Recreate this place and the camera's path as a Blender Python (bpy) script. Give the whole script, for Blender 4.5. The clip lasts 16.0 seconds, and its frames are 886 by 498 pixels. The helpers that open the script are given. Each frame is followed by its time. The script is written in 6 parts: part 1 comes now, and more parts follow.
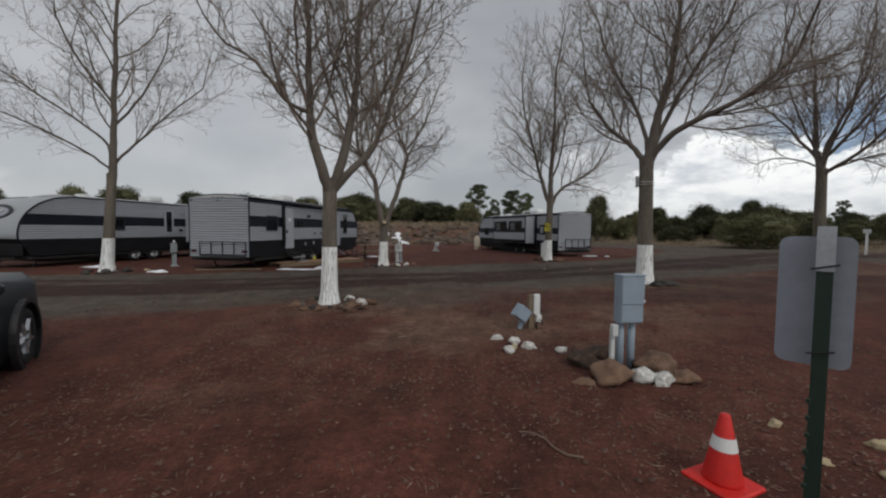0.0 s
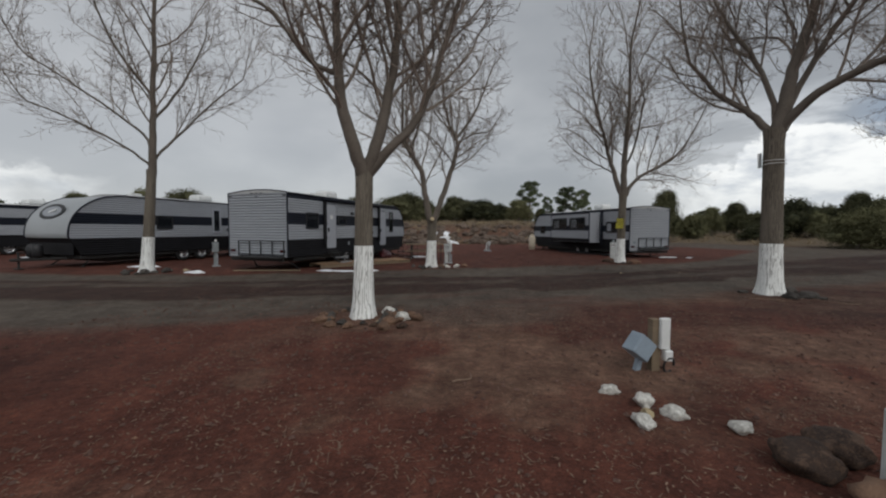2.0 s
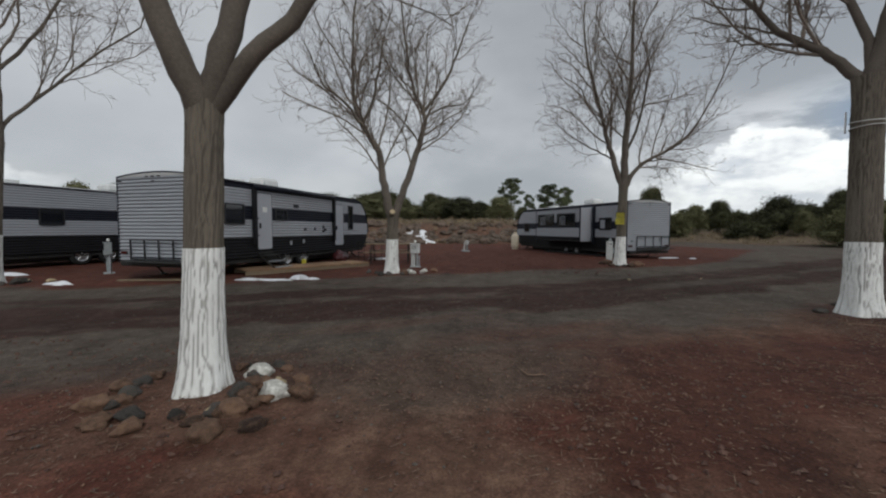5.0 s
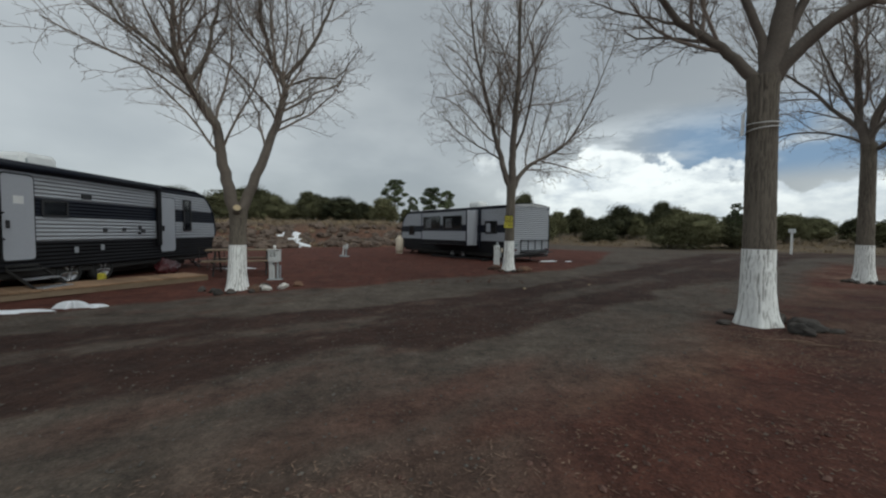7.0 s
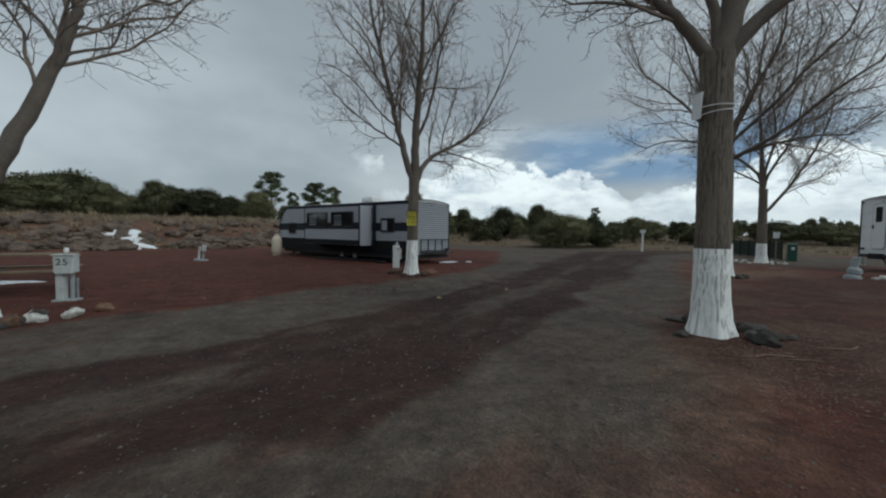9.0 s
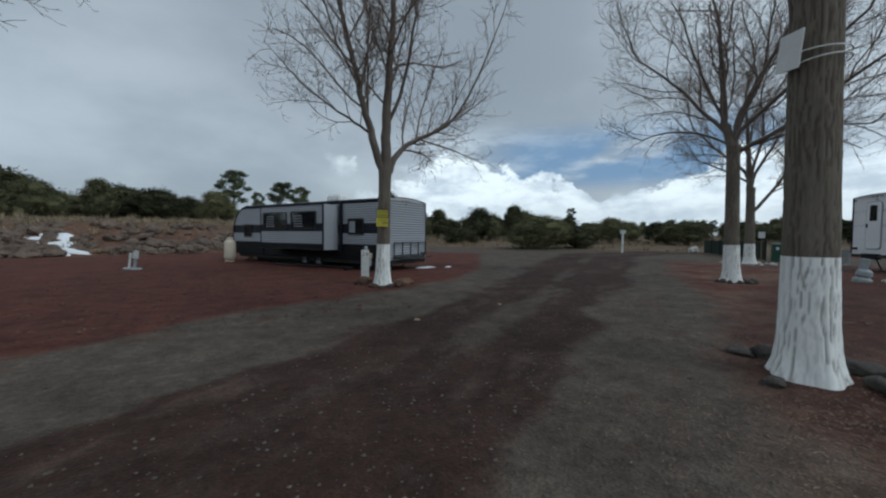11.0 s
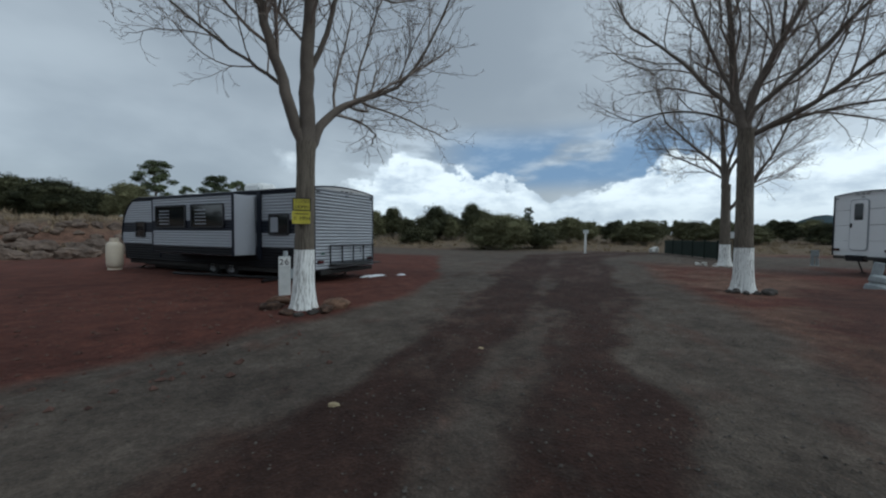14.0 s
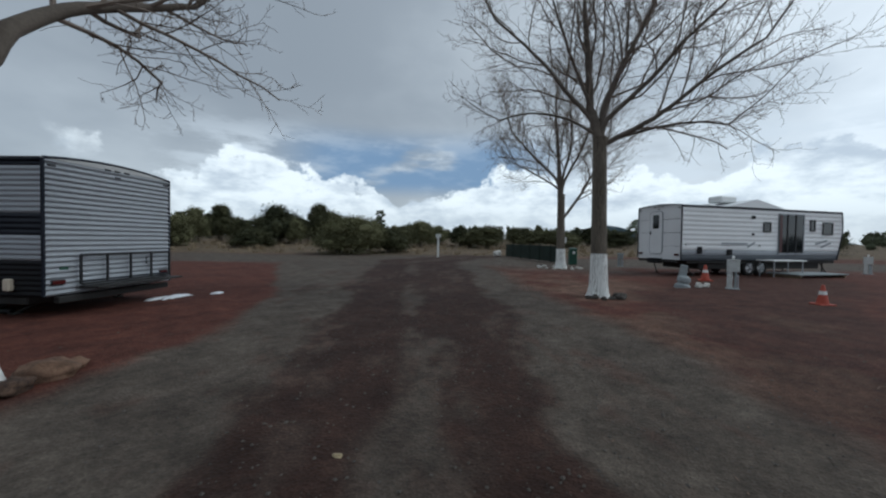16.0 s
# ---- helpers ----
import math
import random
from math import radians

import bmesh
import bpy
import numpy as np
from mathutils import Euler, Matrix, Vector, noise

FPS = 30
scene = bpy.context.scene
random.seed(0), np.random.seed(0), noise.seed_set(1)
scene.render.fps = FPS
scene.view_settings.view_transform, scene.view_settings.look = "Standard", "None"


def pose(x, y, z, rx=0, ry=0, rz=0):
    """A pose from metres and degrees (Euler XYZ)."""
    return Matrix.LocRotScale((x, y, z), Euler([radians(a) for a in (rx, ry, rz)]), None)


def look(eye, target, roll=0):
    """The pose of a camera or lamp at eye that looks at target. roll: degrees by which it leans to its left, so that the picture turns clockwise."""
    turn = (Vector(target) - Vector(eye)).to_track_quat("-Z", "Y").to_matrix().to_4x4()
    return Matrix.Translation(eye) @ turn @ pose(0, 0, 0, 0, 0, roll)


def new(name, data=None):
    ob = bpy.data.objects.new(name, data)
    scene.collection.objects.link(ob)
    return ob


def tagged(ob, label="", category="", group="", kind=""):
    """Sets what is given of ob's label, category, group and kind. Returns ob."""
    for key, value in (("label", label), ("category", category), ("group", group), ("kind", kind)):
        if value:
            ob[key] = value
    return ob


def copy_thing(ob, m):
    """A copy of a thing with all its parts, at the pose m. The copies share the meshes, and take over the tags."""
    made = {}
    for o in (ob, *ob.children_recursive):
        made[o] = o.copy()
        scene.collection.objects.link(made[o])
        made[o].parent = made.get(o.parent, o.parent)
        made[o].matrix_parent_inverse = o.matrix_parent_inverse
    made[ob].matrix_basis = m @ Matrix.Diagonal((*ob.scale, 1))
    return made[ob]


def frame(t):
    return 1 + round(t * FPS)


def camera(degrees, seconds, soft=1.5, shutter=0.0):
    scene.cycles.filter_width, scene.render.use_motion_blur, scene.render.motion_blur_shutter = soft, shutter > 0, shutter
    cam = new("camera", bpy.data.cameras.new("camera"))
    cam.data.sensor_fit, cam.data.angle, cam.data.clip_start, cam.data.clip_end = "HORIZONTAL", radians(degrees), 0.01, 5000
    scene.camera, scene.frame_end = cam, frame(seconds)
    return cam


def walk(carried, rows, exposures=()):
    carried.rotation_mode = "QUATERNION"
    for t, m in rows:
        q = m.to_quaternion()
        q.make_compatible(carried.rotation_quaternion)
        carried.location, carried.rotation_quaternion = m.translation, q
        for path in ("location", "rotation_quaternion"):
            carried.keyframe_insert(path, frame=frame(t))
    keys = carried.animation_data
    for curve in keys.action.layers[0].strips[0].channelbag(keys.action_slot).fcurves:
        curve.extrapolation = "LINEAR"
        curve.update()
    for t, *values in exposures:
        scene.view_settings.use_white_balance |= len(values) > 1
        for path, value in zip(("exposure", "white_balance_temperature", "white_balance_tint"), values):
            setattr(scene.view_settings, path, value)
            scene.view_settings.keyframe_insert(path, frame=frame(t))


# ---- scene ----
cam = camera(99.3, 16.0, 2.2)
PATH = [
    (0, (0.429, 1.531, 1.541), (0.348, 3.527, 1.44), 0.5),
    (0.5, (0.324, 1.917, 1.491), (0.183, 3.909, 1.395), 0.3),
    (1, (0.274, 2.437, 1.448), (0.026, 4.418, 1.345), 0.2),
    (1.5, (0.183, 2.872, 1.438), (-0.139, 4.843, 1.336), 0.3),
    (2, (0.079, 3.348, 1.434), (-0.254, 5.317, 1.332), 0.2),
    (2.5, (0.001, 3.832, 1.414), (-0.33, 5.802, 1.316), 0.3),
    (3, (-0.055, 4.26, 1.389), (-0.376, 6.231, 1.294), 0.1),
    (3.5, (-0.007, 4.768, 1.338), (-0.33, 6.739, 1.233), -0.2),
    (6, (0.201, 7.362, 1.33), (0.153, 9.359, 1.231), 0.2),
    (6.5, (0.231, 7.846, 1.372), (0.342, 9.841, 1.279), 0.1),
    (7, (0.226, 8.299, 1.352), (0.598, 10.262, 1.263), 0.6),
    (7.5, (0.239, 8.807, 1.319), (0.927, 10.683, 1.237), 1.0),
    (8, (0.207, 9.304, 1.32), (1.004, 11.137, 1.239), 1.0),
    (8.5, (0.288, 9.772, 1.297), (1.16, 11.57, 1.214), 0.9),
    (11, (1.196, 11.827, 1.317), (2.245, 13.528, 1.244), 0.5),
    (11.5, (1.467, 12.155, 1.357), (2.538, 13.842, 1.281), 0.4),
    (12, (1.722, 12.568, 1.364), (2.802, 14.25, 1.283), 0.7),
    (12.5, (1.943, 12.961, 1.366), (3.015, 14.647, 1.285), 0.7),
    (13, (2.218, 13.414, 1.375), (3.291, 15.101, 1.296), 0.8),
    (13.5, (2.407, 13.855, 1.391), (3.51, 15.522, 1.32), 0.6),
    (14, (2.805, 14.223, 1.35), (4.047, 15.789, 1.276), 0.5),
    (14.5, (3.089, 14.666, 1.385), (4.471, 16.111, 1.319), 0.7),
    (15, (3.497, 14.974, 1.365), (5.026, 16.262, 1.308), 0.5),
    (15.2, (3.605, 15.162, 1.398), (5.192, 16.378, 1.338), 0.7),
    (15.5, (3.88, 15.341, 1.364), (5.517, 16.489, 1.313), 0.7),
    (16, (4.218, 15.743, 1.385), (5.966, 16.714, 1.337), 0.9),
]
EXPOSURES = [(0.0, 0.0, 6480, 9), (3.5, 0.03, 6430, 8), (6.0, 0.1, 6350, 6), (7.0, 0.05, 6250, 3), (8.5, -0.05, 6050, 0), (11.0, 0.0, 5700, 1), (13.5, 0.0, 5650, 1), (16.0, 0.0, 5750, 3)]
walk(cam, [(t, look(eye, target, roll)) for t, eye, target, roll in PATH], EXPOSURES)

# ---- light: overcast sky with broken cloud, weak wide sun ----
SUN_AZ, SUN_EL = 150.0, 42.0
world = bpy.data.worlds.new("overcast_sky")
scene.world = world
world.use_nodes = True
wt = world.node_tree
wt.nodes.clear()


def wn(kind, **kw):
    n = wt.nodes.new(kind)
    for k, v in kw.items():
        n.inputs[k].default_value = v
    return n


def wmath(op, a, b=None, c=None, clamp=False):
    n = wt.nodes.new("ShaderNodeMath")
    n.operation, n.use_clamp = op, clamp
    for i, v in enumerate((a, b, c)):
        if v is None:
            continue
        if isinstance(v, (int, float)):
            n.inputs[i].default_value = v
        else:
            wt.links.new(v, n.inputs[i])
    return n.outputs[0]


def wstep(v, lo, hi):
    n = wt.nodes.new("ShaderNodeMapRange")
    n.interpolation_type = "SMOOTHSTEP"
    wt.links.new(v, n.inputs["Value"])
    n.inputs["From Min"].default_value, n.inputs["From Max"].default_value = lo, hi
    return n.outputs["Result"]


def wmix(fac, a, b):
    n = wt.nodes.new("ShaderNodeMix")
    n.data_type = "RGBA"
    wt.links.new(fac, n.inputs["Factor"])
    for key, v in (("A", a), ("B", b)):
        sock = [s for s in n.inputs if s.name == key and s.type == "RGBA"][0]
        if isinstance(v, tuple):
            sock.default_value = (*v, 1)
        else:
            wt.links.new(v, sock)
    return [s for s in n.outputs if s.type == "RGBA"][0]


coord = wt.nodes.new("ShaderNodeTexCoord").outputs["Generated"]
sep = wt.nodes.new("ShaderNodeSeparateXYZ")
wt.links.new(coord, sep.inputs[0])
dx, dy, dz = sep.outputs


def wnoise(scale, stretch, detail=6.0, rough=0.55, shift=0.0):
    m = wt.nodes.new("ShaderNodeMapping")
    m.inputs["Scale"].default_value = (1, 1, stretch)
    m.inputs["Location"].default_value = (shift, shift * 0.7, 0)
    wt.links.new(coord, m.inputs["Vector"])
    n = wt.nodes.new("ShaderNodeTexNoise")
    wt.links.new(m.outputs[0], n.inputs["Vector"])
    n.inputs["Scale"].default_value, n.inputs["Detail"].default_value, n.inputs["Roughness"].default_value = scale, detail, rough
    return n.outputs[0]


sky = wt.nodes.new("ShaderNodeTexSky")
sky.sky_type, sky.sun_disc = "NISHITA", False
sky.sun_elevation, sky.sun_rotation = radians(SUN_EL), radians(SUN_AZ)
az = wmath("ARCTAN2", dx, dy)
# stratus sheet, brighter towards the east
east = wstep(az, radians(15), radians(115))
soft_n = wnoise(2.2, 2.0, 5.0, 0.5)
sheet_dark = wmix(wstep(soft_n, 0.35, 0.7), (3.5, 3.65, 3.9), (5.5, 5.6, 5.75))
sheet_light = wmix(wstep(soft_n, 0.35, 0.62), (7.0, 7.2, 7.5), (10.6, 10.6, 10.7))
up = wstep(dz, 0.05, 0.5)
sheet = wmix(wmath("MULTIPLY", east, wstep(wmath("ADD", az, wmath("MULTIPLY", dz, 0.6)), radians(70), radians(125))), sheet_dark, sheet_light)
sheet = wmix(wmath("MULTIPLY", up, 0.35), sheet, (4.3, 4.4, 4.6))
# thicker cloud over the north-east, thinner over the north-west
thick = wmath("MULTIPLY", wstep(az, radians(-12), radians(12)), wmath("SUBTRACT", 1.0, wstep(az, radians(38), radians(62))))
sheet = wmix(wmath("MULTIPLY", wmath("MULTIPLY", thick, wstep(dz, 0.18, 0.4)), 0.45), sheet, (2.6, 2.75, 3.0))
sheet = wmix(wmath("MULTIPLY", wmath("SUBTRACT", 1.0, wstep(az, radians(-38), radians(-6))), 0.35), sheet, (6.2, 6.3, 6.5))
# a gap of blue above the cumulus
gap_n = wnoise(3.4, 3.0, 4.0, 0.5, 2.3)
gap = wmath("MULTIPLY", wmath("MULTIPLY", wstep(az, radians(33), radians(46)), wmath("SUBTRACT", 1.0, wstep(az, radians(66), radians(84)))),
            wmath("MULTIPLY", wstep(dz, 0.10, 0.15), wmath("SUBTRACT", 1.0, wstep(dz, 0.21, 0.29))))
gap = wmath("MULTIPLY", gap, wstep(gap_n, 0.3, 0.46))
mixed = wmix(wmath("MULTIPLY", gap, 0.9), sheet, (2.0, 3.0, 4.5))
thin = wmath("MULTIPLY", wmath("MULTIPLY", wstep(az, radians(15), radians(35)), wmath("SUBTRACT", 1.0, wstep(dz, 0.2, 0.3))), wstep(wnoise(5.0, 3.5, 7.0, 0.6, 5.0), 0.46, 0.63))
mixed = wmix(wmath("MULTIPLY", thin, wmath("MULTIPLY_ADD", gap, -0.55, 0.75)), mixed, (7.4, 7.6, 7.9))
# cumulus bank low in the east, a smaller one in the west
lump = wnoise(9.0, 1.3, 8.0, 0.55, 1.0)
wide = wnoise(3.0, 0.4, 2.0, 0.5, 7.0)
top = wmath("ADD", wmath("MULTIPLY_ADD", lump, 0.26, -0.13), wmath("MULTIPLY_ADD", wide, 0.20, 0.06))
inside = wmath("SUBTRACT", top, dz)
bank_e = wmath("MULTIPLY", wstep(inside, 0.0, 0.018), wstep(wmath("ADD", az, wmath("MULTIPLY_ADD", lump, 0.5, -0.25)), radians(17), radians(27)))
bank_w = wmath("MULTIPLY", wstep(wmath("SUBTRACT", inside, 0.03), 0.0, 0.03), wmath("SUBTRACT", 1.0, wstep(wmath("ADD", az, wmath("MULTIPLY_ADD", lump, 0.4, -0.2)), radians(-62), radians(-50))))
bank = wmath("MAXIMUM", bank_e, bank_w)
body_n = wnoise(7.0, 2.4, 7.0, 0.6, 3.7)
puff = wmix(wstep(body_n, 0.34, 0.6), (6.0, 6.3, 6.8), (10.2, 10.2, 10.1))
puff = wmix(wmath("MULTIPLY", wmath("SUBTRACT", 1.0, wstep(dz, 0.02, 0.12)), 0.55), puff, (5.6, 5.9, 6.3))
mixed = wmix(bank, mixed, puff)
# clear sky shows through a little everywhere
final = wmix(wmath("ADD", 0.93, 0.0), sky.outputs[0], mixed)
bg = wt.nodes.new("ShaderNodeBackground")
bg.inputs["Strength"].default_value = 0.1
wt.links.new(final, bg.inputs["Color"])
wt.links.new(bg.outputs[0], wt.nodes.new("ShaderNodeOutputWorld").inputs["Surface"])

sun = new("sun", bpy.data.lights.new("sun", "SUN"))
sun.data.energy, sun.data.angle, sun.data.color = 0.65, radians(14), (1.0, 0.96, 0.9)
sa, se = radians(SUN_AZ), radians(SUN_EL)
sun.matrix_world = look((math.sin(sa) * math.cos(se) * 60, math.cos(sa) * math.cos(se) * 60, math.sin(se) * 60), (0, 0, 0))


# ---- materials ----
def material(name, color, rough=0.8, vary=0.25, scale=6.0, fine=60.0, bump=0.15, metal=0.0, tint=None, stretch=(1, 1, 1), spec=0.4, per_object=0.0, dist=0.01):
    """Two scales of colour variation and fine relief on one base colour."""
    m = bpy.data.materials.new(name)
    m.use_nodes = True
    nt = m.node_tree
    p = nt.nodes["Principled BSDF"]
    p.inputs["Roughness"].default_value, p.inputs["Metallic"].default_value, p.inputs["Specular IOR Level"].default_value = rough, metal, spec
    tc = nt.nodes.new("ShaderNodeTexCoord")
    mp = nt.nodes.new("ShaderNodeMapping")
    mp.inputs["Scale"].default_value = stretch
    nt.links.new(tc.outputs["Object"], mp.inputs["Vector"])
    outs = []
    for s in (scale, fine):
        n = nt.nodes.new("ShaderNodeTexNoise")
        n.inputs["Scale"].default_value, n.inputs["Detail"].default_value, n.inputs["Roughness"].default_value = s, 5, 0.6
        nt.links.new(mp.outputs[0], n.inputs["Vector"])
        outs.append(n.outputs[0])
    add = nt.nodes.new("ShaderNodeMath")
    add.operation = "MULTIPLY_ADD"
    nt.links.new(outs[0], add.inputs[0])
    add.inputs[1].default_value = 0.6
    half = nt.nodes.new("ShaderNodeMath")
    half.operation = "MULTIPLY"
    nt.links.new(outs[1], half.inputs[0])
    half.inputs[1].default_value = 0.4
    nt.links.new(half.outputs[0], add.inputs[2])
    src = add.outputs[0]
    if per_object:
        oi = nt.nodes.new("ShaderNodeObjectInfo")
        o2 = nt.nodes.new("ShaderNodeMath")
        o2.operation = "MULTIPLY_ADD"
        nt.links.new(oi.outputs["Random"], o2.inputs[0])
        o2.inputs[1].default_value = per_object
        nt.links.new(src, o2.inputs[2])
        o3 = nt.nodes.new("ShaderNodeMath")
        o3.operation = "SUBTRACT"
        nt.links.new(o2.outputs[0], o3.inputs[0])
        o3.inputs[1].default_value = per_object / 2
        src = o3.outputs[0]
    ramp = nt.nodes.new("ShaderNodeValToRGB")
    nt.links.new(src, ramp.inputs[0])
    dark = tuple(c * (1 - vary) for c in color)
    light = tuple(min(1, c * (1 + vary)) for c in (tint or color))
    ramp.color_ramp.elements[0].position, ramp.color_ramp.elements[1].position = 0.32, 0.68
    ramp.color_ramp.elements[0].color, ramp.color_ramp.elements[1].color = (*dark, 1), (*light, 1)
    nt.links.new(ramp.outputs[0], p.inputs["Base Color"])
    if bump:
        b = nt.nodes.new("ShaderNodeBump")
        b.inputs["Strength"].default_value, b.inputs["Distance"].default_value = bump, dist
        nt.links.new(outs[1], b.inputs["Height"])
        nt.links.new(b.outputs[0], p.inputs["Normal"])
    return m


M = {
    "bark": material("bark", (0.14, 0.117, 0.092), 0.9, 0.25, 5, 45, 0.5, stretch=(1, 1, 0.18), tint=(0.165, 0.142, 0.114)),
    "branch": material("branch_bark", (0.135, 0.113, 0.094), 0.9, 0.35, 2, 40, 0.3),
    "twig": material("twig_bark", (0.22, 0.18, 0.15), 0.9, 0.3, 1.5, 30, 0.0),
    "whitewash": material("whitewash", (0.82, 0.83, 0.8), 0.85, 0.1, 7, 60, 0.2, stretch=(1, 1, 0.3), tint=(0.86, 0.87, 0.85)),
    "siding": material("grey_siding", (0.35, 0.37, 0.4), 0.45, 0.07, 1.2, 25, 0.03, stretch=(1, 1, 4)),
    "navy": material("navy_stripe", (0.011, 0.014, 0.023), 0.5, 0.25, 1.5, 25, 0.03, spec=0.2),
    "skirt": material("black_skirt", (0.012, 0.012, 0.014), 0.6, 0.35, 1.5, 25, 0.03, spec=0.15),
    "cap": material("grey_front_cap", (0.34, 0.36, 0.375), 0.4, 0.06, 1.0, 20, 0.0),
    "cream": material("white_trailer", (0.78, 0.79, 0.8), 0.45, 0.06, 1.0, 20, 0.02),
    "darkband": material("dark_grey_band", (0.06, 0.07, 0.085), 0.5, 0.15, 1.5, 20, 0.02),
    "greyband": material("grey_band", (0.3, 0.32, 0.35), 0.45, 0.12, 1.5, 20, 0.02),
    "roof": material("roof_membrane", (0.5, 0.5, 0.5), 0.7, 0.15, 2, 30, 0.05),
    "black": material("black_plastic", (0.02, 0.02, 0.022), 0.5, 0.25, 8, 60, 0.05),
    "steel": material("galvanised_steel", (0.42, 0.44, 0.47), 0.4, 0.2, 6, 50, 0.05, metal=0.7),
    "chassis": material("black_chassis", (0.025, 0.024, 0.023), 0.7, 0.4, 4, 40, 0.1),
    "glass": material("tinted_glass", (0.012, 0.014, 0.017), 0.06, 0.1, 1, 4, 0.0, spec=0.6),
    "door": material("door_grey", (0.4, 0.42, 0.46), 0.4, 0.06, 1, 20, 0.0),
    "white": material("white_plastic", (0.72, 0.73, 0.72), 0.45, 0.1, 4, 40, 0.05),
    "rubber": material("tyre_rubber", (0.018, 0.018, 0.018), 0.85, 0.3, 8, 60, 0.2),
    "rim": material("alloy_rim", (0.5, 0.51, 0.53), 0.3, 0.1, 6, 40, 0.0, metal=0.8),
    "box_grey": material("grey_meter_enclosure", (0.27, 0.33, 0.39), 0.45, 0.12, 5, 60, 0.05),
    "ped_white": material("weathered_white_post", (0.55, 0.57, 0.56), 0.7, 0.2, 6, 50, 0.1),
    "ped_grey": material("weathered_grey_post", (0.3, 0.33, 0.34), 0.7, 0.25, 6, 50, 0.15),
    "wood": material("weathered_wood", (0.2, 0.15, 0.1), 0.85, 0.35, 5, 60, 0.3, stretch=(1, 0.15, 1)),
    "plank": material("deck_plank", (0.27, 0.17, 0.1), 0.8, 0.3, 4, 60, 0.2, stretch=(1, 0.2, 1), per_object=0.3),
    "orange": material("cone_orange", (0.6, 0.024, 0.018), 0.5, 0.15, 6, 50, 0.05),
    "oldorange": material("faded_cone_orange", (0.4, 0.075, 0.045), 0.6, 0.2, 6, 50, 0.05),
    "band": material("reflective_band", (0.72, 0.72, 0.7), 0.4, 0.12, 8, 60, 0.0),
    "car": material("dark_car_paint", (0.012, 0.017, 0.02), 0.3, 0.15, 1.5, 30, 0.0, spec=0.35),
    "chrome": material("chrome_trim", (0.6, 0.61, 0.62), 0.2, 0.05, 3, 30, 0.0, metal=0.9),
    "red_lens": material("red_lamp_lens", (0.07, 0.008, 0.008), 0.25, 0.1, 5, 40, 0.0),
    "boulder": material("brown_boulder", (0.085, 0.052, 0.038), 0.9, 0.55, 2.2, 14, 1.0, tint=(0.145, 0.086, 0.056), per_object=0.3),
    "lava": material("dark_lava_stone", (0.065, 0.058, 0.052), 0.95, 0.45, 5, 40, 0.7, per_object=0.4),
    "whiterock": material("white_painted_stone", (0.45, 0.42, 0.37), 0.85, 0.4, 3.0, 16, 0.8, tint=(0.66, 0.65, 0.61)),
    "tanrock": material("tan_stone", (0.45, 0.36, 0.22), 0.85, 0.25, 9, 70, 0.5),
    "bankrock": material("bank_rock", (0.06, 0.042, 0.034), 0.95, 0.55, 0.8, 9, 0.7, tint=(0.14, 0.105, 0.082)),
    "snow": material("old_snow", (0.82, 0.84, 0.87), 0.6, 0.08, 4, 40, 0.3),
    "juniper": material("juniper_foliage", (0.056, 0.064, 0.034), 0.85, 0.5, 0.9, 9, 0.0, tint=(0.104, 0.102, 0.054), per_object=0.3, spec=0.15),
    "pine": material("pine_foliage", (0.06, 0.078, 0.044), 0.85, 0.45, 0.9, 9, 0.0, tint=(0.09, 0.105, 0.056), per_object=0.3, spec=0.15),
    "woods": material("far_wood_foliage", (0.074, 0.083, 0.052), 0.9, 0.5, 0.15, 1.5, 0.0, spec=0.1),
    "dry": material("dry_grass", (0.2, 0.15, 0.095), 0.9, 0.4, 0.8, 9, 0.0, tint=(0.28, 0.22, 0.14)),
    "litter": material("dry_litter", (0.185, 0.125, 0.09), 0.9, 0.5, 2, 30, 0.0),
    "pebble": material("pebbles", (0.075, 0.066, 0.058), 0.9, 0.5, 3, 30, 0.0, tint=(0.11, 0.098, 0.085)),
    "cinder": material("red_cinder_stones", (0.085, 0.042, 0.034), 0.95, 0.5, 3, 30, 0.0, tint=(0.12, 0.07, 0.055)),
    "yellow": material("yellow_sign", (0.5, 0.44, 0.05), 0.5, 0.12, 5, 40, 0.0),
    "ink": material("black_lettering", (0.015, 0.015, 0.015), 0.6, 0.1, 5, 40, 0.0),
    "sign_back": material("grey_sign_back", (0.25, 0.27, 0.31), 0.45, 0.15, 4, 30, 0.05),
    "tpost": material("green_post_paint", (0.014, 0.03, 0.02), 0.6, 0.3, 8, 50, 0.1),
    "tank": material("cream_tank_paint", (0.6, 0.53, 0.42), 0.45, 0.1, 3, 40, 0.03),
    "green": material("green_painted_metal", (0.02, 0.075, 0.05), 0.5, 0.2, 3, 30, 0.05),
    "hedge": material("dark_green_screen", (0.012, 0.022, 0.016), 0.85, 0.4, 2, 20, 0.2),
    "mountain": material("distant_hill", (0.055, 0.075, 0.085), 1.0, 0.3, 0.01, 0.06, 0.0, spec=0.0),
    "red_car": material("red_vehicle_paint", (0.06, 0.012, 0.014), 0.35, 0.2, 2, 30, 0.0),
    "globe": material("lamp_globe", (0.8, 0.8, 0.78), 0.25, 0.05, 3, 30, 0.0),
}


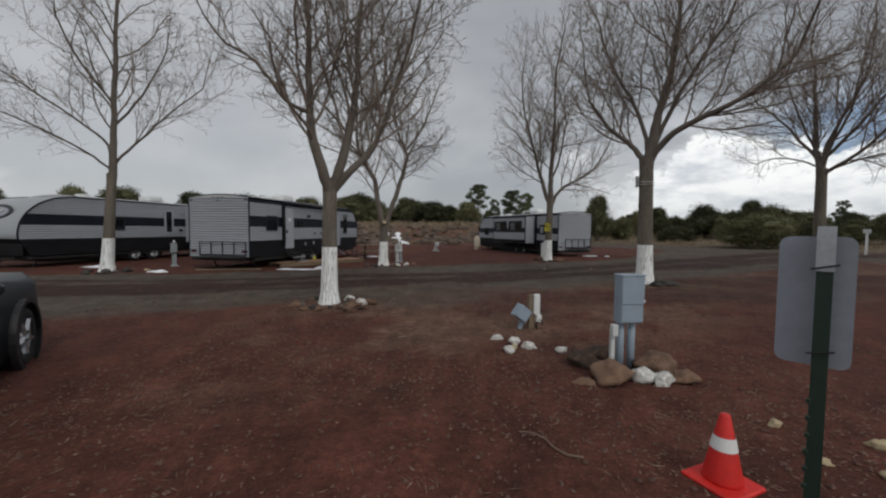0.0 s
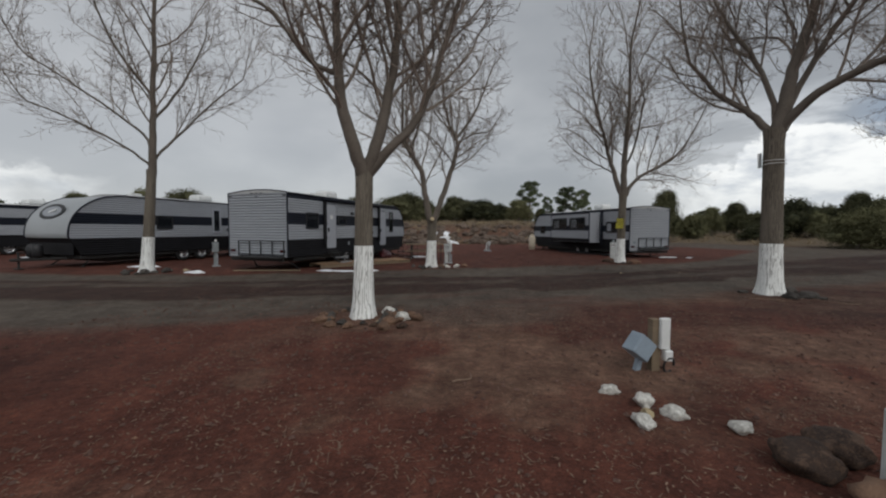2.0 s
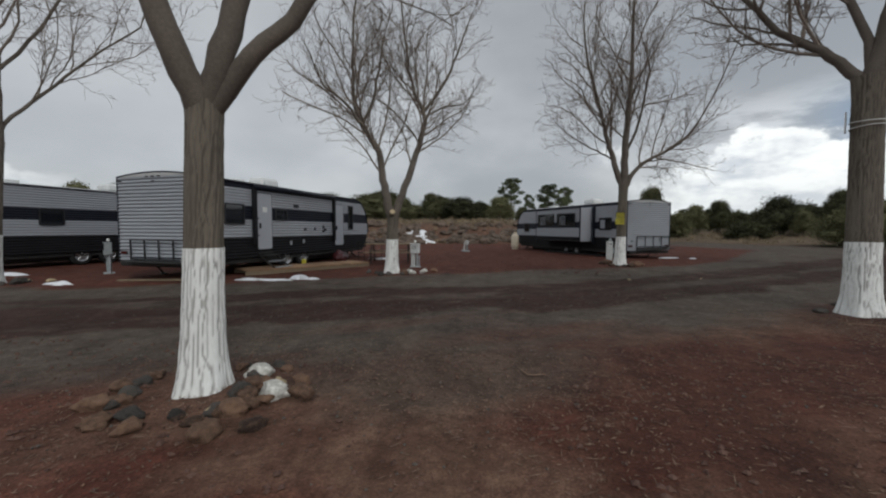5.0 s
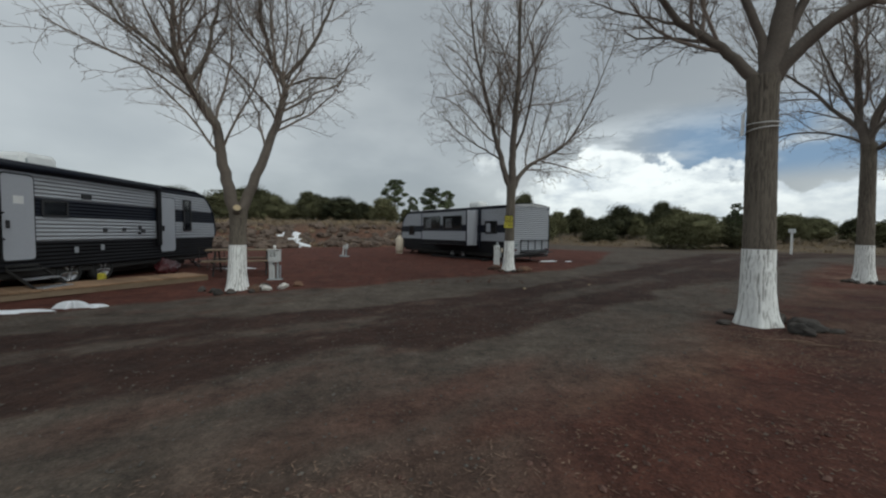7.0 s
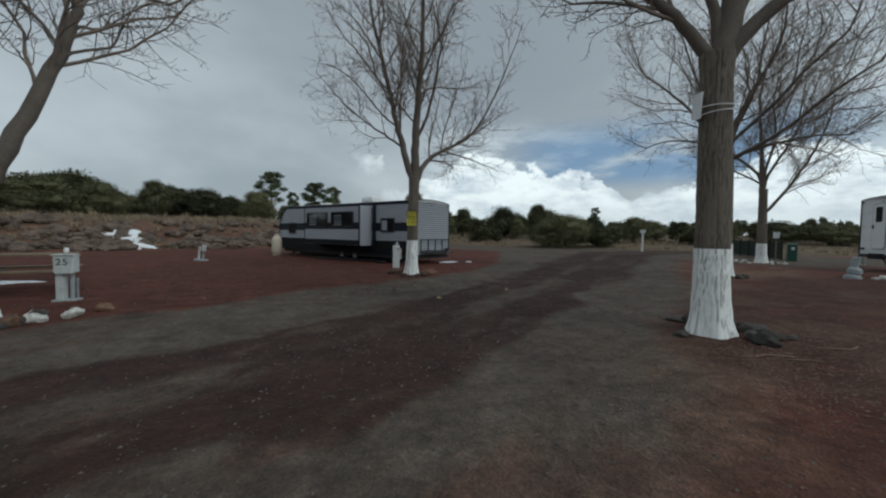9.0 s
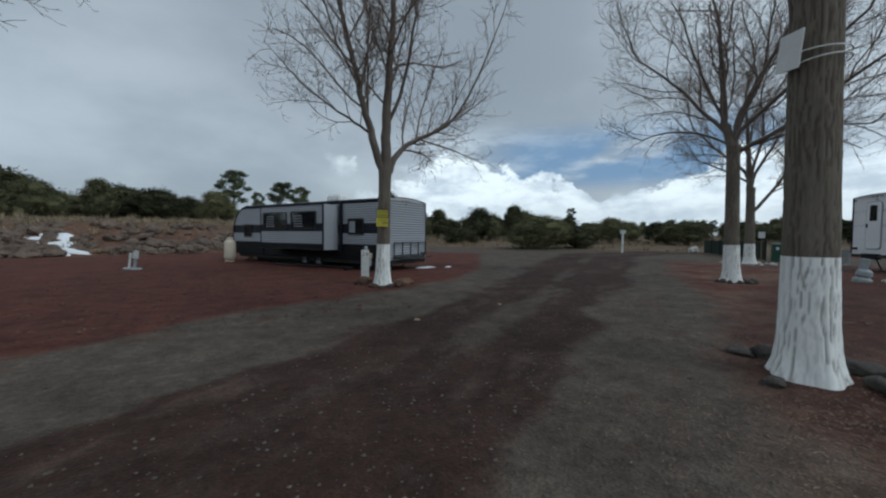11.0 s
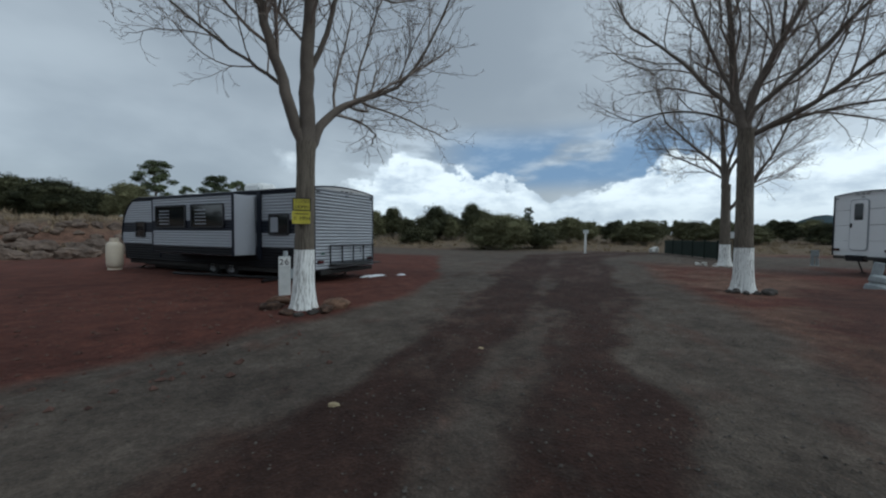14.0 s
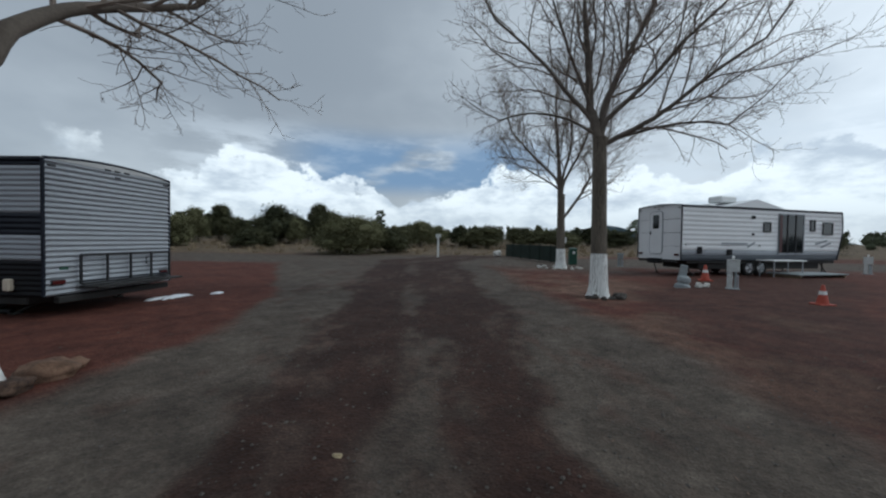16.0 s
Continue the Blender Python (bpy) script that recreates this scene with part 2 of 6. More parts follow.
def cracked(m, dark, amount):
    """Bark furrows, kept on the trunk mesh, show bare dark bark."""
    nt = m.node_tree
    p = nt.nodes["Principled BSDF"]
    old = p.inputs["Base Color"].links[0].from_socket
    at = nt.nodes.new("ShaderNodeAttribute")
    at.attribute_name = "furrow"
    k = nt.nodes.new("ShaderNodeMath")
    k.operation = "MULTIPLY"
    nt.links.new(at.outputs["Fac"], k.inputs[0])
    k.inputs[1].default_value = amount
    mix = nt.nodes.new("ShaderNodeMix")
    mix.data_type = "RGBA"
    nt.links.new(k.outputs[0], mix.inputs["Factor"])
    cols = [s for s in mix.inputs if s.type == "RGBA"]
    nt.links.new(old, cols[0])
    cols[1].default_value = (*dark, 1)
    nt.links.new([s for s in mix.outputs if s.type == "RGBA"][0], p.inputs["Base Color"])


cracked(M["whitewash"], (0.17, 0.155, 0.14), 0.72)
cracked(M["bark"], (0.06, 0.05, 0.04), 0.75)


# ---- shaping helpers ----
def vnoise(x, y, seed=0):
    """Smooth value noise on numpy arrays, 0 to 1."""
    xi, yi = np.floor(x).astype(np.int64), np.floor(y).astype(np.int64)
    fx, fy = x - xi, y - yi
    fx, fy = fx * fx * (3 - 2 * fx), fy * fy * (3 - 2 * fy)

    def h(a, b):
        n = (a * 374761393 + b * 668265263 + seed * 2147483647) & 0xFFFFFFFF
        n = ((n ^ (n >> 13)) * 1274126177) & 0xFFFFFFFF
        return ((n ^ (n >> 16)) & 0xFFFF) / 65535.0

    return (h(xi, yi) * (1 - fx) + h(xi + 1, yi) * fx) * (1 - fy) + (h(xi, yi + 1) * (1 - fx) + h(xi + 1, yi + 1) * fx) * fy


def fbm(x, y, seed=0, octaves=4):
    total, amp, norm = 0, 1.0, 0
    for i in range(octaves):
        total = total + amp * vnoise(x * 2 ** i + 17.3 * i, y * 2 ** i + 9.1 * i, seed + i)
        norm, amp = norm + amp, amp * 0.5
    return total / norm


def smooth(v, lo, hi):
    k = np.clip((v - lo) / (hi - lo), 0, 1)
    return k * k * (3 - 2 * k)


def obj_from(name, verts, faces, mat, parent=None, label="", shade=False):
    me = bpy.data.meshes.new(name)
    me.from_pydata([tuple(v) for v in verts], [], faces)
    me.materials.append(mat)
    if shade:
        me.polygons.foreach_set("use_smooth", [True] * len(me.polygons))
    ob = new(name, me)
    if parent:
        ob.parent = parent
    if label:
        ob["label"] = label
    return ob


def part(name, bm, mat, parent=None, label="", shade=False):
    """A bmesh as one mesh object, under a thing or a part."""
    me = bpy.data.meshes.new(name)
    bm.to_mesh(me)
    bm.free()
    me.materials.append(mat)
    if shade:
        me.polygons.foreach_set("use_smooth", [True] * len(me.polygons))
    ob = new(name, me)
    if parent:
        ob.parent = parent
    if label:
        ob["label"] = label
    return ob


def thing(name, m, label, category, group="", kind=""):
    ob = new(name)
    ob.empty_display_size = 0.2
    ob.matrix_world = m
    return tagged(ob, label, category, group, kind)


def box(size, at=(0, 0, 0), bevel=0.006, bm=None, turn=None):
    bm = bm or bmesh.new()
    made = bmesh.ops.create_cube(bm, size=1)["verts"]
    mat = Matrix.Translation(at) @ (turn or Matrix()) @ Matrix.Diagonal((*size, 1))
    bmesh.ops.transform(bm, matrix=mat, verts=made)
    if bevel:
        edges = list({e for v in made for e in v.link_edges})
        bmesh.ops.bevel(bm, geom=edges, offset=min(bevel, min(size) * 0.4), segments=1, affect="EDGES")
    return bm


def rod(p0, p1, r, n=8, bm=None, r1=None):
    bm = bm or bmesh.new()
    p0, p1 = Vector(p0), Vector(p1)
    d = p1 - p0
    m = Matrix.Translation((p0 + p1) / 2) @ d.to_track_quat("Z", "Y").to_matrix().to_4x4()
    bmesh.ops.create_cone(bm, cap_ends=True, segments=n, radius1=r, radius2=r if r1 is None else r1, depth=d.length, matrix=m)
    return bm


def lathe(profile, n=24, bm=None, m=None, caps=True):
    """A profile of (radius, height) turned round z."""
    bm = bm or bmesh.new()
    rings = []
    for r, z in profile:
        ring = []
        for i in range(n):
            a = 2 * math.pi * i / n
            v = Vector((r * math.cos(a), r * math.sin(a), z))
            ring.append(bm.verts.new(m @ v if m else v))
        rings.append(ring)
    for a, b in zip(rings, rings[1:]):
        for i in range(n):
            bm.faces.new((a[i], a[(i + 1) % n], b[(i + 1) % n], b[i]))
    if caps:
        bm.faces.new(rings[0][::-1])
        bm.faces.new(rings[-1])
    return bm


def plate(w, h, r, depth, m, bm=None, hole=0.0):
    """A rounded plate in the local xz plane, its back on y = 0; with hole it is a ring of that width."""
    bm = bm or bmesh.new()

    def outline(w, h, r):
        pts = []
        for cx, cz, a0 in ((w / 2 - r, h / 2 - r, 0), (-w / 2 + r, h / 2 - r, 90), (-w / 2 + r, -h / 2 + r, 180), (w / 2 - r, -h / 2 + r, 270)):
            for k in range(4):
                a = radians(a0 + 30 * k)
                pts.append((cx + r * math.cos(a), cz + r * math.sin(a)))
        return pts

    out = outline(w, h, r)
    front = [bm.verts.new(m @ Vector((x, -depth, z))) for x, z in out]
    back = [bm.verts.new(m @ Vector((x, 0, z))) for x, z in out]
    k = len(out)
    for i in range(k):
        bm.faces.new((front[i], back[i], back[(i + 1) % k], front[(i + 1) % k]))
    if hole:
        inn = outline(w - 2 * hole, h - 2 * hole, max(0.004, r - hole))
        f2 = [bm.verts.new(m @ Vector((x, -depth, z))) for x, z in inn]
        b2 = [bm.verts.new(m @ Vector((x, 0, z))) for x, z in inn]
        for i in range(k):
            j = (i + 1) % k
            bm.faces.new((front[i], front[j], f2[j], f2[i]))
            bm.faces.new((f2[i], f2[j], b2[j], b2[i]))
            bm.faces.new((back[i], b2[i], b2[j], back[j]))
    else:
        bm.faces.new(front)
        bm.faces.new(back[::-1])
    return bm


def text_part(words, size, m, mat, parent, name="lettering"):
    cu = bpy.data.curves.new(name, "FONT")
    cu.body, cu.size, cu.extrude, cu.align_x, cu.align_y = words, size, 0.002, "CENTER", "CENTER"
    tmp = bpy.data.objects.new("tmp_text", cu)
    scene.collection.objects.link(tmp)
    me = bpy.data.meshes.new_from_object(tmp.evaluated_get(bpy.context.evaluated_depsgraph_get()))
    bpy.data.objects.remove(tmp)
    me.transform(m)
    me.materials.clear()
    me.materials.append(mat)
    ob = new(name, me)
    ob.parent = parent
    return ob


def rock_mesh(name, seed, mat, flat=0.7, rough=0.35, sub=3):
    rnd = random.Random(seed)
    bm = bmesh.new()
    bmesh.ops.create_icosphere(bm, subdivisions=sub, radius=1)
    off = Vector((rnd.uniform(-50, 50), rnd.uniform(-50, 50), rnd.uniform(-50, 50)))
    planes = [(Vector((rnd.gauss(0, 1), rnd.gauss(0, 1), rnd.gauss(0, 0.8))).normalized(), rnd.uniform(0.55, 0.85)) for _ in range(6 if mat == M["boulder"] else 9)]
    for v in bm.verts:
        for n, d in planes:
            over = v.co.dot(n) - d
            if over > 0:
                v.co -= n * over * 0.85
        v.co *= 1 + rough * noise.noise(v.co * 1.6 + off) + 0.16 * noise.noise(v.co * 3.6 + off) + 0.09 * noise.noise(v.co * 8 + off)
        v.co.z *= flat
    me = bpy.data.meshes.new(name)
    bm.to_mesh(me)
    bm.free()
    me.materials.append(mat)
    me.polygons.foreach_set("use_smooth", [True] * len(me.polygons))
    return me


# ---- ground ----
ROAD = [(-60, 9.0), (-20, 10.6), (-10, 11.0), (-5, 11.7), (0, 13.5), (4, 16.0), (8, 18.3), (13, 21.2), (20, 25.6), (30, 31)]
CROSS = [(2, 70), (11, 55), (18, 44), (24, 34), (30, 24), (38, 8), (48, -20)]


def line_dist(x, y, line):
    best = np.full(np.shape(x), 1e9)
    for (ax, ay), (bx, by) in zip(line, line[1:]):
        vx, vy = bx - ax, by - ay
        k = np.clip(((x - ax) * vx + (y - ay) * vy) / (vx * vx + vy * vy), 0, 1)
        best = np.minimum(best, np.hypot(x - ax - k * vx, y - ay - k * vy))
    return best


def side_of(x, y):
    """Metres beyond the foot of the bank."""
    return (y - 39.0) * 0.97 - (x + 6) * 0.22


def height(x, y):
    x, y = np.asarray(x, float), np.asarray(y, float)
    s = side_of(x, y)
    east = smooth(x, 2, 16)
    rise = smooth(s, 0, 8) * 2.0 + np.clip(s - 5, 0, 60) * 0.035
    rise = rise + smooth(s, -1, 4) * (fbm(x * 0.5, y * 0.5, 5) - 0.5) * 0.9
    far = np.clip(line_far(x, y), 0, 45) * 0.03 + np.clip(line_far(x, y), 0, 150) * 0.006
    z = rise * (1 - east) + far * east
    z = z + (fbm(x * 0.35, y * 0.35, 11) - 0.5) * 0.05 + (fbm(x * 2.2, y * 2.2, 23, 3) - 0.5) * 0.018
    d = line_dist(x, y, ROAD)
    return z - 0.03 * (1 - smooth(d, 1.8, 3.4))


def line_far(x, y):
    """Metres beyond the crossing road, to the north-east."""
    return (x - 24) * 0.82 + (y - 34) * 0.57 - 5


def ground_z(x, y):
    return float(height(np.array([x]), np.array([y]))[0])


def graded(lo, hi, step, out_lo, out_hi):
    mid = list(np.arange(lo, hi + step / 2, step))
    s, p = step, hi
    while p < out_hi:
        s *= 1.075
        p += s
        mid.append(p)
    s, p = step, lo
    while p > out_lo:
        s *= 1.075
        p -= s
        mid.insert(0, p)
    return np.array(mid)


gx, gy = graded(-9, 16, 0.11, -900, 900), graded(2.5, 27, 0.11, -500, 1200)
X, Y = np.meshgrid(gx, gy)
Z = height(X, Y)
near = (X > -12) & (X < 20) & (Y > 0) & (Y < 30)
Z = Z + np.where(near, (fbm(X * 6, Y * 6, 31, 3) - 0.5) * 0.022, 0)
nx, ny = len(gx), len(gy)
idx = np.arange(nx * ny).reshape(ny, nx)
quads = np.stack([idx[:-1, :-1], idx[:-1, 1:], idx[1:, 1:], idx[1:, :-1]], -1).reshape(-1, 4)
me = bpy.data.meshes.new("ground")
me.from_pydata(np.stack([X, Y, Z], -1).reshape(-1, 3).tolist(), [], quads.tolist())
me.polygons.foreach_set("use_smooth", [True] * len(me.polygons))

def edge(x, line):
    """Northing of a road edge at an easting."""
    return np.interp(x, [p[0] for p in line], [p[1] for p in line])


GREY_TOP = [(-60, 10.8), (-13, 13.0), (-7, 14.2), (-2.5, 16.7), (0.4, 18.0), (1.6, 18.8), (3.3, 19.7), (5.4, 20.2), (6.8, 20.8), (8.5, 22.3), (10.6, 24.2), (13, 27.5), (20, 36)]
WORN_TOP = [(-60, 9.6), (-13, 11.6), (-7.4, 12.8), (-4.5, 14.0), (-1.1, 15.2), (0.6, 15.7), (1.9, 16.3), (3.2, 16.9), (4.9, 17.8), (6.8, 19.0), (9.5, 21.0), (12.8, 23.6), (24, 31.5)]
WORN_LOW = [(-60, 6.8), (-8.7, 9.2), (-6.7, 9.9), (-5.1, 10.8), (-2.6, 11.6), (-0.8, 12.3), (0.5, 12.5), (2, 13.1), (4.1, 14.2), (6.2, 15.3), (8.2, 16.6), (12.4, 18.9), (18.3, 22.1), (26, 27)]
GREY_LOW = [(-60, 4.6), (-6, 7.6), (-4.1, 8.7), (-3.2, 9.5), (-0.9, 10.0), (1.0, 10.5), (2.8, 11.5), (4.0, 12.3), (5.3, 13.3), (8, 14.4), (10.1, 15.6), (12, 17.1), (17.3, 20.1), (26, 25)]
CENTRE = [(-14, 10.6), (-4, 12.8), (0.8, 14.3), (3, 15.3), (5.2, 16.5), (6.7, 17.25), (8.7, 18.4), (12, 20.9), (24, 29)]
SPUR = [(9, 9.6), (5.2, 10.6), (3.6, 10.5), (2.5, 10.2), (1.9, 9.6), (1.6, 8.9)]
LOT_TRACK = [(6.5, 12.4), (10, 13.0), (15, 14.2), (24, 11)]
d_road = line_dist(X, Y, ROAD)
along_r, across_r = X * 0.86 + Y * 0.5, Y * 0.86 - X * 0.5
rag = (fbm(X * 0.55, Y * 0.55, 41) - 0.5) * 1.3 + (fbm(X * 2.5, Y * 2.5, 47) - 0.5) * 0.7
smear = (fbm(along_r * 0.45, across_r * 1.6, 83) - 0.5) * 2
fleck = (fbm(along_r * 2.4, across_r * 5.5, 87) - 0.5) * 2
YR = Y + rag * 0.7
gravel = smooth(YR - edge(X, GREY_LOW), -0.55, 0.45) * (1 - smooth(YR - edge(X, GREY_TOP), -0.25, 0.25))
gravel = gravel * (1 - 0.5 * (1 - smooth(X, 2.5, 5.0)) * smooth(X, -5, -2) * smooth(smear, -0.35, 0.3) * smooth(edge(X, WORN_LOW) - Y, 0.0, 0.8))
gravel = gravel * (1 - smooth(X, 24, 27))
gravel = np.maximum(gravel, (1 - smooth(d_road + rag, 9, 11)) * smooth(X, 20, 26))
gravel = np.maximum(gravel, 1 - smooth(line_dist(X, Y, CROSS) + rag * 1.5, 4.5, 6.5))
# loose grey gravel spilt over the near verge
spill = (1 - smooth(np.hypot((X + 0.6) / 2.3, (Y - 10.1) / 1.4) + rag * 0.5 + smear * 0.3, 0.55, 1.15)) * 0.6
gravel = np.maximum(gravel, spill)
spur = (1 - smooth(line_dist(X, Y, SPUR) + rag * 0.6 + smear * 0.2, 0.35, 1.1)) * 0.9
gravel = gravel * (1 - spur) * (1 - 0.35 * smooth(fleck + smear * 0.6, 0.25, 0.7))
low, high = YR - edge(X, WORN_LOW), edge(X, WORN_TOP) - YR
track = smooth(np.minimum(low, high) + smear * 0.45 + fleck * 0.15, -0.12, 0.22)
strip = (1 - smooth(np.abs(Y - edge(X, CENTRE)) + rag * 0.3 + smear * 0.2, 0.2, 0.55)) * smooth(smear + fleck * 0.5, -0.35, 0.25)
track = track * (1 - 0.92 * strip) * (1 - 0.7 * smooth(fleck * 0.8 + smear, 0.25, 0.75))
# dark smears on the grey shoulders
track = np.clip(np.maximum(track, smooth(smear - fleck * 0.4, 0.42, 0.7) * 0.55 * gravel), 0, 1)
lot = (1 - smooth(line_dist(X, Y, LOT_TRACK) + rag + smear * 0.6, 1.4, 3.0)) * (1 - gravel)
track = np.clip(track + spur * 0.4 + lot * 0.6, 0, 1)
grass = smooth(side_of(X, Y) + rag * 1.5, 5.0, 8.0) * (1 - smooth(X, 6, 15)) + smooth(line_far(X, Y) + rag, 0, 2.5) * smooth(X, 4, 12)
grass = np.clip(np.maximum(grass, smooth(-Y, 25, 40)), 0, 1)
grass = np.maximum(grass, smooth(-X, 40, 55) * smooth(Y, 16, 20))
verge_mask = (1 - smooth(np.abs(Y - edge(X, GREY_LOW) + 2.2), 1.5, 3.6)) * smooth(X, -4, -1.5) * (1 - spur)
bank_soil = smooth(side_of(X, Y) + rag, -1.0, 1.5) * (1 - smooth(X, 6, 12))
litter_zone = verge_mask * smooth(fbm(X * 0.9, Y * 0.9, 61) + fleck * 0.12, 0.36, 0.6)
col = me.color_attributes.new("zones", "FLOAT_COLOR", "POINT")
col.data.foreach_set("color", np.stack([gravel, track, grass, np.clip(np.maximum(litter_zone, bank_soil), 0, 1)], -1).astype(np.float32).ravel())


def ground_material():
    m = bpy.data.materials.new("cinder_and_gravel")
    m.use_nodes = True
    nt = m.node_tree
    p = nt.nodes["Principled BSDF"]
    p.inputs["Roughness"].default_value, p.inputs["Specular IOR Level"].default_value = 0.95, 0.2
    tc = nt.nodes.new("ShaderNodeTexCoord")

    def tex(scale, detail=5, rough=0.6):
        n = nt.nodes.new("ShaderNodeTexNoise")
        nt.links.new(tc.outputs["Object"], n.inputs["Vector"])
        n.inputs["Scale"].default_value, n.inputs["Detail"].default_value, n.inputs["Roughness"].default_value = scale, detail, rough
        return n.outputs[0]

    def ramp(src, lo, a, hi, b):
        r = nt.nodes.new("ShaderNodeValToRGB")
        nt.links.new(src, r.inputs[0])
        r.color_ramp.elements[0].position, r.color_ramp.elements[1].position = lo, hi
        r.color_ramp.elements[0].color, r.color_ramp.elements[1].color = (*a, 1), (*b, 1)
        return r.outputs[0]

    def mixc(fac, a, b, mode="MIX"):
        n = nt.nodes.new("ShaderNodeMix")
        n.data_type, n.blend_type = "RGBA", mode
        if isinstance(fac, float):
            n.inputs["Factor"].default_value = fac
        else:
            nt.links.new(fac, n.inputs["Factor"])
        nt.links.new(a, [s for s in n.inputs if s.name == "A" and s.type == "RGBA"][0])
        nt.links.new(b, [s for s in n.inputs if s.name == "B" and s.type == "RGBA"][0])
        return [s for s in n.outputs if s.type == "RGBA"][0]

    at = nt.nodes.new("ShaderNodeAttribute")
    at.attribute_name = "zones"
    sp = nt.nodes.new("ShaderNodeSeparateColor")
    nt.links.new(at.outputs["Color"], sp.inputs[0])
    big, mid, grain = tex(0.45), tex(3.5, 6, 0.65), tex(70, 3, 0.7)
    vor = nt.nodes.new("ShaderNodeTexVoronoi")
    vor.inputs["Scale"].default_value = 38
    nt.links.new(tc.outputs["Object"], vor.inputs["Vector"])
    red = mixc(0.5, ramp(big, 0.35, (0.075, 0.027, 0.019), 0.65, (0.125, 0.042, 0.028)), ramp(mid, 0.35, (0.056, 0.025, 0.019), 0.68, (0.13, 0.05, 0.034)))
    grey = mixc(0.5, ramp(big, 0.35, (0.084, 0.069, 0.056), 0.65, (0.113, 0.095, 0.076)), ramp(mid, 0.35, (0.062, 0.05, 0.041), 0.68, (0.122, 0.1, 0.08)))
    worn = mixc(0.5, ramp(big, 0.35, (0.04, 0.022, 0.0165), 0.65, (0.05, 0.027, 0.02)), ramp(mid, 0.35, (0.032, 0.019, 0.0155), 0.68, (0.06, 0.034, 0.026)))
    dry = mixc(0.5, ramp(big, 0.35, (0.105, 0.078, 0.052), 0.65, (0.17, 0.13, 0.085)), ramp(mid, 0.35, (0.07, 0.052, 0.036), 0.68, (0.19, 0.145, 0.095)))
    brown = ramp(mid, 0.35, (0.1, 0.054, 0.038), 0.68, (0.18, 0.108, 0.075))
    c = mixc(at.outputs["Alpha"], red, brown)
    c = mixc(sp.outputs[0], c, grey)
    tk = nt.nodes.new("ShaderNodeMath")
    tk.operation = "MULTIPLY"
    nt.links.new(sp.outputs[1], tk.inputs[0])
    nt.links.new(ramp(mid, 0.3, (0.65, 0.65, 0.65), 0.45, (1.0, 1.0, 1.0)), tk.inputs[1])
    c = mixc(tk.outputs[0], c, worn)
    c = mixc(sp.outputs[2], c, dry)
    blot = tex(1.7, 6, 0.62)
    c = mixc(0.7, c, ramp(blot, 0.34, (0.62, 0.6, 0.6), 0.66, (1.36, 1.36, 1.36)), "MULTIPLY")
    patch = tex(11, 5, 0.7)
    c = mixc(0.8, c, ramp(patch, 0.3, (0.62, 0.62, 0.63), 0.7, (1.38, 1.36, 1.34)), "MULTIPLY")
    c = mixc(0.55, c, ramp(grain, 0.3, (0.45, 0.45, 0.45), 0.7, (1.5, 1.5, 1.5)), "MULTIPLY")
    c = mixc(0.35, c, ramp(vor.outputs["Color"], 0.1, (0.6, 0.6, 0.6), 0.9, (1.4, 1.4, 1.4)), "MULTIPLY")
    nt.links.new(c, p.inputs["Base Color"])
    hsum = nt.nodes.new("ShaderNodeMath")
    hsum.operation = "MULTIPLY_ADD"
    nt.links.new(grain, hsum.inputs[0])
    hsum.inputs[1].default_value = 0.5
    nt.links.new(vor.outputs["Distance"], hsum.inputs[2])
    b = nt.nodes.new("ShaderNodeBump")
    b.inputs["Strength"].default_value, b.inputs["Distance"].default_value = 0.6, 0.02
    nt.links.new(hsum.outputs[0], b.inputs["Height"])
    nt.links.new(b.outputs[0], p.inputs["Normal"])
    return m


me.materials.append(ground_material())
ground = tagged(new("ground", me), "red cinder and grey gravel ground of a campsite", "ground", kind="structure")


# ---- bare deciduous trees with whitewashed trunks ----
def tube(verts, faces, pts, radii, n):
    """Append a tapered tube along pts."""
    pts = [Vector(p) for p in pts]
    base = len(verts)
    side = None
    for i, p in enumerate(pts):
        d = (pts[min(i + 1, len(pts) - 1)] - pts[max(i - 1, 0)]).normalized()
        if side is None:
            side = d.orthogonal().normalized()
        else:
            side = (side - d * side.dot(d)).normalized()
        up = d.cross(side)
        for k in range(n):
            a = 2 * math.pi * k / n
            verts.append(p + (side * math.cos(a) + up * math.sin(a)) * radii[i])
    for i in range(len(pts) - 1):
        for k in range(n):
            a, b = base + i * n + k, base + i * n + (k + 1) % n
            faces.append((a, b, b + n, a + n))


def along(pts, k):
    f = k * (len(pts) - 1)
    i = min(int(f), len(pts) - 2)
    return pts[i].lerp(pts[i + 1], f - i), (pts[i + 1] - pts[i]).normalized()


def grow(rnd, start, way, length, radius, steps, lift, wobble):
    pts, p, d = [start.copy()], start.copy(), way.normalized()
    for _ in range(steps):
        d = (d + Vector((rnd.gauss(0, wobble), rnd.gauss(0, wobble), rnd.gauss(0, wobble) + lift))).normalized()
        p = p + d * (length / steps)
        pts.append(p.copy())
    return pts


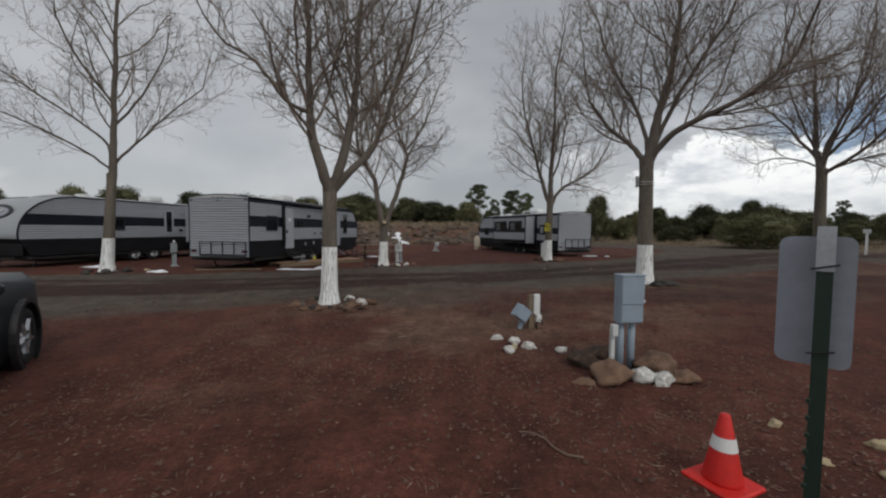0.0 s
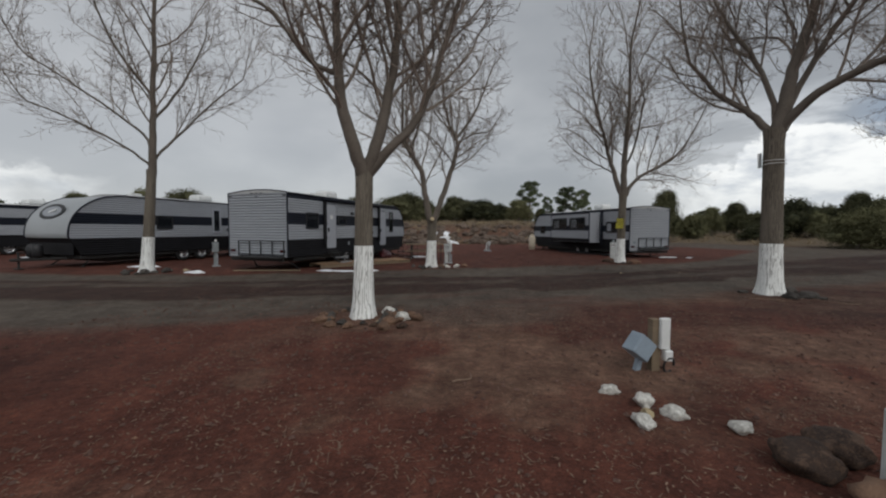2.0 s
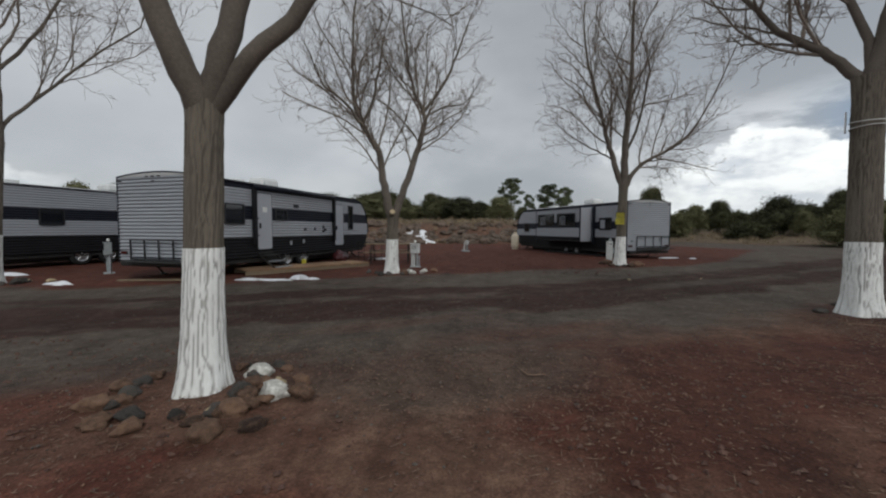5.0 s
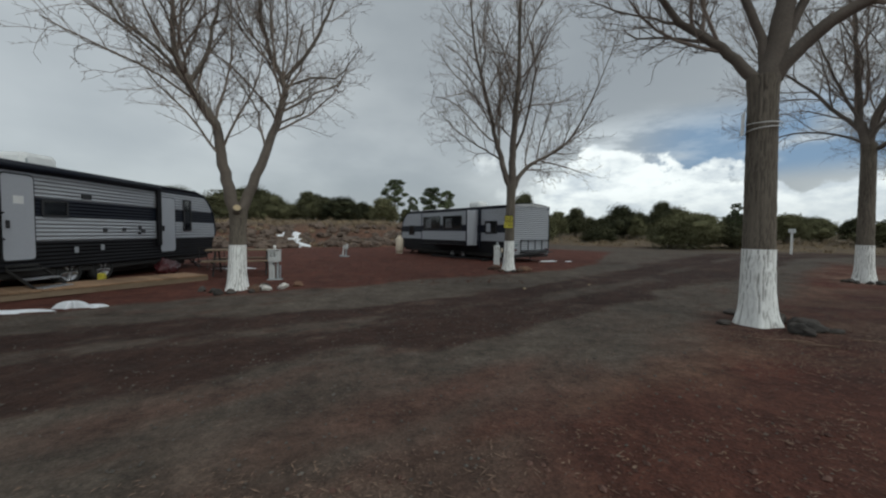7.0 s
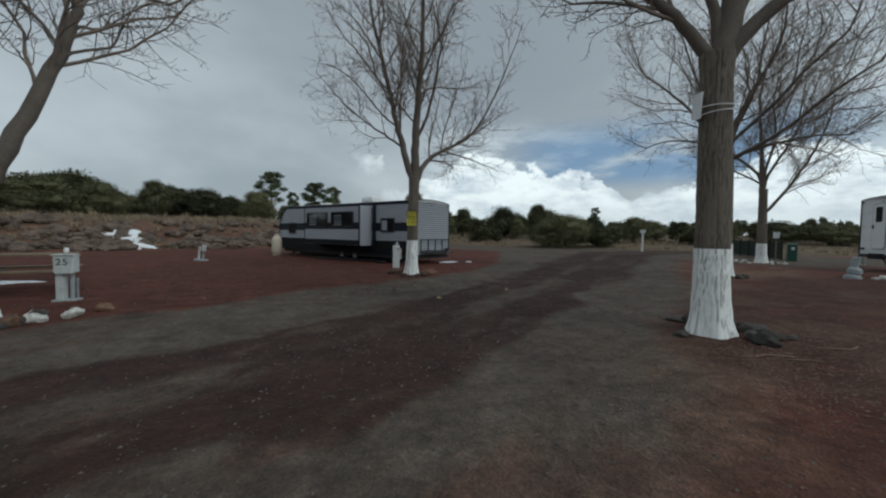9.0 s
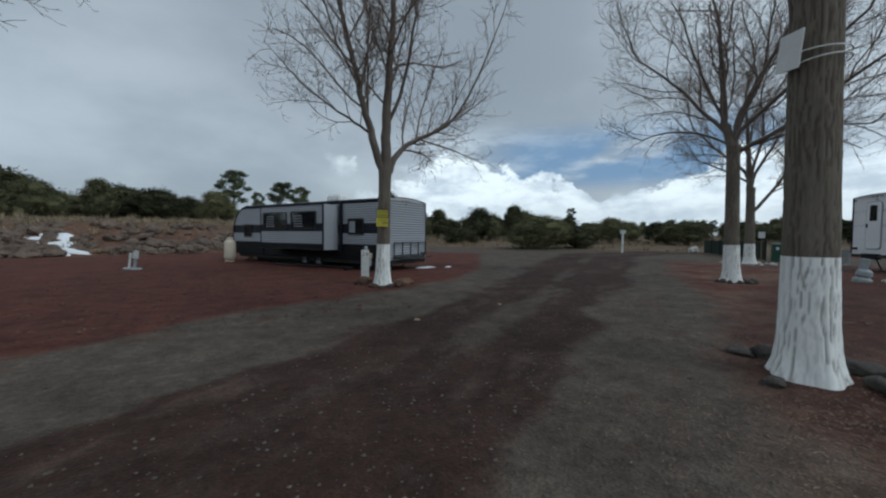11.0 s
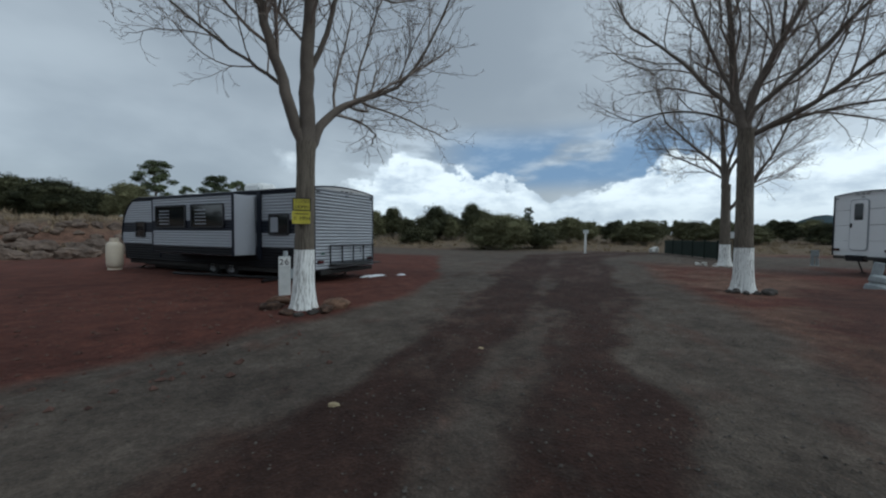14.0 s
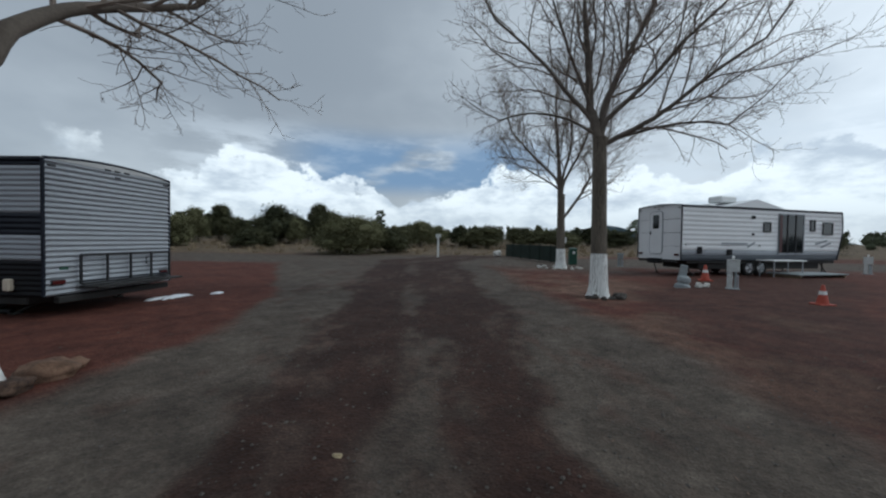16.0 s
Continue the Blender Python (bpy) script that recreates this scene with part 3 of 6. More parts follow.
def smooth_path(ctrl, rnd, n=4, wob=0.02):
    """A Catmull-Rom run through control points."""
    c = [ctrl[0]] + list(ctrl) + [ctrl[-1]]
    out = []
    for i in range(1, len(c) - 2):
        for k in range(n):
            t = k / n
            a, b, d, e = c[i - 1], c[i], c[i + 1], c[i + 2]
            q = 0.5 * ((2 * b) + (d - a) * t + (2 * a - 5 * b + 4 * d - e) * t * t + (3 * b - a - 3 * d + e) * t ** 3)
            out.append(q + Vector((rnd.gauss(0, wob), rnd.gauss(0, wob), 0)) * (1 if i + k > 1 else 0))
    out.append(c[-2])
    return out


def bare_tree(label, x, y, seed, facing, fork, r_base, r_fork, paint, limbs, top, lean=(0, 0), density=1.0, twig_len=1.0):
    """limbs: runs of (sideways, up) metres across the facing, with the first radius; facing: degrees east of north."""
    rnd = random.Random(seed)
    z0 = ground_z(x, y) - 0.03
    t = thing("bare_tree", pose(x, y, z0), label, "tree", "whitewashed trees along the road")
    right = Vector((math.cos(radians(facing)), -math.sin(radians(facing)), 0))
    deep = Vector((math.sin(radians(facing)), math.cos(radians(facing)), 0))

    def trunk_r(z):
        k = min(1, max(0, z / fork))
        flare = 0.42 * r_base * math.exp(-max(0, z) / 0.2) + 0.10 * r_base * math.exp(-max(0, z) / 0.8)
        return r_base * (1 - k) + r_fork * k + flare + (0.10 * r_fork * smooth(np.array(z), fork - 0.35, fork) if z > fork - 0.4 else 0)

    def skin(name, za, zb, mat, extra, rows, label=""):
        n = 96
        zs = np.linspace(za, zb, rows)
        ang = math.pi / 2 + np.arange(n + 1) * 2 * math.pi / n
        A, ZZ = np.meshgrid(ang, zs)
        U = (A - math.pi / 2) / (2 * math.pi) * max(18, round(r_base * 145))
        # furrowed bark: long wandering cracks between flat plates
        wander = (fbm(U * 0.45, ZZ * 2.6, seed + 60, 3) - 0.5) * 2.3
        wide = 0.5 + 1.0 * fbm(U * 0.7, ZZ * 5, seed + 21, 2)
        f1 = np.abs(np.mod(U * 0.8 + wander, 1.0) - 0.5)
        f2 = np.abs(np.mod(U * 0.55 - wander * 0.8 + 0.3, 1.0) - 0.5)
        patch = smooth(fbm(U * 0.5, ZZ * 2.2, seed + 44, 2), 0.3, 0.5)
        furrow = np.maximum(1 - smooth(f1, 0.05 * wide, 0.17 * wide), (1 - smooth(f2, 0.03, 0.1)) * 0.7) * (0.3 + 0.7 * patch)
        fine = fbm(U * 2.0, ZZ * 9, seed + 3, 3) - 0.5
        lobes = np.cos(A * 5 + seed) * np.exp(-np.clip(ZZ, 0, 9) / 0.18) * 0.13 * r_base
        R = np.vectorize(trunk_r)(ZZ) - furrow * 0.075 * r_base + fine * 0.06 * r_base + lobes + extra
        cx = lean[0] * ZZ / fork
        cy = lean[1] * ZZ / fork
        vs = np.stack([R * np.cos(A) + right.x * cx + deep.x * cy, R * np.sin(A) + right.y * cx + deep.y * cy, ZZ], -1).reshape(-1, 3)
        fs = []
        for i in range(rows - 1):
            for k in range(n):
                a = i * (n + 1) + k
                fs.append((a, a + 1, a + n + 2, a + n + 1))
        ob = obj_from(name, vs.tolist(), fs, mat, t, label, True)
        ob.data.attributes.new("furrow", "FLOAT", "POINT").data.foreach_set("value", furrow.astype(np.float32).ravel())
        return ob

    skin("painted_trunk", -0.1, paint, M["whitewash"], 0.004, 80, "whitewashed furrowed bark")
    skin("trunk", paint - 0.02, fork, M["bark"], 0.0, 90)
    tip = right * lean[0] + deep * lean[1] + Vector((0, 0, fork))
    tv, tf = [], []
    n_twig = 0

    def ramify(pts, length, r0, r1, level):
        """Side branches at an even spacing, each with finer ones down to knobbly twigs."""
        nonlocal n_twig
        gap = (0.26, 0.15, 0.115, 0.09)[level] / density
        first = 0.26 if level == 0 else 0.12
        count = max(2, int(length * (1 - first) / gap))
        turn = rnd.uniform(0, 6.28)
        for i in range(count):
            k = min(0.985, first + (1 - first) * (i + rnd.random()) / count)
            p, d = along(pts, k)
            perp = d.orthogonal().normalized()
            turn += 2.4 + rnd.uniform(-0.5, 0.5)
            perp.rotate(Matrix.Rotation(turn, 3, d))
            spread = rnd.uniform(0.55, 1.15) if level < 2 else rnd.uniform(0.6, 1.5)
            way = (d + perp * spread + Vector((0, 0, (0.12, 0.05, 0.1, 0.15)[level]))).normalized()
            if level == 0:
                ln = min(2.7, max(0.55, (0.16 + 0.42 * (1 - k)) * length * rnd.uniform(0.6, 1.15)))
            elif level == 1:
                ln = max(0.3, min(1.1, length * rnd.uniform(0.3, 0.6) * (1.15 - 0.5 * k)))
            elif level == 2:
                ln = rnd.uniform(0.14, 0.42) * twig_len
            else:
                ln = rnd.uniform(0.05, 0.14) * twig_len
            r = max((0.008, 0.0052, 0.004, 0.004)[level], min((0.03, 0.011, 0.006, 0.005)[level], (r0 + (r1 - r0) * k) * 0.5))
            steps = (7, 4, 3, 1)[level]
            q = grow(rnd, p, way, ln, r, steps, (0.05, 0.035, 0.06, 0.0)[level], (0.15, 0.2, 0.24, 0.2)[level])
            tips = max(0.0032, r * 0.4)
            rr = [r + (tips - r) * j / steps for j in range(steps + 1)]
            tube(tv, tf, q, rr, (5, 3, 3, 3)[level])
            if level < 2 or (level == 2 and rnd.random() < 0.35):
                n_twig += 1
                if n_twig < 7500:
                    ramify(q, ln, r, tips, level + 1)

    runs = []
    for ctrl, r, *given in limbs:
        if not runs:
            r = max(r, 0.82 * r_fork)
        wave = given[0] if given else rnd.uniform(-0.5, 0.5)
        pts3 = [right * s + Vector((0, 0, u)) + deep * wave * max(0, u - fork) * 0.45 for s, u in ctrl]
        if ctrl[0][1] < fork - 0.2:
            zb = ctrl[0][1] - 0.35
            pts3.insert(0, (right * lean[0] + deep * lean[1]) * (zb / fork) + Vector((0, 0, zb)))
        elif ctrl[0][1] < fork + 1.0:
            pts3.insert(0, tip - Vector((0, 0, 0.25)))
        else:
            near_pt = min((q for run in runs for q in run), key=lambda q: (Vector((q.x, q.y, q.z)) - pts3[0]).length + 2 * abs(q.z - pts3[0].z))
            shift = deep * (near_pt - pts3[0]).dot(deep)
            pts3 = [near_pt] + [q + shift for q in pts3[1:]]
        # carry the limb on to the tree's full height
        d = (pts3[-1] - pts3[-2]).normalized()
        d = (d + Vector((0, 0, 0.7))).normalized()
        more = max(0.6, min(top + 0.8 - pts3[-1].z, 42 * r)) * rnd.uniform(0.85, 1.05)
        pts3 = smooth_path(pts3, rnd, 4, 0.012)
        pts3 += grow(rnd, pts3[-1], d, more, 0, 7, 0.06, 0.09)[1:]
        length = sum((b - a).length for a, b in zip(pts3, pts3[1:]))
        n = len(pts3)
        rr = [r * (1 - 0.95 * (i / (n - 1)) ** 1.05) + 0.003 for i in range(n)]
        runs.append(pts3)
        lv, lf = [], []
        tube(lv, lf, pts3, rr, 12)
        obj_from("limb", lv, lf, M["branch"], t, "", True)
        ramify(pts3, length, r, 0.01, 0)
    obj_from("crown", tv, tf, M["twig"], t, "fine bare twigs")
    return t


bare_tree("bare tree with whitewashed trunk, forked low in three", -2.235, 9.18, 3, -24, 2.55, 0.15, 0.14, 1.2,
          [([(-0.13, 2.76), (-0.31, 3.5), (-0.36, 4.2), (-0.35, 5.3)], 0.12), ([(0.2, 2.8), (0.42, 3.55), (0.56, 4.45), (0.61, 5.4)], 0.115),
           ([(0.45, 2.78), (0.84, 3.2), (1.1, 3.75), (1.3, 4.45), (1.6, 5.4)], 0.085), ([(-0.31, 3.76), (-0.79, 4.04), (-1.31, 4.72), (-1.82, 5.0)], 0.04)], 9.0, (0.04, 0.15))
bare_tree("bare tree with whitewashed trunk beside dark stones", 6.03, 13.02, 5, 40, 3.75, 0.205, 0.185, 1.18,
          [([(0.1, 4.3), (0.2, 5.0), (0.44, 6.1), (0.62, 7.6)], 0.16), ([(-0.25, 3.85), (-0.6, 4.3), (-1.15, 4.8), (-1.75, 5.7)], 0.095),
           ([(-0.1, 4.3), (-0.48, 5.4), (-1.05, 6.5), (-1.5, 7.6)], 0.07), ([(0.25, 4.0), (0.8, 4.45), (1.6, 4.75), (2.4, 5.1), (3.1, 5.7)], 0.11),
           ([(0.3, 4.6), (0.95, 6.0), (1.7, 7.2)], 0.075)], 11.0, (-0.06, 0), 1.05)
bare_tree("bare tree with whitewashed trunk and a yellow sign", 5.035, 21.08, 7, 21, 3.0, 0.172, 0.155, 1.09,
          [([(0.08, 3.6), (0.1, 4.6), (0.16, 5.6), (0.24, 6.8), (0.25, 9.0)], 0.145), ([(-0.25, 3.8), (-0.5, 4.6), (-0.75, 5.7), (-1.2, 7.4)], 0.11),
           ([(0.3, 3.35), (0.65, 3.8), (1.15, 4.1), (1.85, 4.5)], 0.095, 1.3), ([(-0.23, 3.84), (-0.71, 4.23), (-1.3, 4.6), (-2.09, 5.2)], 0.04),
           ([(0.1, 4.0), (0.5, 5.2), (0.8, 6.8)], 0.05)], 11.5, (0.06, 0), 0.95)
v_tree = bare_tree("bare tree with whitewashed trunk forked into a wide V", -2.80, 17.58, 11, -18, 1.85, 0.175, 0.17, 1.05,
          [([(-0.12, 2.2), (-0.24, 2.83), (-0.38, 3.7), (-0.83, 4.44), (-1.07, 5.1), (-1.1, 6.1)], 0.125), ([(0.26, 2.2), (0.62, 3.17), (0.94, 4.19), (1.1, 4.9), (0.8, 5.65), (0.6, 6.6)], 0.125),
           ([(-0.43, 3.79), (-1.17, 4.84), (-1.89, 5.4)], 0.045), ([(1.1, 5.0), (1.78, 6.1), (2.19, 7.1)], 0.05), ([(1.15, 4.96), (1.7, 5.25), (2.3, 5.35)], 0.03), ([(0.6, 3.2), (0.9, 3.9), (1.5, 4.3)], 0.03), ([(-0.8, 4.4), (-0.5, 5.3), (-0.3, 6.4)], 0.05)], 10.2, (0.05, 0), 0.95)
bare_tree("slender bare tree with one leader and whitewashed trunk", -11.58, 13.88, 13, -47, 3.4, 0.17, 0.13, 1.19,
          [([(0.27, 4.2), (0.3, 5.3), (0.38, 7.2), (0.46, 9.0)], 0.12), ([(0.37, 3.82), (1.03, 4.7), (1.9, 5.8), (3.0, 7.0)], 0.05), ([(0.15, 4.36), (-0.49, 5.0), (-1.54, 5.8), (-2.6, 6.5)], 0.045),
           ([(0.1, 3.6), (-0.7, 4.2), (-1.7, 4.7), (-2.5, 5.0)], 0.04), ([(0.4, 5.0), (1.1, 6.2), (1.7, 7.6)], 0.04), ([(0.2, 5.6), (-0.5, 6.9), (-1.0, 8.2)], 0.04)], 10.5, (0.22, 0), 0.95)
bare_tree("tall bare tree with whitewashed trunk and wide crown", 14.61, 16.92, 17, 80, 4.1, 0.20, 0.165, 1.14,
          [([(-0.2, 4.5), (-0.31, 5.0), (-0.4, 6.2), (-0.5, 7.6)], 0.1), ([(0.0, 4.7), (0.21, 5.4), (0.75, 6.5), (1.1, 7.3)], 0.09), ([(0.18, 4.0), (0.93, 4.35), (1.63, 4.8), (2.3, 5.35), (3.2, 5.9)], 0.075),
           ([(-0.23, 4.49), (-0.94, 5.4), (-1.7, 6.4), (-2.8, 7.5)], 0.07), ([(0.1, 4.53), (1.03, 5.4), (1.82, 6.3), (2.57, 7.0)], 0.07), ([(-0.1, 4.4), (-0.7, 5.9), (-1.2, 7.4)], 0.06), ([(-0.15, 4.15), (-0.9, 4.6), (-1.8, 4.8), (-2.6, 4.7)], 0.04, -0.8), ([(0.2, 4.0), (1.0, 4.2), (1.9, 4.3), (2.7, 4.2)], 0.045, -0.9), ([(0.05, 4.8), (0.5, 6.2), (0.6, 7.6)], 0.06)], 10.2, (-0.06, 0), 0.85)
bare_tree("bare tree with whitewashed trunk ringed by white stones", 24.56, 19.94, 19, 78, 3.9, 0.22, 0.18, 1.05,
          [([(-0.15, 4.8), (-0.22, 6.0), (-0.4, 8.0)], 0.12), ([(-0.31, 4.7), (-1.5, 6.0), (-2.7, 7.4)], 0.09), ([(0.25, 2.9), (0.97, 4.0), (1.7, 5.4), (2.2, 6.8)], 0.09), ([(0.1, 4.6), (0.9, 6.2), (1.4, 7.6)], 0.08), ([(-0.2, 4.2), (-1.2, 4.9), (-2.4, 5.6)], 0.06), ([(0.0, 4.7), (0.4, 6.4), (0.3, 8.0)], 0.08)], 9.8, (-0.05, 0), 1.05)

# sawn stub of a lost limb below the V
stub = part("cut_stub", lathe([(0.1, 0), (0.095, 0.1), (0.085, 0.16), (0.08, 0.17), (0.001, 0.172)], 18, m=pose(0.05, -0.1, 1.8, 62, 0, 20)), M["bark"], v_tree, "sawn-off limb stub")
part("cut_face", lathe([(0.074, 0.173), (0.001, 0.176)], 18, m=pose(0.05, -0.1, 1.8, 62, 0, 20), caps=False), M["tanrock"], stub, "pale sawn wood")

# sign nailed to the tree beside the hookup post
sg = thing("warning_sign", pose(4.95, 20.88, 1.745, 0, 0, -22), "yellow slow down sign on the tree trunk", "sign")
part("plate", plate(0.3, 0.22, 0.012, 0.006, pose(0, 0, 0.115)), M["yellow"], sg)
part("border", plate(0.3, 0.22, 0.012, 0.009, pose(0, 0, 0.115), hole=0.018), M["ink"], sg, "black printed border")
part("plate", plate(0.3, 0.22, 0.012, 0.006, pose(-0.01, 0, -0.11)), M["yellow"], sg)
up_face = pose(0, 0, 0, 90, 0, 0)
for words, z, s in (("SLOW", 0.16, 0.09), ("DOWN", 0.07, 0.085), ("5 MPH", -0.13, 0.085)):
    for i, ch in enumerate(words):
        if ch != " ":
            text_part(ch, s, pose((i - (len(words) - 1) / 2) * s * 0.62, -0.009, z) @ up_face, M["ink"], sg)
part("lettering", box((0.22, 0.004, 0.016), (0, -0.008, -0.05), 0), M["ink"], sg)

# white plate tied to the tree with cord
tp = thing("white_plate", pose(5.79, 13.17, 3.04, 0, 10, -132), "white square plate tied to the tree with cord", "sign")
part("plate", plate(0.3, 0.33, 0.01, 0.012, pose(0, 0, 0)), M["white"], tp)
ties = thing("tie_cord", pose(5.98, 13.02, 2.98), "pale cord tied round the tree trunk", "cord")
for dz_, tilt in ((0.03, 3), (-0.06, -4)):
    bm = bmesh.new()
    ring = [Matrix.Rotation(radians(tilt), 4, "X") @ Vector((0.212 * math.cos(a), 0.212 * math.sin(a), dz_)) for a in np.linspace(0, 2 * math.pi, 33)]
    vs, fs = [], []
    tube(vs, fs, ring, [0.007] * len(ring), 5)
    obj_from("loop", vs, fs, M["white"], ties)


# ---- stones round trees and posts ----
ROCKS = {k: [rock_mesh(k + "_stone", 100 + i + 10 * j, M[k], 0.65) for i in range(4)] for j, k in enumerate(("lava", "boulder", "whiterock", "tanrock"))}


def stone(x, y, size, kind="lava", turn=0.0, label="", group="", squash=1.0, i=0, sink=0.3):
    me = ROCKS[kind][i % 4]
    name = {"lava": "stone", "boulder": "boulder", "whiterock": "white_stone", "tanrock": "tan_stone"}[kind]
    ob = new(name, me)
    z = ground_z(x, y) + size * 0.65 * squash * (1 - sink) - 0.01
    ob.matrix_world = pose(x, y, z, 0, 0, turn) @ Matrix.Diagonal((size, size * 0.78, size * squash, 1))
    lab = label or {"lava": "rough dark lava stone on the ground", "boulder": "large brown rounded boulder on red cinder", "whiterock": "white painted stone on red cinder", "tanrock": "pale tan stone on red cinder"}[kind]
    return tagged(ob, lab, "stone", group)


rs = random.Random(77)


def ring_of_stones(x, y, n, radius, smin, smax, kind, a0=0, a1=360, group="stones round a tree"):
    for i in range(n):
        a = radians(a0 + (a1 - a0) * (i + rs.uniform(-0.3, 0.3)) / max(1, n))
        r = radius * rs.uniform(0.85, 1.25)
        stone(x + r * math.sin(a), y + r * math.cos(a), rs.uniform(smin, smax), kind, rs.uniform(0, 360), group=group, squash=rs.uniform(0.6, 1.0), i=rs.randrange(4))


ROCK_PILE = ((-1.86, 9.42, 0.13, "whiterock"), (-1.63, 9.3, 0.07, "tanrock"), (-1.53, 9.08, 0.13, "whiterock"), (-1.32, 9.1, 0.11, "boulder"), (-1.46, 9.36, 0.08, "boulder"), (-1.8, 9.2, 0.1, "boulder"), (-1.7, 9.0, 0.1, "boulder"))
ring_of_stones(-2.235, 9.18, 13, 0.5, 0.06, 0.11, "lava", group="stones round the forked tree")
ring_of_stones(-2.2, 9.12, 14, 0.56, 0.05, 0.1, "boulder", group="stones round the forked tree")
for px, py, s in ((-1.68, 8.78, 0.12), (-1.75, 9.05, 0.09), (-1.55, 8.98, 0.08), (-1.66, 8.47, 0.12), (-1.42, 8.62, 0.09), (-1.85, 8.62, 0.07), (-2.75, 8.75, 0.12), (-2.5, 8.55, 0.1)):
    stone(px, py, s, "boulder", rs.uniform(0, 360), "brown stone in a ring round a tree", "stones round the forked tree", 0.85, rs.randrange(4))
for px, py, s_, k in ROCK_PILE:
    stone(px, py, s_, k, rs.uniform(0, 360), "pale rough stone piled at the tree's foot", "stones round the forked tree", 1.0, rs.randrange(4))
stone(-1.8, 8.78, 0.07, "tanrock", 20, "ochre stone in a ring round a tree", "stones round the forked tree")
ring_of_stones(6.03, 13.02, 9, 0.55, 0.1, 0.2, "lava", 20, 200, group="stones beside the big tree")
for px, py, s in ((6.1, 12.42, 0.17), (6.38, 12.52, 0.18), (6.62, 12.72, 0.17), (6.58, 12.4, 0.12), (6.85, 12.95, 0.14), (5.5, 13.1, 0.13)):
    stone(px, py, s, "lava", rs.uniform(0, 360), "flat dark lava slab beside a tree", "stones beside the big tree", 0.6, rs.randrange(4))
ring_of_stones(-11.58, 13.88, 9, 0.55, 0.1, 0.2, "lava", 60, 300, group="stones round the slender tree")
ring_of_stones(-2.8, 17.58, 8, 0.6, 0.09, 0.17, "lava", 60, 280, group="stones round the V tree")
for px, py, s, k in ((-2.25, 17.75, 0.12, "whiterock"), (-2.12, 17.35, 0.13, "whiterock"), (-1.8, 17.55, 0.14, "whiterock"), (-1.55, 17.9, 0.12, "boulder"), (-2.3, 17.2, 0.15, "boulder")):
    stone(px, py, s, k, rs.uniform(0, 360), group="stones round the V tree", i=rs.randrange(4))
for px, py, s, k in ((5.5, 20.75, 0.24, "boulder"), (5.25, 20.55, 0.17, "boulder"), (5.75, 20.95, 0.15, "boulder"), (4.65, 20.75, 0.14, "boulder"), (4.55, 21.35, 0.2, "boulder"), (4.8, 21.8, 0.22, "boulder"), (5.0, 20.55, 0.13, "lava"), (4.75, 20.5, 0.1, "lava")):
    stone(px, py, s, k, rs.uniform(0, 360), "brown stone round the sign tree", "stones round the sign tree", 0.7, rs.randrange(4))
ring_of_stones(14.61, 16.92, 9, 0.5, 0.08, 0.16, "lava", 100, 320, group="stones round the tall tree")
ring_of_stones(24.56, 19.94, 12, 1.0, 0.08, 0.16, "whiterock", group="white stones round the far tree")
for px, py, s, k, q in ((2.02, 5.45, 0.24, "boulder", 0.8), (1.86, 5.9, 0.23, "boulder", 0.65), (2.15, 6.08, 0.22, "boulder", 0.7), (2.66, 5.72, 0.28, "boulder", 0.7), (2.8, 5.48, 0.16, "boulder", 0.7), (1.74, 5.35, 0.12, "boulder", 0.3)):
    stone(px, py, s, k, rs.uniform(0, 60), group="boulders round the meter post", squash=q, i=rs.randrange(4))
for px, py, s in ((2.37, 5.44, 0.14), (2.52, 5.38, 0.13), (2.45, 5.62, 0.1)):
    stone(px, py, s, "whiterock", rs.uniform(0, 360), "white painted stone among brown boulders", "boulders round the meter post", i=rs.randrange(4))
for i, (px, py, s, k) in enumerate(((0.98, 6.8, 0.09, "whiterock"), (1.2, 6.6, 0.1, "whiterock"), (1.17, 6.42, 0.06, "tanrock"), (1.08, 6.25, 0.09, "whiterock"), (1.37, 6.42, 0.1, "whiterock"), (1.74, 6.28, 0.09, "whiterock"))):
    stone(px, py, s, k, 40 * i, group="ring of white stones", squash=0.95, i=i)
for px, py, s in ((19.0, 14.35, 0.14), (19.15, 14.15, 0.12), (18.85, 14.2, 0.1), (18.55, 14.45, 0.1)):
    stone(px, py, s, "whiterock", rs.uniform(0, 360), group="white stones by the hookup", i=rs.randrange(4))
stone(36.0, 27.8, 0.5, "whiterock", 10, "large white boulder at the edge of the woods")
for px, py, s in ((3.99, 17.13, 0.05), (6.0, 17.49, 0.04), (3.2, 3.9, 0.1), (3.5, 4.3, 0.09), (3.0, 4.6, 0.07), (2.9, 4.1, 0.06), (-11.0, 14.2, 0.1), (-10.6, 14.4, 0.1)):
    stone(px, py, s, "tanrock", rs.uniform(0, 360), "loose pale stone on bare ground", i=rs.randrange(4), squash=0.7)


# ---- meter post, tilted box, hookup posts, cones, signs ----
mp_ = thing("meter_post", pose(2.3, 5.7, ground_z(2.3, 5.7) - 0.03, 0, 0, 10), "grey electric meter enclosure on two steel legs", "utility box")
for lx in (-0.055, 0.075):
    part("leg", rod((lx, 0.05, 0), (lx, 0.05, 0.62), 0.04, 12), M["box_grey"], mp_, shade=True)
enc = part("enclosure", box((0.27, 0.13, 0.52), (0.0, 0, 0.84), 0.008), M["box_grey"], mp_)
part("cover", box((0.25, 0.012, 0.19), (0.0, -0.071, 0.69), 0.004), M["box_grey"], enc)
part("cover", box((0.262, 0.02, 0.32), (0.0, -0.073, 0.95), 0.006), M["box_grey"], enc)
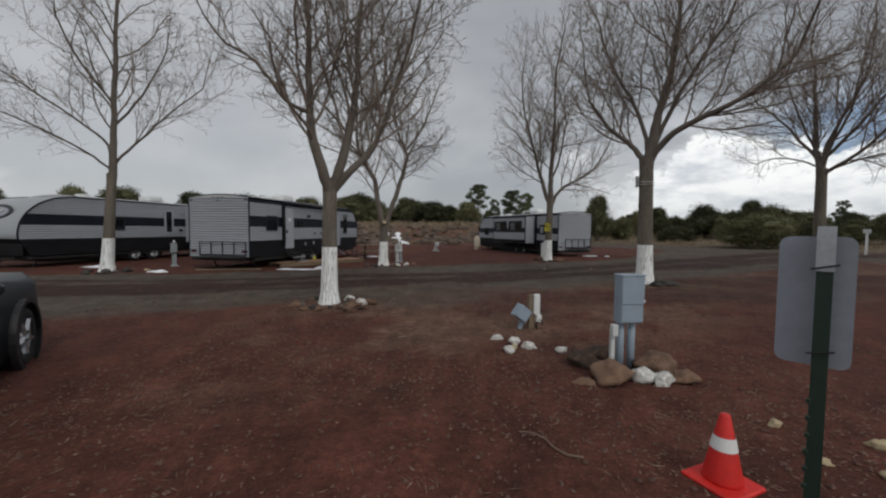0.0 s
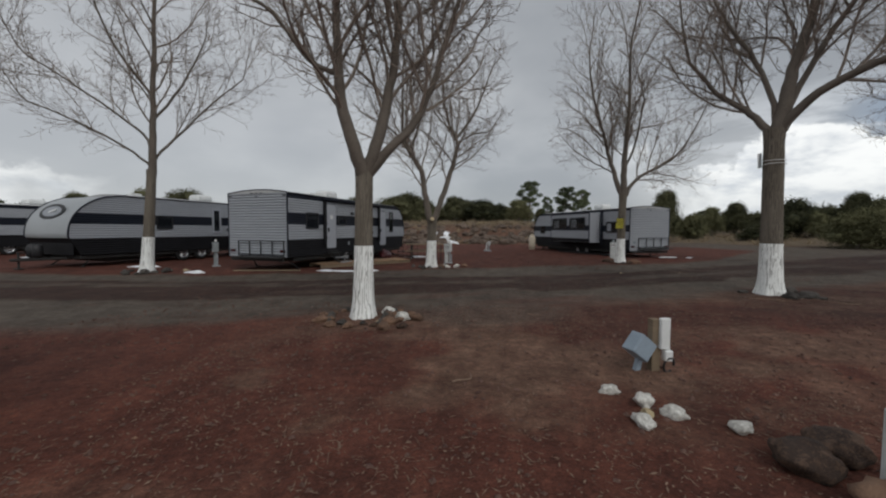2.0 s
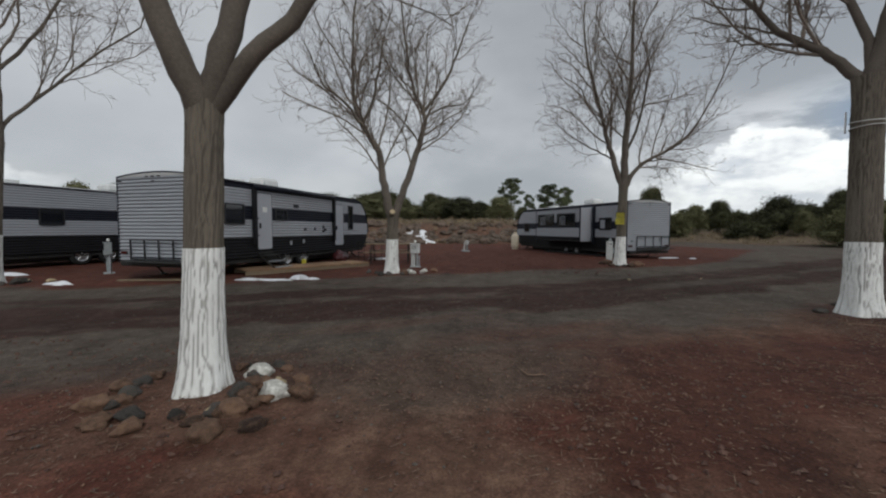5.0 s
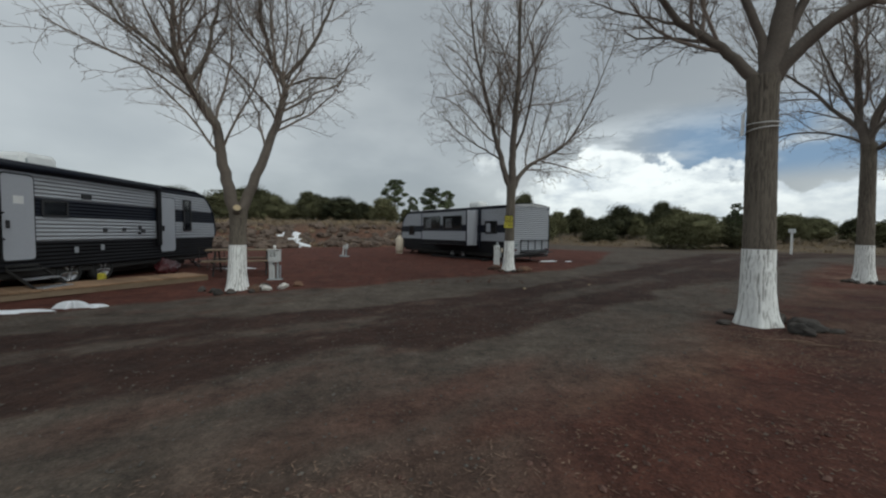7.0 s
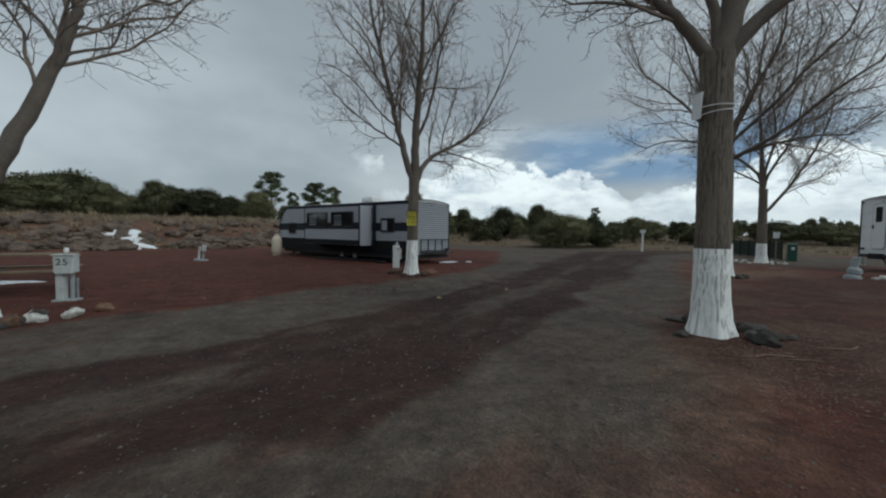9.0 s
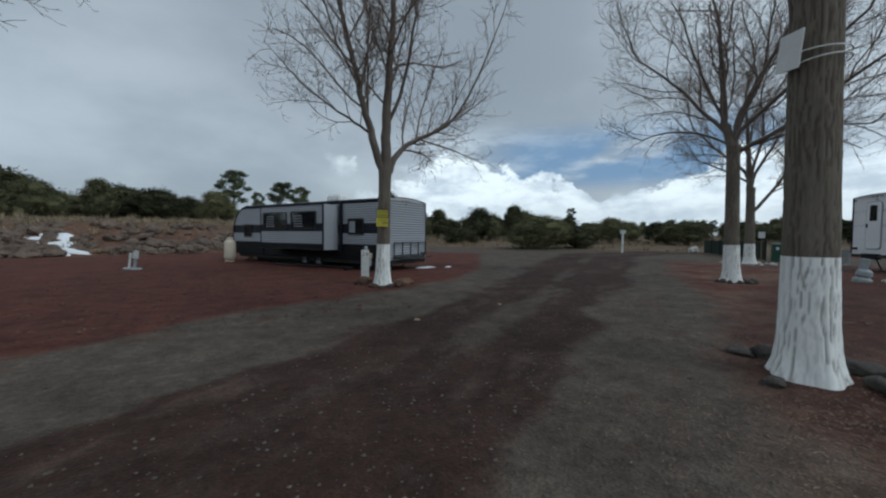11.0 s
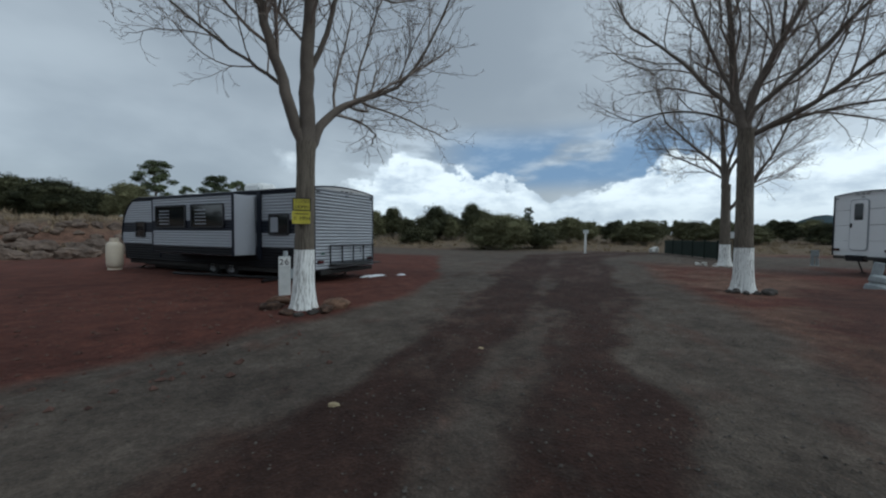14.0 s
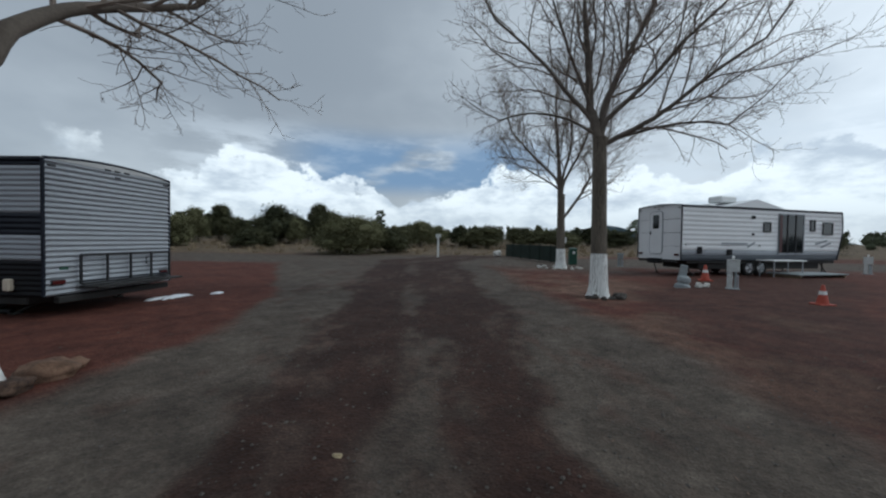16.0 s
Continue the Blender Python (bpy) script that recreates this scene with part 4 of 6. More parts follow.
part("rain_hood", box((0.285, 0.16, 0.012), (0.0, -0.012, 1.106), 0.003), M["box_grey"], enc)
part("latch", box((0.02, 0.03, 0.03), (0.145, -0.05, 0.82), 0.004), M["white"], enc)
side_ = part("side_post", box((0.045, 0.045, 0.5), (-0.16, 0.03, 0.26), 0.004), M["ped_white"], mp_)
part("outlet_cover", box((0.07, 0.06, 0.13), (-0.165, -0.01, 0.5), 0.008), M["ped_white"], side_)

tb = thing("leaning_box", pose(1.37, 7.42, ground_z(1.37, 7.42) - 0.02, 0, 16, 25), "leaning grey electric box on a short post", "utility box")
part("post", box((0.06, 0.05, 0.24), (0.04, 0, 0.12), 0.004), M["box_grey"], tb)
bx = part("enclosure", box((0.22, 0.16, 0.21), (0, 0, 0), 0.008, turn=pose(0, 0, 0, 0, 22, 0)), M["box_grey"], tb)
bx.location = (-0.02, -0.02, 0.27)
part("cover", box((0.205, 0.012, 0.195), (0, -0.085, 0), 0.004, turn=pose(0, 0, 0, 0, 22, 0)), M["box_grey"], bx)

wp = thing("hookup_post", pose(1.62, 7.45, ground_z(1.62, 7.45) - 0.03, 0, 0, 12), "wooden post with a white plastic cover", "utility post")
part("post", box((0.09, 0.09, 0.56), (-0.03, 0.03, 0.28), 0.006), M["wood"], wp)
part("cover", box((0.1, 0.05, 0.32), (0.04, -0.03, 0.42), 0.01), M["white"], wp, "white plastic cover")
part("outlet", box((0.085, 0.07, 0.11), (0.07, -0.04, 0.2), 0.01), M["white"], wp)
bm = bmesh.new()
cvs, cfs = [], []
tube(cvs, cfs, [Vector((0.08 + 0.05 * math.cos(a), -0.05 - 0.02 * math.sin(a), 0.1 + 0.08 * math.sin(a))) for a in np.linspace(0, 5.5, 16)], [0.012] * 16, 6)
obj_from("hose", cvs, cfs, M["black"], wp)


def hookup(x, y, turn, h, label, number="", grey=False, lamp=True):
    t = thing("hookup_pedestal", pose(x, y, ground_z(x, y) - 0.03, 0, 0, turn), label, "utility post", "hookup pedestals")
    mat = M["ped_grey"] if grey else M["ped_white"]
    part("post", box((0.12, 0.12, h * 0.62), (-0.05, 0, h * 0.31), 0.006), mat, t)
    part("enclosure", box((0.3, 0.17, h * 0.36), (0.03, -0.01, h * 0.8), 0.01), mat, t)
    part("cover", box((0.26, 0.03, h * 0.15), (0.04, -0.1, h * 0.68), 0.006), mat, t)
    part("conduit", rod((0.1, 0.02, 0), (0.1, 0.02, h * 0.62), 0.034, 10), M["ped_grey"], t)
    part("conduit", rod((0.17, 0.03, 0), (0.17, 0.03, h * 0.5), 0.02, 8), M["steel"], t)
    part("foot", box((0.34, 0.26, 0.05), (0.03, 0, 0.035), 0.015), M["ped_grey"], t)
    part("rain_hood", box((0.33, 0.2, 0.02), (0.03, -0.02, h * 0.99), 0.004), mat, t)
    if lamp:
        part("lamp", lathe([(0.001, 0), (0.03, 0.01), (0.042, 0.05), (0.03, 0.09), (0.001, 0.1)], 12, m=pose(0.03, 0, h + 0.02)), M["globe"], t, "small white lamp globe")
    if number:
        part("number_plate", box((0.24, 0.008, 0.16), (0.02, -0.1, h * 0.84), 0.003), M["ped_white"], t)
        for i, ch in enumerate(number):
            text_part(ch, 0.17, pose(0.02 + (i - 0.5) * 0.1, -0.107, h * 0.84) @ up_face, M["ink"], t, "number")
    return t


hookup(-11.0, 16.2, -40, 0.95, "grey hookup pedestal with lamp between two trailers", grey=True)
hookup(-2.42, 19.3, -14, 0.86, "white hookup pedestal numbered 25 beside a tree", "25")
t = thing("hookup_pedestal", pose(-1.2, 29.0, ground_z(-1.2, 29.0) - 0.03, 0, 6, -5), "small white pipe and box hookup on red cinder", "utility post", "hookup pedestals")
part("pipe", rod((-0.1, 0, 0), (-0.1, 0, 0.62), 0.04, 10), M["ped_white"], t)
part("post", box((0.08, 0.08, 0.72), (0.05, 0.02, 0.36), 0.006), M["ped_grey"], t)
part("enclosure", box((0.16, 0.12, 0.26), (0.06, -0.05, 0.56), 0.01), M["ped_white"], t)
part("base", box((0.5, 0.4, 0.08), (0, 0, 0.05), 0.02), M["ped_grey"], t)
hookup(18.85, 13.55, -85, 0.95, "white hookup pedestal with lamp by white stones")
t = thing("hookup_pedestal", pose(5.22, 22.9, ground_z(5.22, 22.9) - 0.03, 0, 0, -20), "white hookup pedestal numbered 26 behind a tree", "utility post", "hookup pedestals")
part("post", box((0.24, 0.16, 0.88), (0, 0, 0.44), 0.008), M["ped_white"], t)
part("meter", lathe([(0.05, 0), (0.055, 0.06), (0.045, 0.12), (0.001, 0.13)], 14, m=pose(0.02, 0, 0.88)), M["ped_grey"], t)
part("number_plate", box((0.22, 0.008, 0.17), (0, -0.085, 0.76), 0.003), M["white"], t)
for i, ch in enumerate("26"):
    text_part(ch, 0.19, pose((i - 0.5) * 0.11, -0.092, 0.76) @ up_face, M["ink"], t, "number")
part("cover", box((0.1, 0.05, 0.22), (0.14, -0.03, 0.5), 0.006), M["ped_grey"], t)
lp = thing("leaning_pedestal", pose(18.3, 14.95, ground_z(18.3, 14.95) - 0.03, 0, 9, -80), "grey weathered pedestal leaning beside a stone base", "utility post", "hookup pedestals")
part("post", box((0.2, 0.14, 0.5), (0, 0, 0.5), 0.02), M["ped_grey"], lp)
part("base", lathe([(0.23, 0), (0.22, 0.12), (0.16, 0.16), (0.15, 0.2), (0.19, 0.24), (0.18, 0.36), (0.1, 0.42)], 16, m=pose(0.05, -0.06, 0)), M["ped_grey"], lp)


def cone(x, y, h, mat, label, turn=0.0):
    t = thing("traffic_cone", pose(x, y, ground_z(x, y) - 0.005, 0, 0, turn), label, "cone", "traffic cones")
    k = h / 0.5
    part("base", box((0.36 * k, 0.36 * k, 0.035 * k), (0, 0, 0.0175 * k), 0.01), mat, t)
    part("body", lathe([(0.125 * k, 0.03 * k), (0.12 * k, 0.06 * k), (0.032 * k, 0.49 * k), (0.026 * k, 0.5 * k)], 28), mat, t, shade=True)
    part("reflective_collar", lathe([(0.0835 * k, 0.26 * k), (0.0655 * k, 0.35 * k)], 28, caps=False), M["band"], t, "white reflective collar", True)
    return t


cone(2.08, 3.86, 0.44, M["orange"], "red orange traffic cone with white collar on cinder", 25)
cone(16.3, 12.2, 0.47, M["oldorange"], "faded orange traffic cone with broad white top", 20)
cone(21.6, 13.95, 0.6, M["oldorange"], "faded orange traffic cone beside the white trailer", 5)

fs_ = thing("post_sign", pose(1.49, 2.66, ground_z(1.49, 2.66) - 0.05, 0, 0, -44), "grey back of a small sign wired to a green steel post", "sign")
bm = box((0.036, 0.006, 1.58), (0, 0, 0.83), 0)
box((0.006, 0.03, 1.58), (0, 0.015, 0.83), 0, bm)
post_ = part("post", bm, M["tpost"], fs_, "green steel T post")
part("post_tip", box((0.04, 0.01, 0.13), (0, -0.003, 1.56), 0), M["steel"], fs_, "bare galvanised post top")
for i in range(20):
    part("stud", box((0.012, 0.012, 0.014), (-0.018, -0.006, 0.12 + 0.052 * i), 0.002), M["tpost"], post_)
part("plate", plate(0.168, 0.39, 0.025, 0.003, pose(-0.02, 0.042, 1.4)), M["sign_back"], fs_)
for wz in (1.5, 1.25):
    part("wire", rod((-0.03, -0.01, wz), (0.03, -0.01, wz + 0.015), 0.003, 5), M["black"], fs_)

sp_ = thing("white_post", pose(31.2, 31.2, ground_z(31.2, 31.2) - 0.1, 0, 0, -50), "white wooden post with a small sign on top", "sign")
part("post", box((0.14, 0.14, 1.85), (0, 0, 0.92), 0.01), M["white"], sp_)
part("plate", box((0.42, 0.05, 0.3), (0.0, -0.1, 1.85), 0.01), M["ped_white"], sp_)

tk_ = thing("propane_tank", pose(1.95, 32.15, ground_z(1.95, 32.15) - 0.02), "cream upright propane tank beside the trailer nose", "tank")
part("foot_ring", lathe([(0.21, 0), (0.21, 0.08)], 24), M["tank"], tk_)
part("vessel", lathe([(0.05, 0.06), (0.19, 0.1), (0.235, 0.18), (0.245, 0.26), (0.245, 0.86), (0.225, 0.95), (0.16, 1.02), (0.05, 1.04)], 28), M["tank"], tk_, shade=True)
part("collar", lathe([(0.13, 1.0), (0.13, 1.16)], 18, caps=False), M["tank"], tk_)
part("valve", rod((0, 0, 1.02), (0, 0, 1.12), 0.03, 8), M["chrome"], tk_)


# ---- travel trailers ----
def wheel(parent, x, y, r, side, width=0.2, name="wheel"):
    """A wheel whose outer face looks along side * x."""
    m = pose(x, y, r, 0, 90 * side, 0)
    w = part(name, lathe([(r * 0.62, -width / 2), (r * 0.9, -width / 2), (r, -width * 0.3), (r, width * 0.3), (r * 0.9, width / 2), (r * 0.64, width / 2), (r * 0.6, width * 0.3)], 24, m=m, caps=False), M["rubber"], parent, "black tyre", True)
    part("rim", lathe([(r * 0.63, width * 0.42), (r * 0.56, width * 0.3), (r * 0.3, width * 0.2), (r * 0.24, width * 0.42), (0.01, width * 0.44)], 20, m=m, caps=False), M["rim"], w, "silver rim", True)
    bm = bmesh.new()
    for k in range(5):
        a = 2 * math.pi * k / 5
        p0 = m @ Vector((0.18 * r * math.cos(a), 0.18 * r * math.sin(a), width * 0.42))
        p1 = m @ Vector((0.6 * r * math.cos(a), 0.6 * r * math.sin(a), width * 0.42))
        rod(p0, p1, r * 0.09, 5, bm)
    part("spokes", bm, M["rim"], w)
    return w


def window(parent, side, y0, y1, z0, z1, xw, blind=False, r=0.06):
    m = pose(side * xw, (y0 + y1) / 2, (z0 + z1) / 2, 0, 0, 90 * side)
    f = part("window", plate(y1 - y0, z1 - z0, r, 0.035, m, hole=0.045), M["black"], parent, "black window frame")
    part("pane", plate(y1 - y0 - 0.07, z1 - z0 - 0.07, r * 0.6, 0.014, m), M["glass"], f, "dark tinted pane")
    if blind:
        n = 5
        for i in range(n):
            zz = z0 + 0.12 + (z1 - z0 - 0.3) * i / (n - 1)
            part("blind_slat", box((0.004, (y1 - y0) * 0.34, 0.03), (side * (xw + 0.016), y0 + (y1 - y0) * 0.7, zz), 0), M["greyband"], f)
    return f


def wall_door(parent, side, y0, y1, z0, z1, xw, mat, handle_y, notice=False, rail=True):
    m = pose(side * xw, (y0 + y1) / 2, (z0 + z1) / 2, 0, 0, 90 * side)
    d = part("door", plate(y1 - y0, z1 - z0, 0.07, 0.03, m), mat, parent, "pale grey door")
    part("door_frame", plate(y1 - y0 + 0.06, z1 - z0 + 0.06, 0.09, 0.02, m, hole=0.035), M["black"], d)
    part("handle", box((0.05, 0.05, 0.16), (side * (xw + 0.05), handle_y, z0 + 0.72), 0.01), M["black"], d)
    if notice:
        part("notice", box((0.004, 0.2, 0.16), (side * (xw + 0.033), (y0 + y1) / 2, z1 - 0.5), 0), M["white"], d, "white paper notice")
    if rail:
        vs, fs = [], []
        hy = handle_y - 0.16
        ring = [(0.03, 0.12, 0.45), (0.09, 0.12, 0.42), (0.09, 0.0, 0.42), (0.09, 0.0, 0.95), (0.09, 0.12, 0.95), (0.03, 0.12, 0.92)]
        tube(vs, fs, [Vector((side * (xw + a), hy + b - 0.06, z0 + c)) for a, b, c in ring], [0.014] * 6, 6)
        obj_from("grab_rail", vs, fs, M["black"], d)
    return d


def lap_profile(za, zb, lap, depth):
    """Heights and offsets of lapped boards, one run from bottom to top."""
    n = max(1, round((zb - za) / lap))
    run = []
    for i in range(n):
        a, p = za + (zb - za) * i / n, (zb - za) / n
        run += [(a, 0.0), (a + p * 0.34, depth), (a + p * 0.5, depth), (a + p * 0.97, 0.0)]
    return run


def siding(parent, name, side, xw, za, zb, y_end, mat, lap=0.085, depth=0.02, y0=0.0):
    """Lapped horizontal siding on a long wall, cut to the nose."""
    run = lap_profile(za, zb, lap, depth)
    vs, fs = [], []
    for z, off in run:
        vs += [(side * (xw + off), y0, z), (side * (xw + off), y_end(z), z)]
    for k in range(len(run) - 1):
        q = (2 * k, 2 * k + 1, 2 * k + 3, 2 * k + 2)
        fs.append(q if side > 0 else q[::-1])
    return obj_from(name, vs, fs, mat, parent)


def trailer(label, x, y, fx, fy, length, width, z_floor, z_top, zones, nose, group="travel trailers", nose_z=1.15, cap="cap", tail="siding", wheels=(3.4, 4.25), wheel_r=0.34, ac=None, rack=True, roof_crown=0.10):
    """Origin at the middle of the tail, y along the trailer to its nose, x to its right. zones: (z0, z1, material)."""
    t = thing("travel_trailer", pose(x, y, 0.0, 0, 0, math.degrees(math.atan2(-fx, fy))), label, "trailer", group)
    hw = width / 2
    t["half_width"] = hw

    def y_end(z):
        if z <= nose_z:
            return length - 0.35 * (nose_z - z) / max(0.1, nose_z - z_floor)
        k = (z - nose_z) / (z_top - nose_z)
        return length - nose * (1 - math.sqrt(max(0, 1 - k ** 2.2)))

    # core and roof
    prof = [(0, z_floor), (y_end(z_floor), z_floor)]
    zs = [nose_z + (z_top - nose_z) * i / 14 for i in range(15)]
    prof += [(y_end(z), z) for z in zs]
    prof.append((0, z_top))
    bm = bmesh.new()
    a = [bm.verts.new((-hw + 0.012, py, pz)) for py, pz in prof]
    b = [bm.verts.new((hw - 0.012, py, pz)) for py, pz in prof]
    k = len(prof)
    bm.faces.new(a)
    bm.faces.new(b[::-1])
    for i in range(k):
        bm.faces.new((a[i], b[i], b[(i + 1) % k], a[(i + 1) % k]))
    part("body", bm, M["skirt"], t)
    ye = y_end(z_top)
    vs, fs = [], []
    cols = 8
    for yy in (-0.03, ye):
        for i in range(cols + 1):
            s = -1 + 2 * i / cols
            vs.append((s * (hw + 0.02), yy, z_top + roof_crown * (1 - s * s) + 0.004))
    vs += [(-hw - 0.02, -0.03, z_top - 0.02), (hw + 0.02, -0.03, z_top - 0.02), (-hw - 0.02, ye, z_top - 0.02), (hw + 0.02, ye, z_top - 0.02)]
    for i in range(cols):
        fs.append((i, i + 1, cols + 2 + i, cols + 1 + i))
    q = 2 * (cols + 1)
    fs += [tuple([q + 1] + list(range(cols, -1, -1)) + [q]), tuple([q + 2] + list(range(cols + 1, 2 * cols + 2)) + [q + 3]), (q, 0, cols + 1, q + 2), (cols, q + 1, q + 3, 2 * cols + 1)]
    obj_from("roof", vs, fs, M["roof"], t)
    for z0, z1, mat in zones:
        for side in (1, -1):
            siding(t, "siding", side, hw - 0.012, z0, z1, y_end, M[mat], *((0.2, 0.012) if cap == "cream" else (0.085, 0.02)))
    # tail wall of lapped siding
    run = lap_profile(z_floor, z_top, *((0.6, 0.004) if tail == "cream" else (0.092, 0.036)))
    vs, fs = [], []
    for z, off in run:
        vs += [(-hw + 0.01, -off, z), (hw - 0.01, -off, z)]
    for k in range(len(run) - 1):
        fs.append((2 * k, 2 * k + 1, 2 * k + 3, 2 * k + 2))
    obj_from("tail_wall", vs, fs, M[tail], t, "pale ribbed tail wall")
    bm = bmesh.new()
    crown = [bm.verts.new((s * hw, -0.02, z_top - 0.03 + (roof_crown) * (1 - s * s))) for s in np.linspace(-1, 1, 9)]
    low = [bm.verts.new((s * hw, -0.02, z_top - 0.06)) for s in np.linspace(-1, 1, 9)]
    for i in range(8):
        bm.faces.new((low[i], low[i + 1], crown[i + 1], crown[i]))
    part("tail_wall", bm, M[tail], t)
    # nose skin
    vs, fs = [], []
    line = [(y_end(z), z) for z in [nose_z - 0.06 if nose_z < 1.5 else z_floor + 0.1] + zs]
    lower = [p for p in line if p[1] <= nose_z]
    for py, pz in line:
        for s in np.linspace(-1, 1, 9):
            vs.append((s * (hw - 0.004), py + 0.01 + 0.06 * (1 - s * s), pz))
    for i in range(len(line) - 1):
        for j in range(8):
            q0 = i * 9 + j
            fs.append((q0, q0 + 9, q0 + 10, q0 + 1))
    ob = obj_from("front_cap", vs, fs, M[cap], t, "smooth rounded front cap", True)
    part("gravel_guard", box((width - 0.04, 0.03, nose_z - z_floor - 0.02), (0, y_end(z_floor + 0.3) + 0.06, (nose_z + z_floor) / 2), 0.01), M["skirt"], t)
    # trims on the edges
    for side in (1, -1):
        vs, fs = [], []
        tube(vs, fs, [Vector((side * hw, py + 0.01, pz)) for py, pz in line], [0.03] * len(line), 6)
        obj_from("edge_trim", vs, fs, M["navy"], t)
        part("edge_trim", box((0.045, 0.045, z_top - z_floor), (side * (hw - 0.005), -0.012, (z_top + z_floor) / 2), 0.006), M["navy"], t)
        part("gutter", box((0.035, ye, 0.05), (side * (hw + 0.012), ye / 2, z_top - 0.03), 0.008), M["navy"], t)
    bm = bmesh.new()
    vs, fs = [], []
    tube(vs, fs, [Vector((s * hw, -0.015, z_top - 0.01 + roof_crown * (1 - s * s))) for s in np.linspace(-1, 1, 9)], [0.025] * 9, 6)
    obj_from("edge_trim", vs, fs, M["navy"], t)
    # tail lamps and markers
    for side in (1, -1):
        part("marker_lamp", box((0.12, 0.03, 0.035), (side * (hw - 0.12), -0.03, z_top - 0.12), 0.006), M["black"], t)
        lamp = part("tail_lamp", box((0.22, 0.04, 0.09), (side * (hw - 0.2), -0.035, z_floor + 0.22), 0.01), M["black"], t)
        part("lens", box((0.2, 0.012, 0.07), (side * (hw - 0.2), -0.058, z_floor + 0.22), 0.004), M["red_lens"], lamp)
    for xx, zz in ((-0.2, z_top - 0.05), (0, z_top - 0.05), (0.2, z_top - 0.05), (0, z_top - 0.17)):
        part("marker_lamp", box((0.11, 0.03, 0.03), (xx, -0.035, zz + 0.03), 0.006), M["black"], t)
    # frame, axles, bumper, tongue, jacks
    for side in (1, -1):
        part("frame_rail", box((0.06, length - 0.3, 0.16), (side * 0.75, length / 2, z_floor - 0.09), 0.01), M["chassis"], t)
        part("tongue", rod((side * 0.62, length - 0.5, z_floor - 0.12), (0, length + 0.95, z_floor - 0.12), 0.05, 6), M["chassis"], t)
        for yy in (0.55, length - 0.9):
            bm = rod((side * 0.8, yy, z_floor - 0.12), (side * 0.95, yy + 0.35, 0.02), 0.025, 6)
            box((0.14, 0.14, 0.03), (side * 0.95, yy + 0.35, 0.02), 0.004, bm)
            part("stabiliser", bm, M["chassis"], t)
        for yy in wheels:
            wheel(t, side * (hw - 0.16), yy, wheel_r, side)
    for yy in wheels:
        part("axle", rod((-hw + 0.2, yy, wheel_r), (hw - 0.2, yy, wheel_r), 0.04, 8), M["chassis"], t)
    part("bumper", box((width - 0.3, 0.11, 0.11), (0, -0.06, z_floor - 0.07), 0.012), M["chassis"], t)
    bm = rod((0, length + 0.75, 0.03), (0, length + 0.75, z_floor + 0.15), 0.035, 8)
    box((0.2, 0.2, 0.04), (0, length + 0.75, 0.03), 0.01, bm)
    part("tongue_jack", bm, M["chassis"], t)
    for side in (-0.17, 0.17):
        part("gas_bottle", lathe([(0.1, 0), (0.15, 0.05), (0.15, 0.36), (0.1, 0.46), (0.03, 0.48)], 14, m=pose(side, length + 0.32, z_floor - 0.06)), M["black"], t, "black gas bottle", True)
    # underbelly widened and a low tank-like box added to block skylight beneath the floor
    part("underbelly_light_block", box((width - 0.14, length - 0.7, 0.14), (0, length / 2, z_floor - 0.075), 0.02), M["chassis"], t)
    part("underfloor_light_block", box((1.9, 4.6, 0.2), (0, length * 0.62, z_floor - 0.2), 0.04), M["chassis"], t)
    if rack:
        bm = bmesh.new()
        z0, z1, xa, xb = 0.52, 1.03, -hw + 0.52, hw - 0.1
        rk = thing_part("carrier_rack", t)
        for zz in (z0, z1):
            part("rail", box((xb - xa, 0.035, 0.035), ((xa + xb) / 2, -0.1, zz), 0.004), M["black"], rk)
        for i in range(5):
            xx = xa + (xb - xa) * i / 4
            part("upright", box((0.035, 0.035, z1 - z0), (xx, -0.1, (z0 + z1) / 2), 0.004), M["black"], rk)
        part("tray", box((xb - xa, 0.36, 0.03), ((xa + xb) / 2, -0.24, z0 - 0.05), 0.004), M["chassis"], rk)
        for xx in (xa + 0.1, xb - 0.1):
            part("bracket", box((0.04, 0.14, 0.04), (xx, -0.05, z0 - 0.05), 0.004), M["black"], rk)
    if ac:
        u = part("air_conditioner", box((0.7, 0.85, 0.34), (0, ac, z_top + roof_crown + 0.14), 0.1), M["white"], t, "white rooftop air conditioner")
        for i in range(6):
            part("grille_slot", box((0.02, 0.07, 0.12), (0.335, ac - 0.32 + 0.12 * i, z_top + roof_crown + 0.1), 0), M["ped_grey"], u)
            part("grille_slot", box((0.02, 0.07, 0.12), (-0.335, ac - 0.32 + 0.12 * i, z_top + roof_crown + 0.1), 0), M["ped_grey"], u)
    part("vent_cover", box((0.4, 0.4, 0.12), (0.3, length * 0.25, z_top + roof_crown + 0.03), 0.03), M["white"], t)
    part("vent_cover", box((0.4, 0.4, 0.12), (-0.3, length * 0.7, z_top + roof_crown + 0.03), 0.03), M["white"], t)
    return t


def thing_part(name, parent):
    """A bare part that carries sub-parts: a thin mounting strip."""
    hw = parent["half_width"]
    return part(name, box((2 * hw - 0.7, 0.02, 0.03), (0.2, -0.075, 0.56 if name == "carrier_rack" else 1.0), 0.003), M["navy"], parent)


GREY = [(0.46, 1.07, "skirt"), (1.07, 1.6, "siding"), (1.6, 2.0, "navy"), (2.0, 2.5, "siding"), (2.5, 2.7, "navy")]

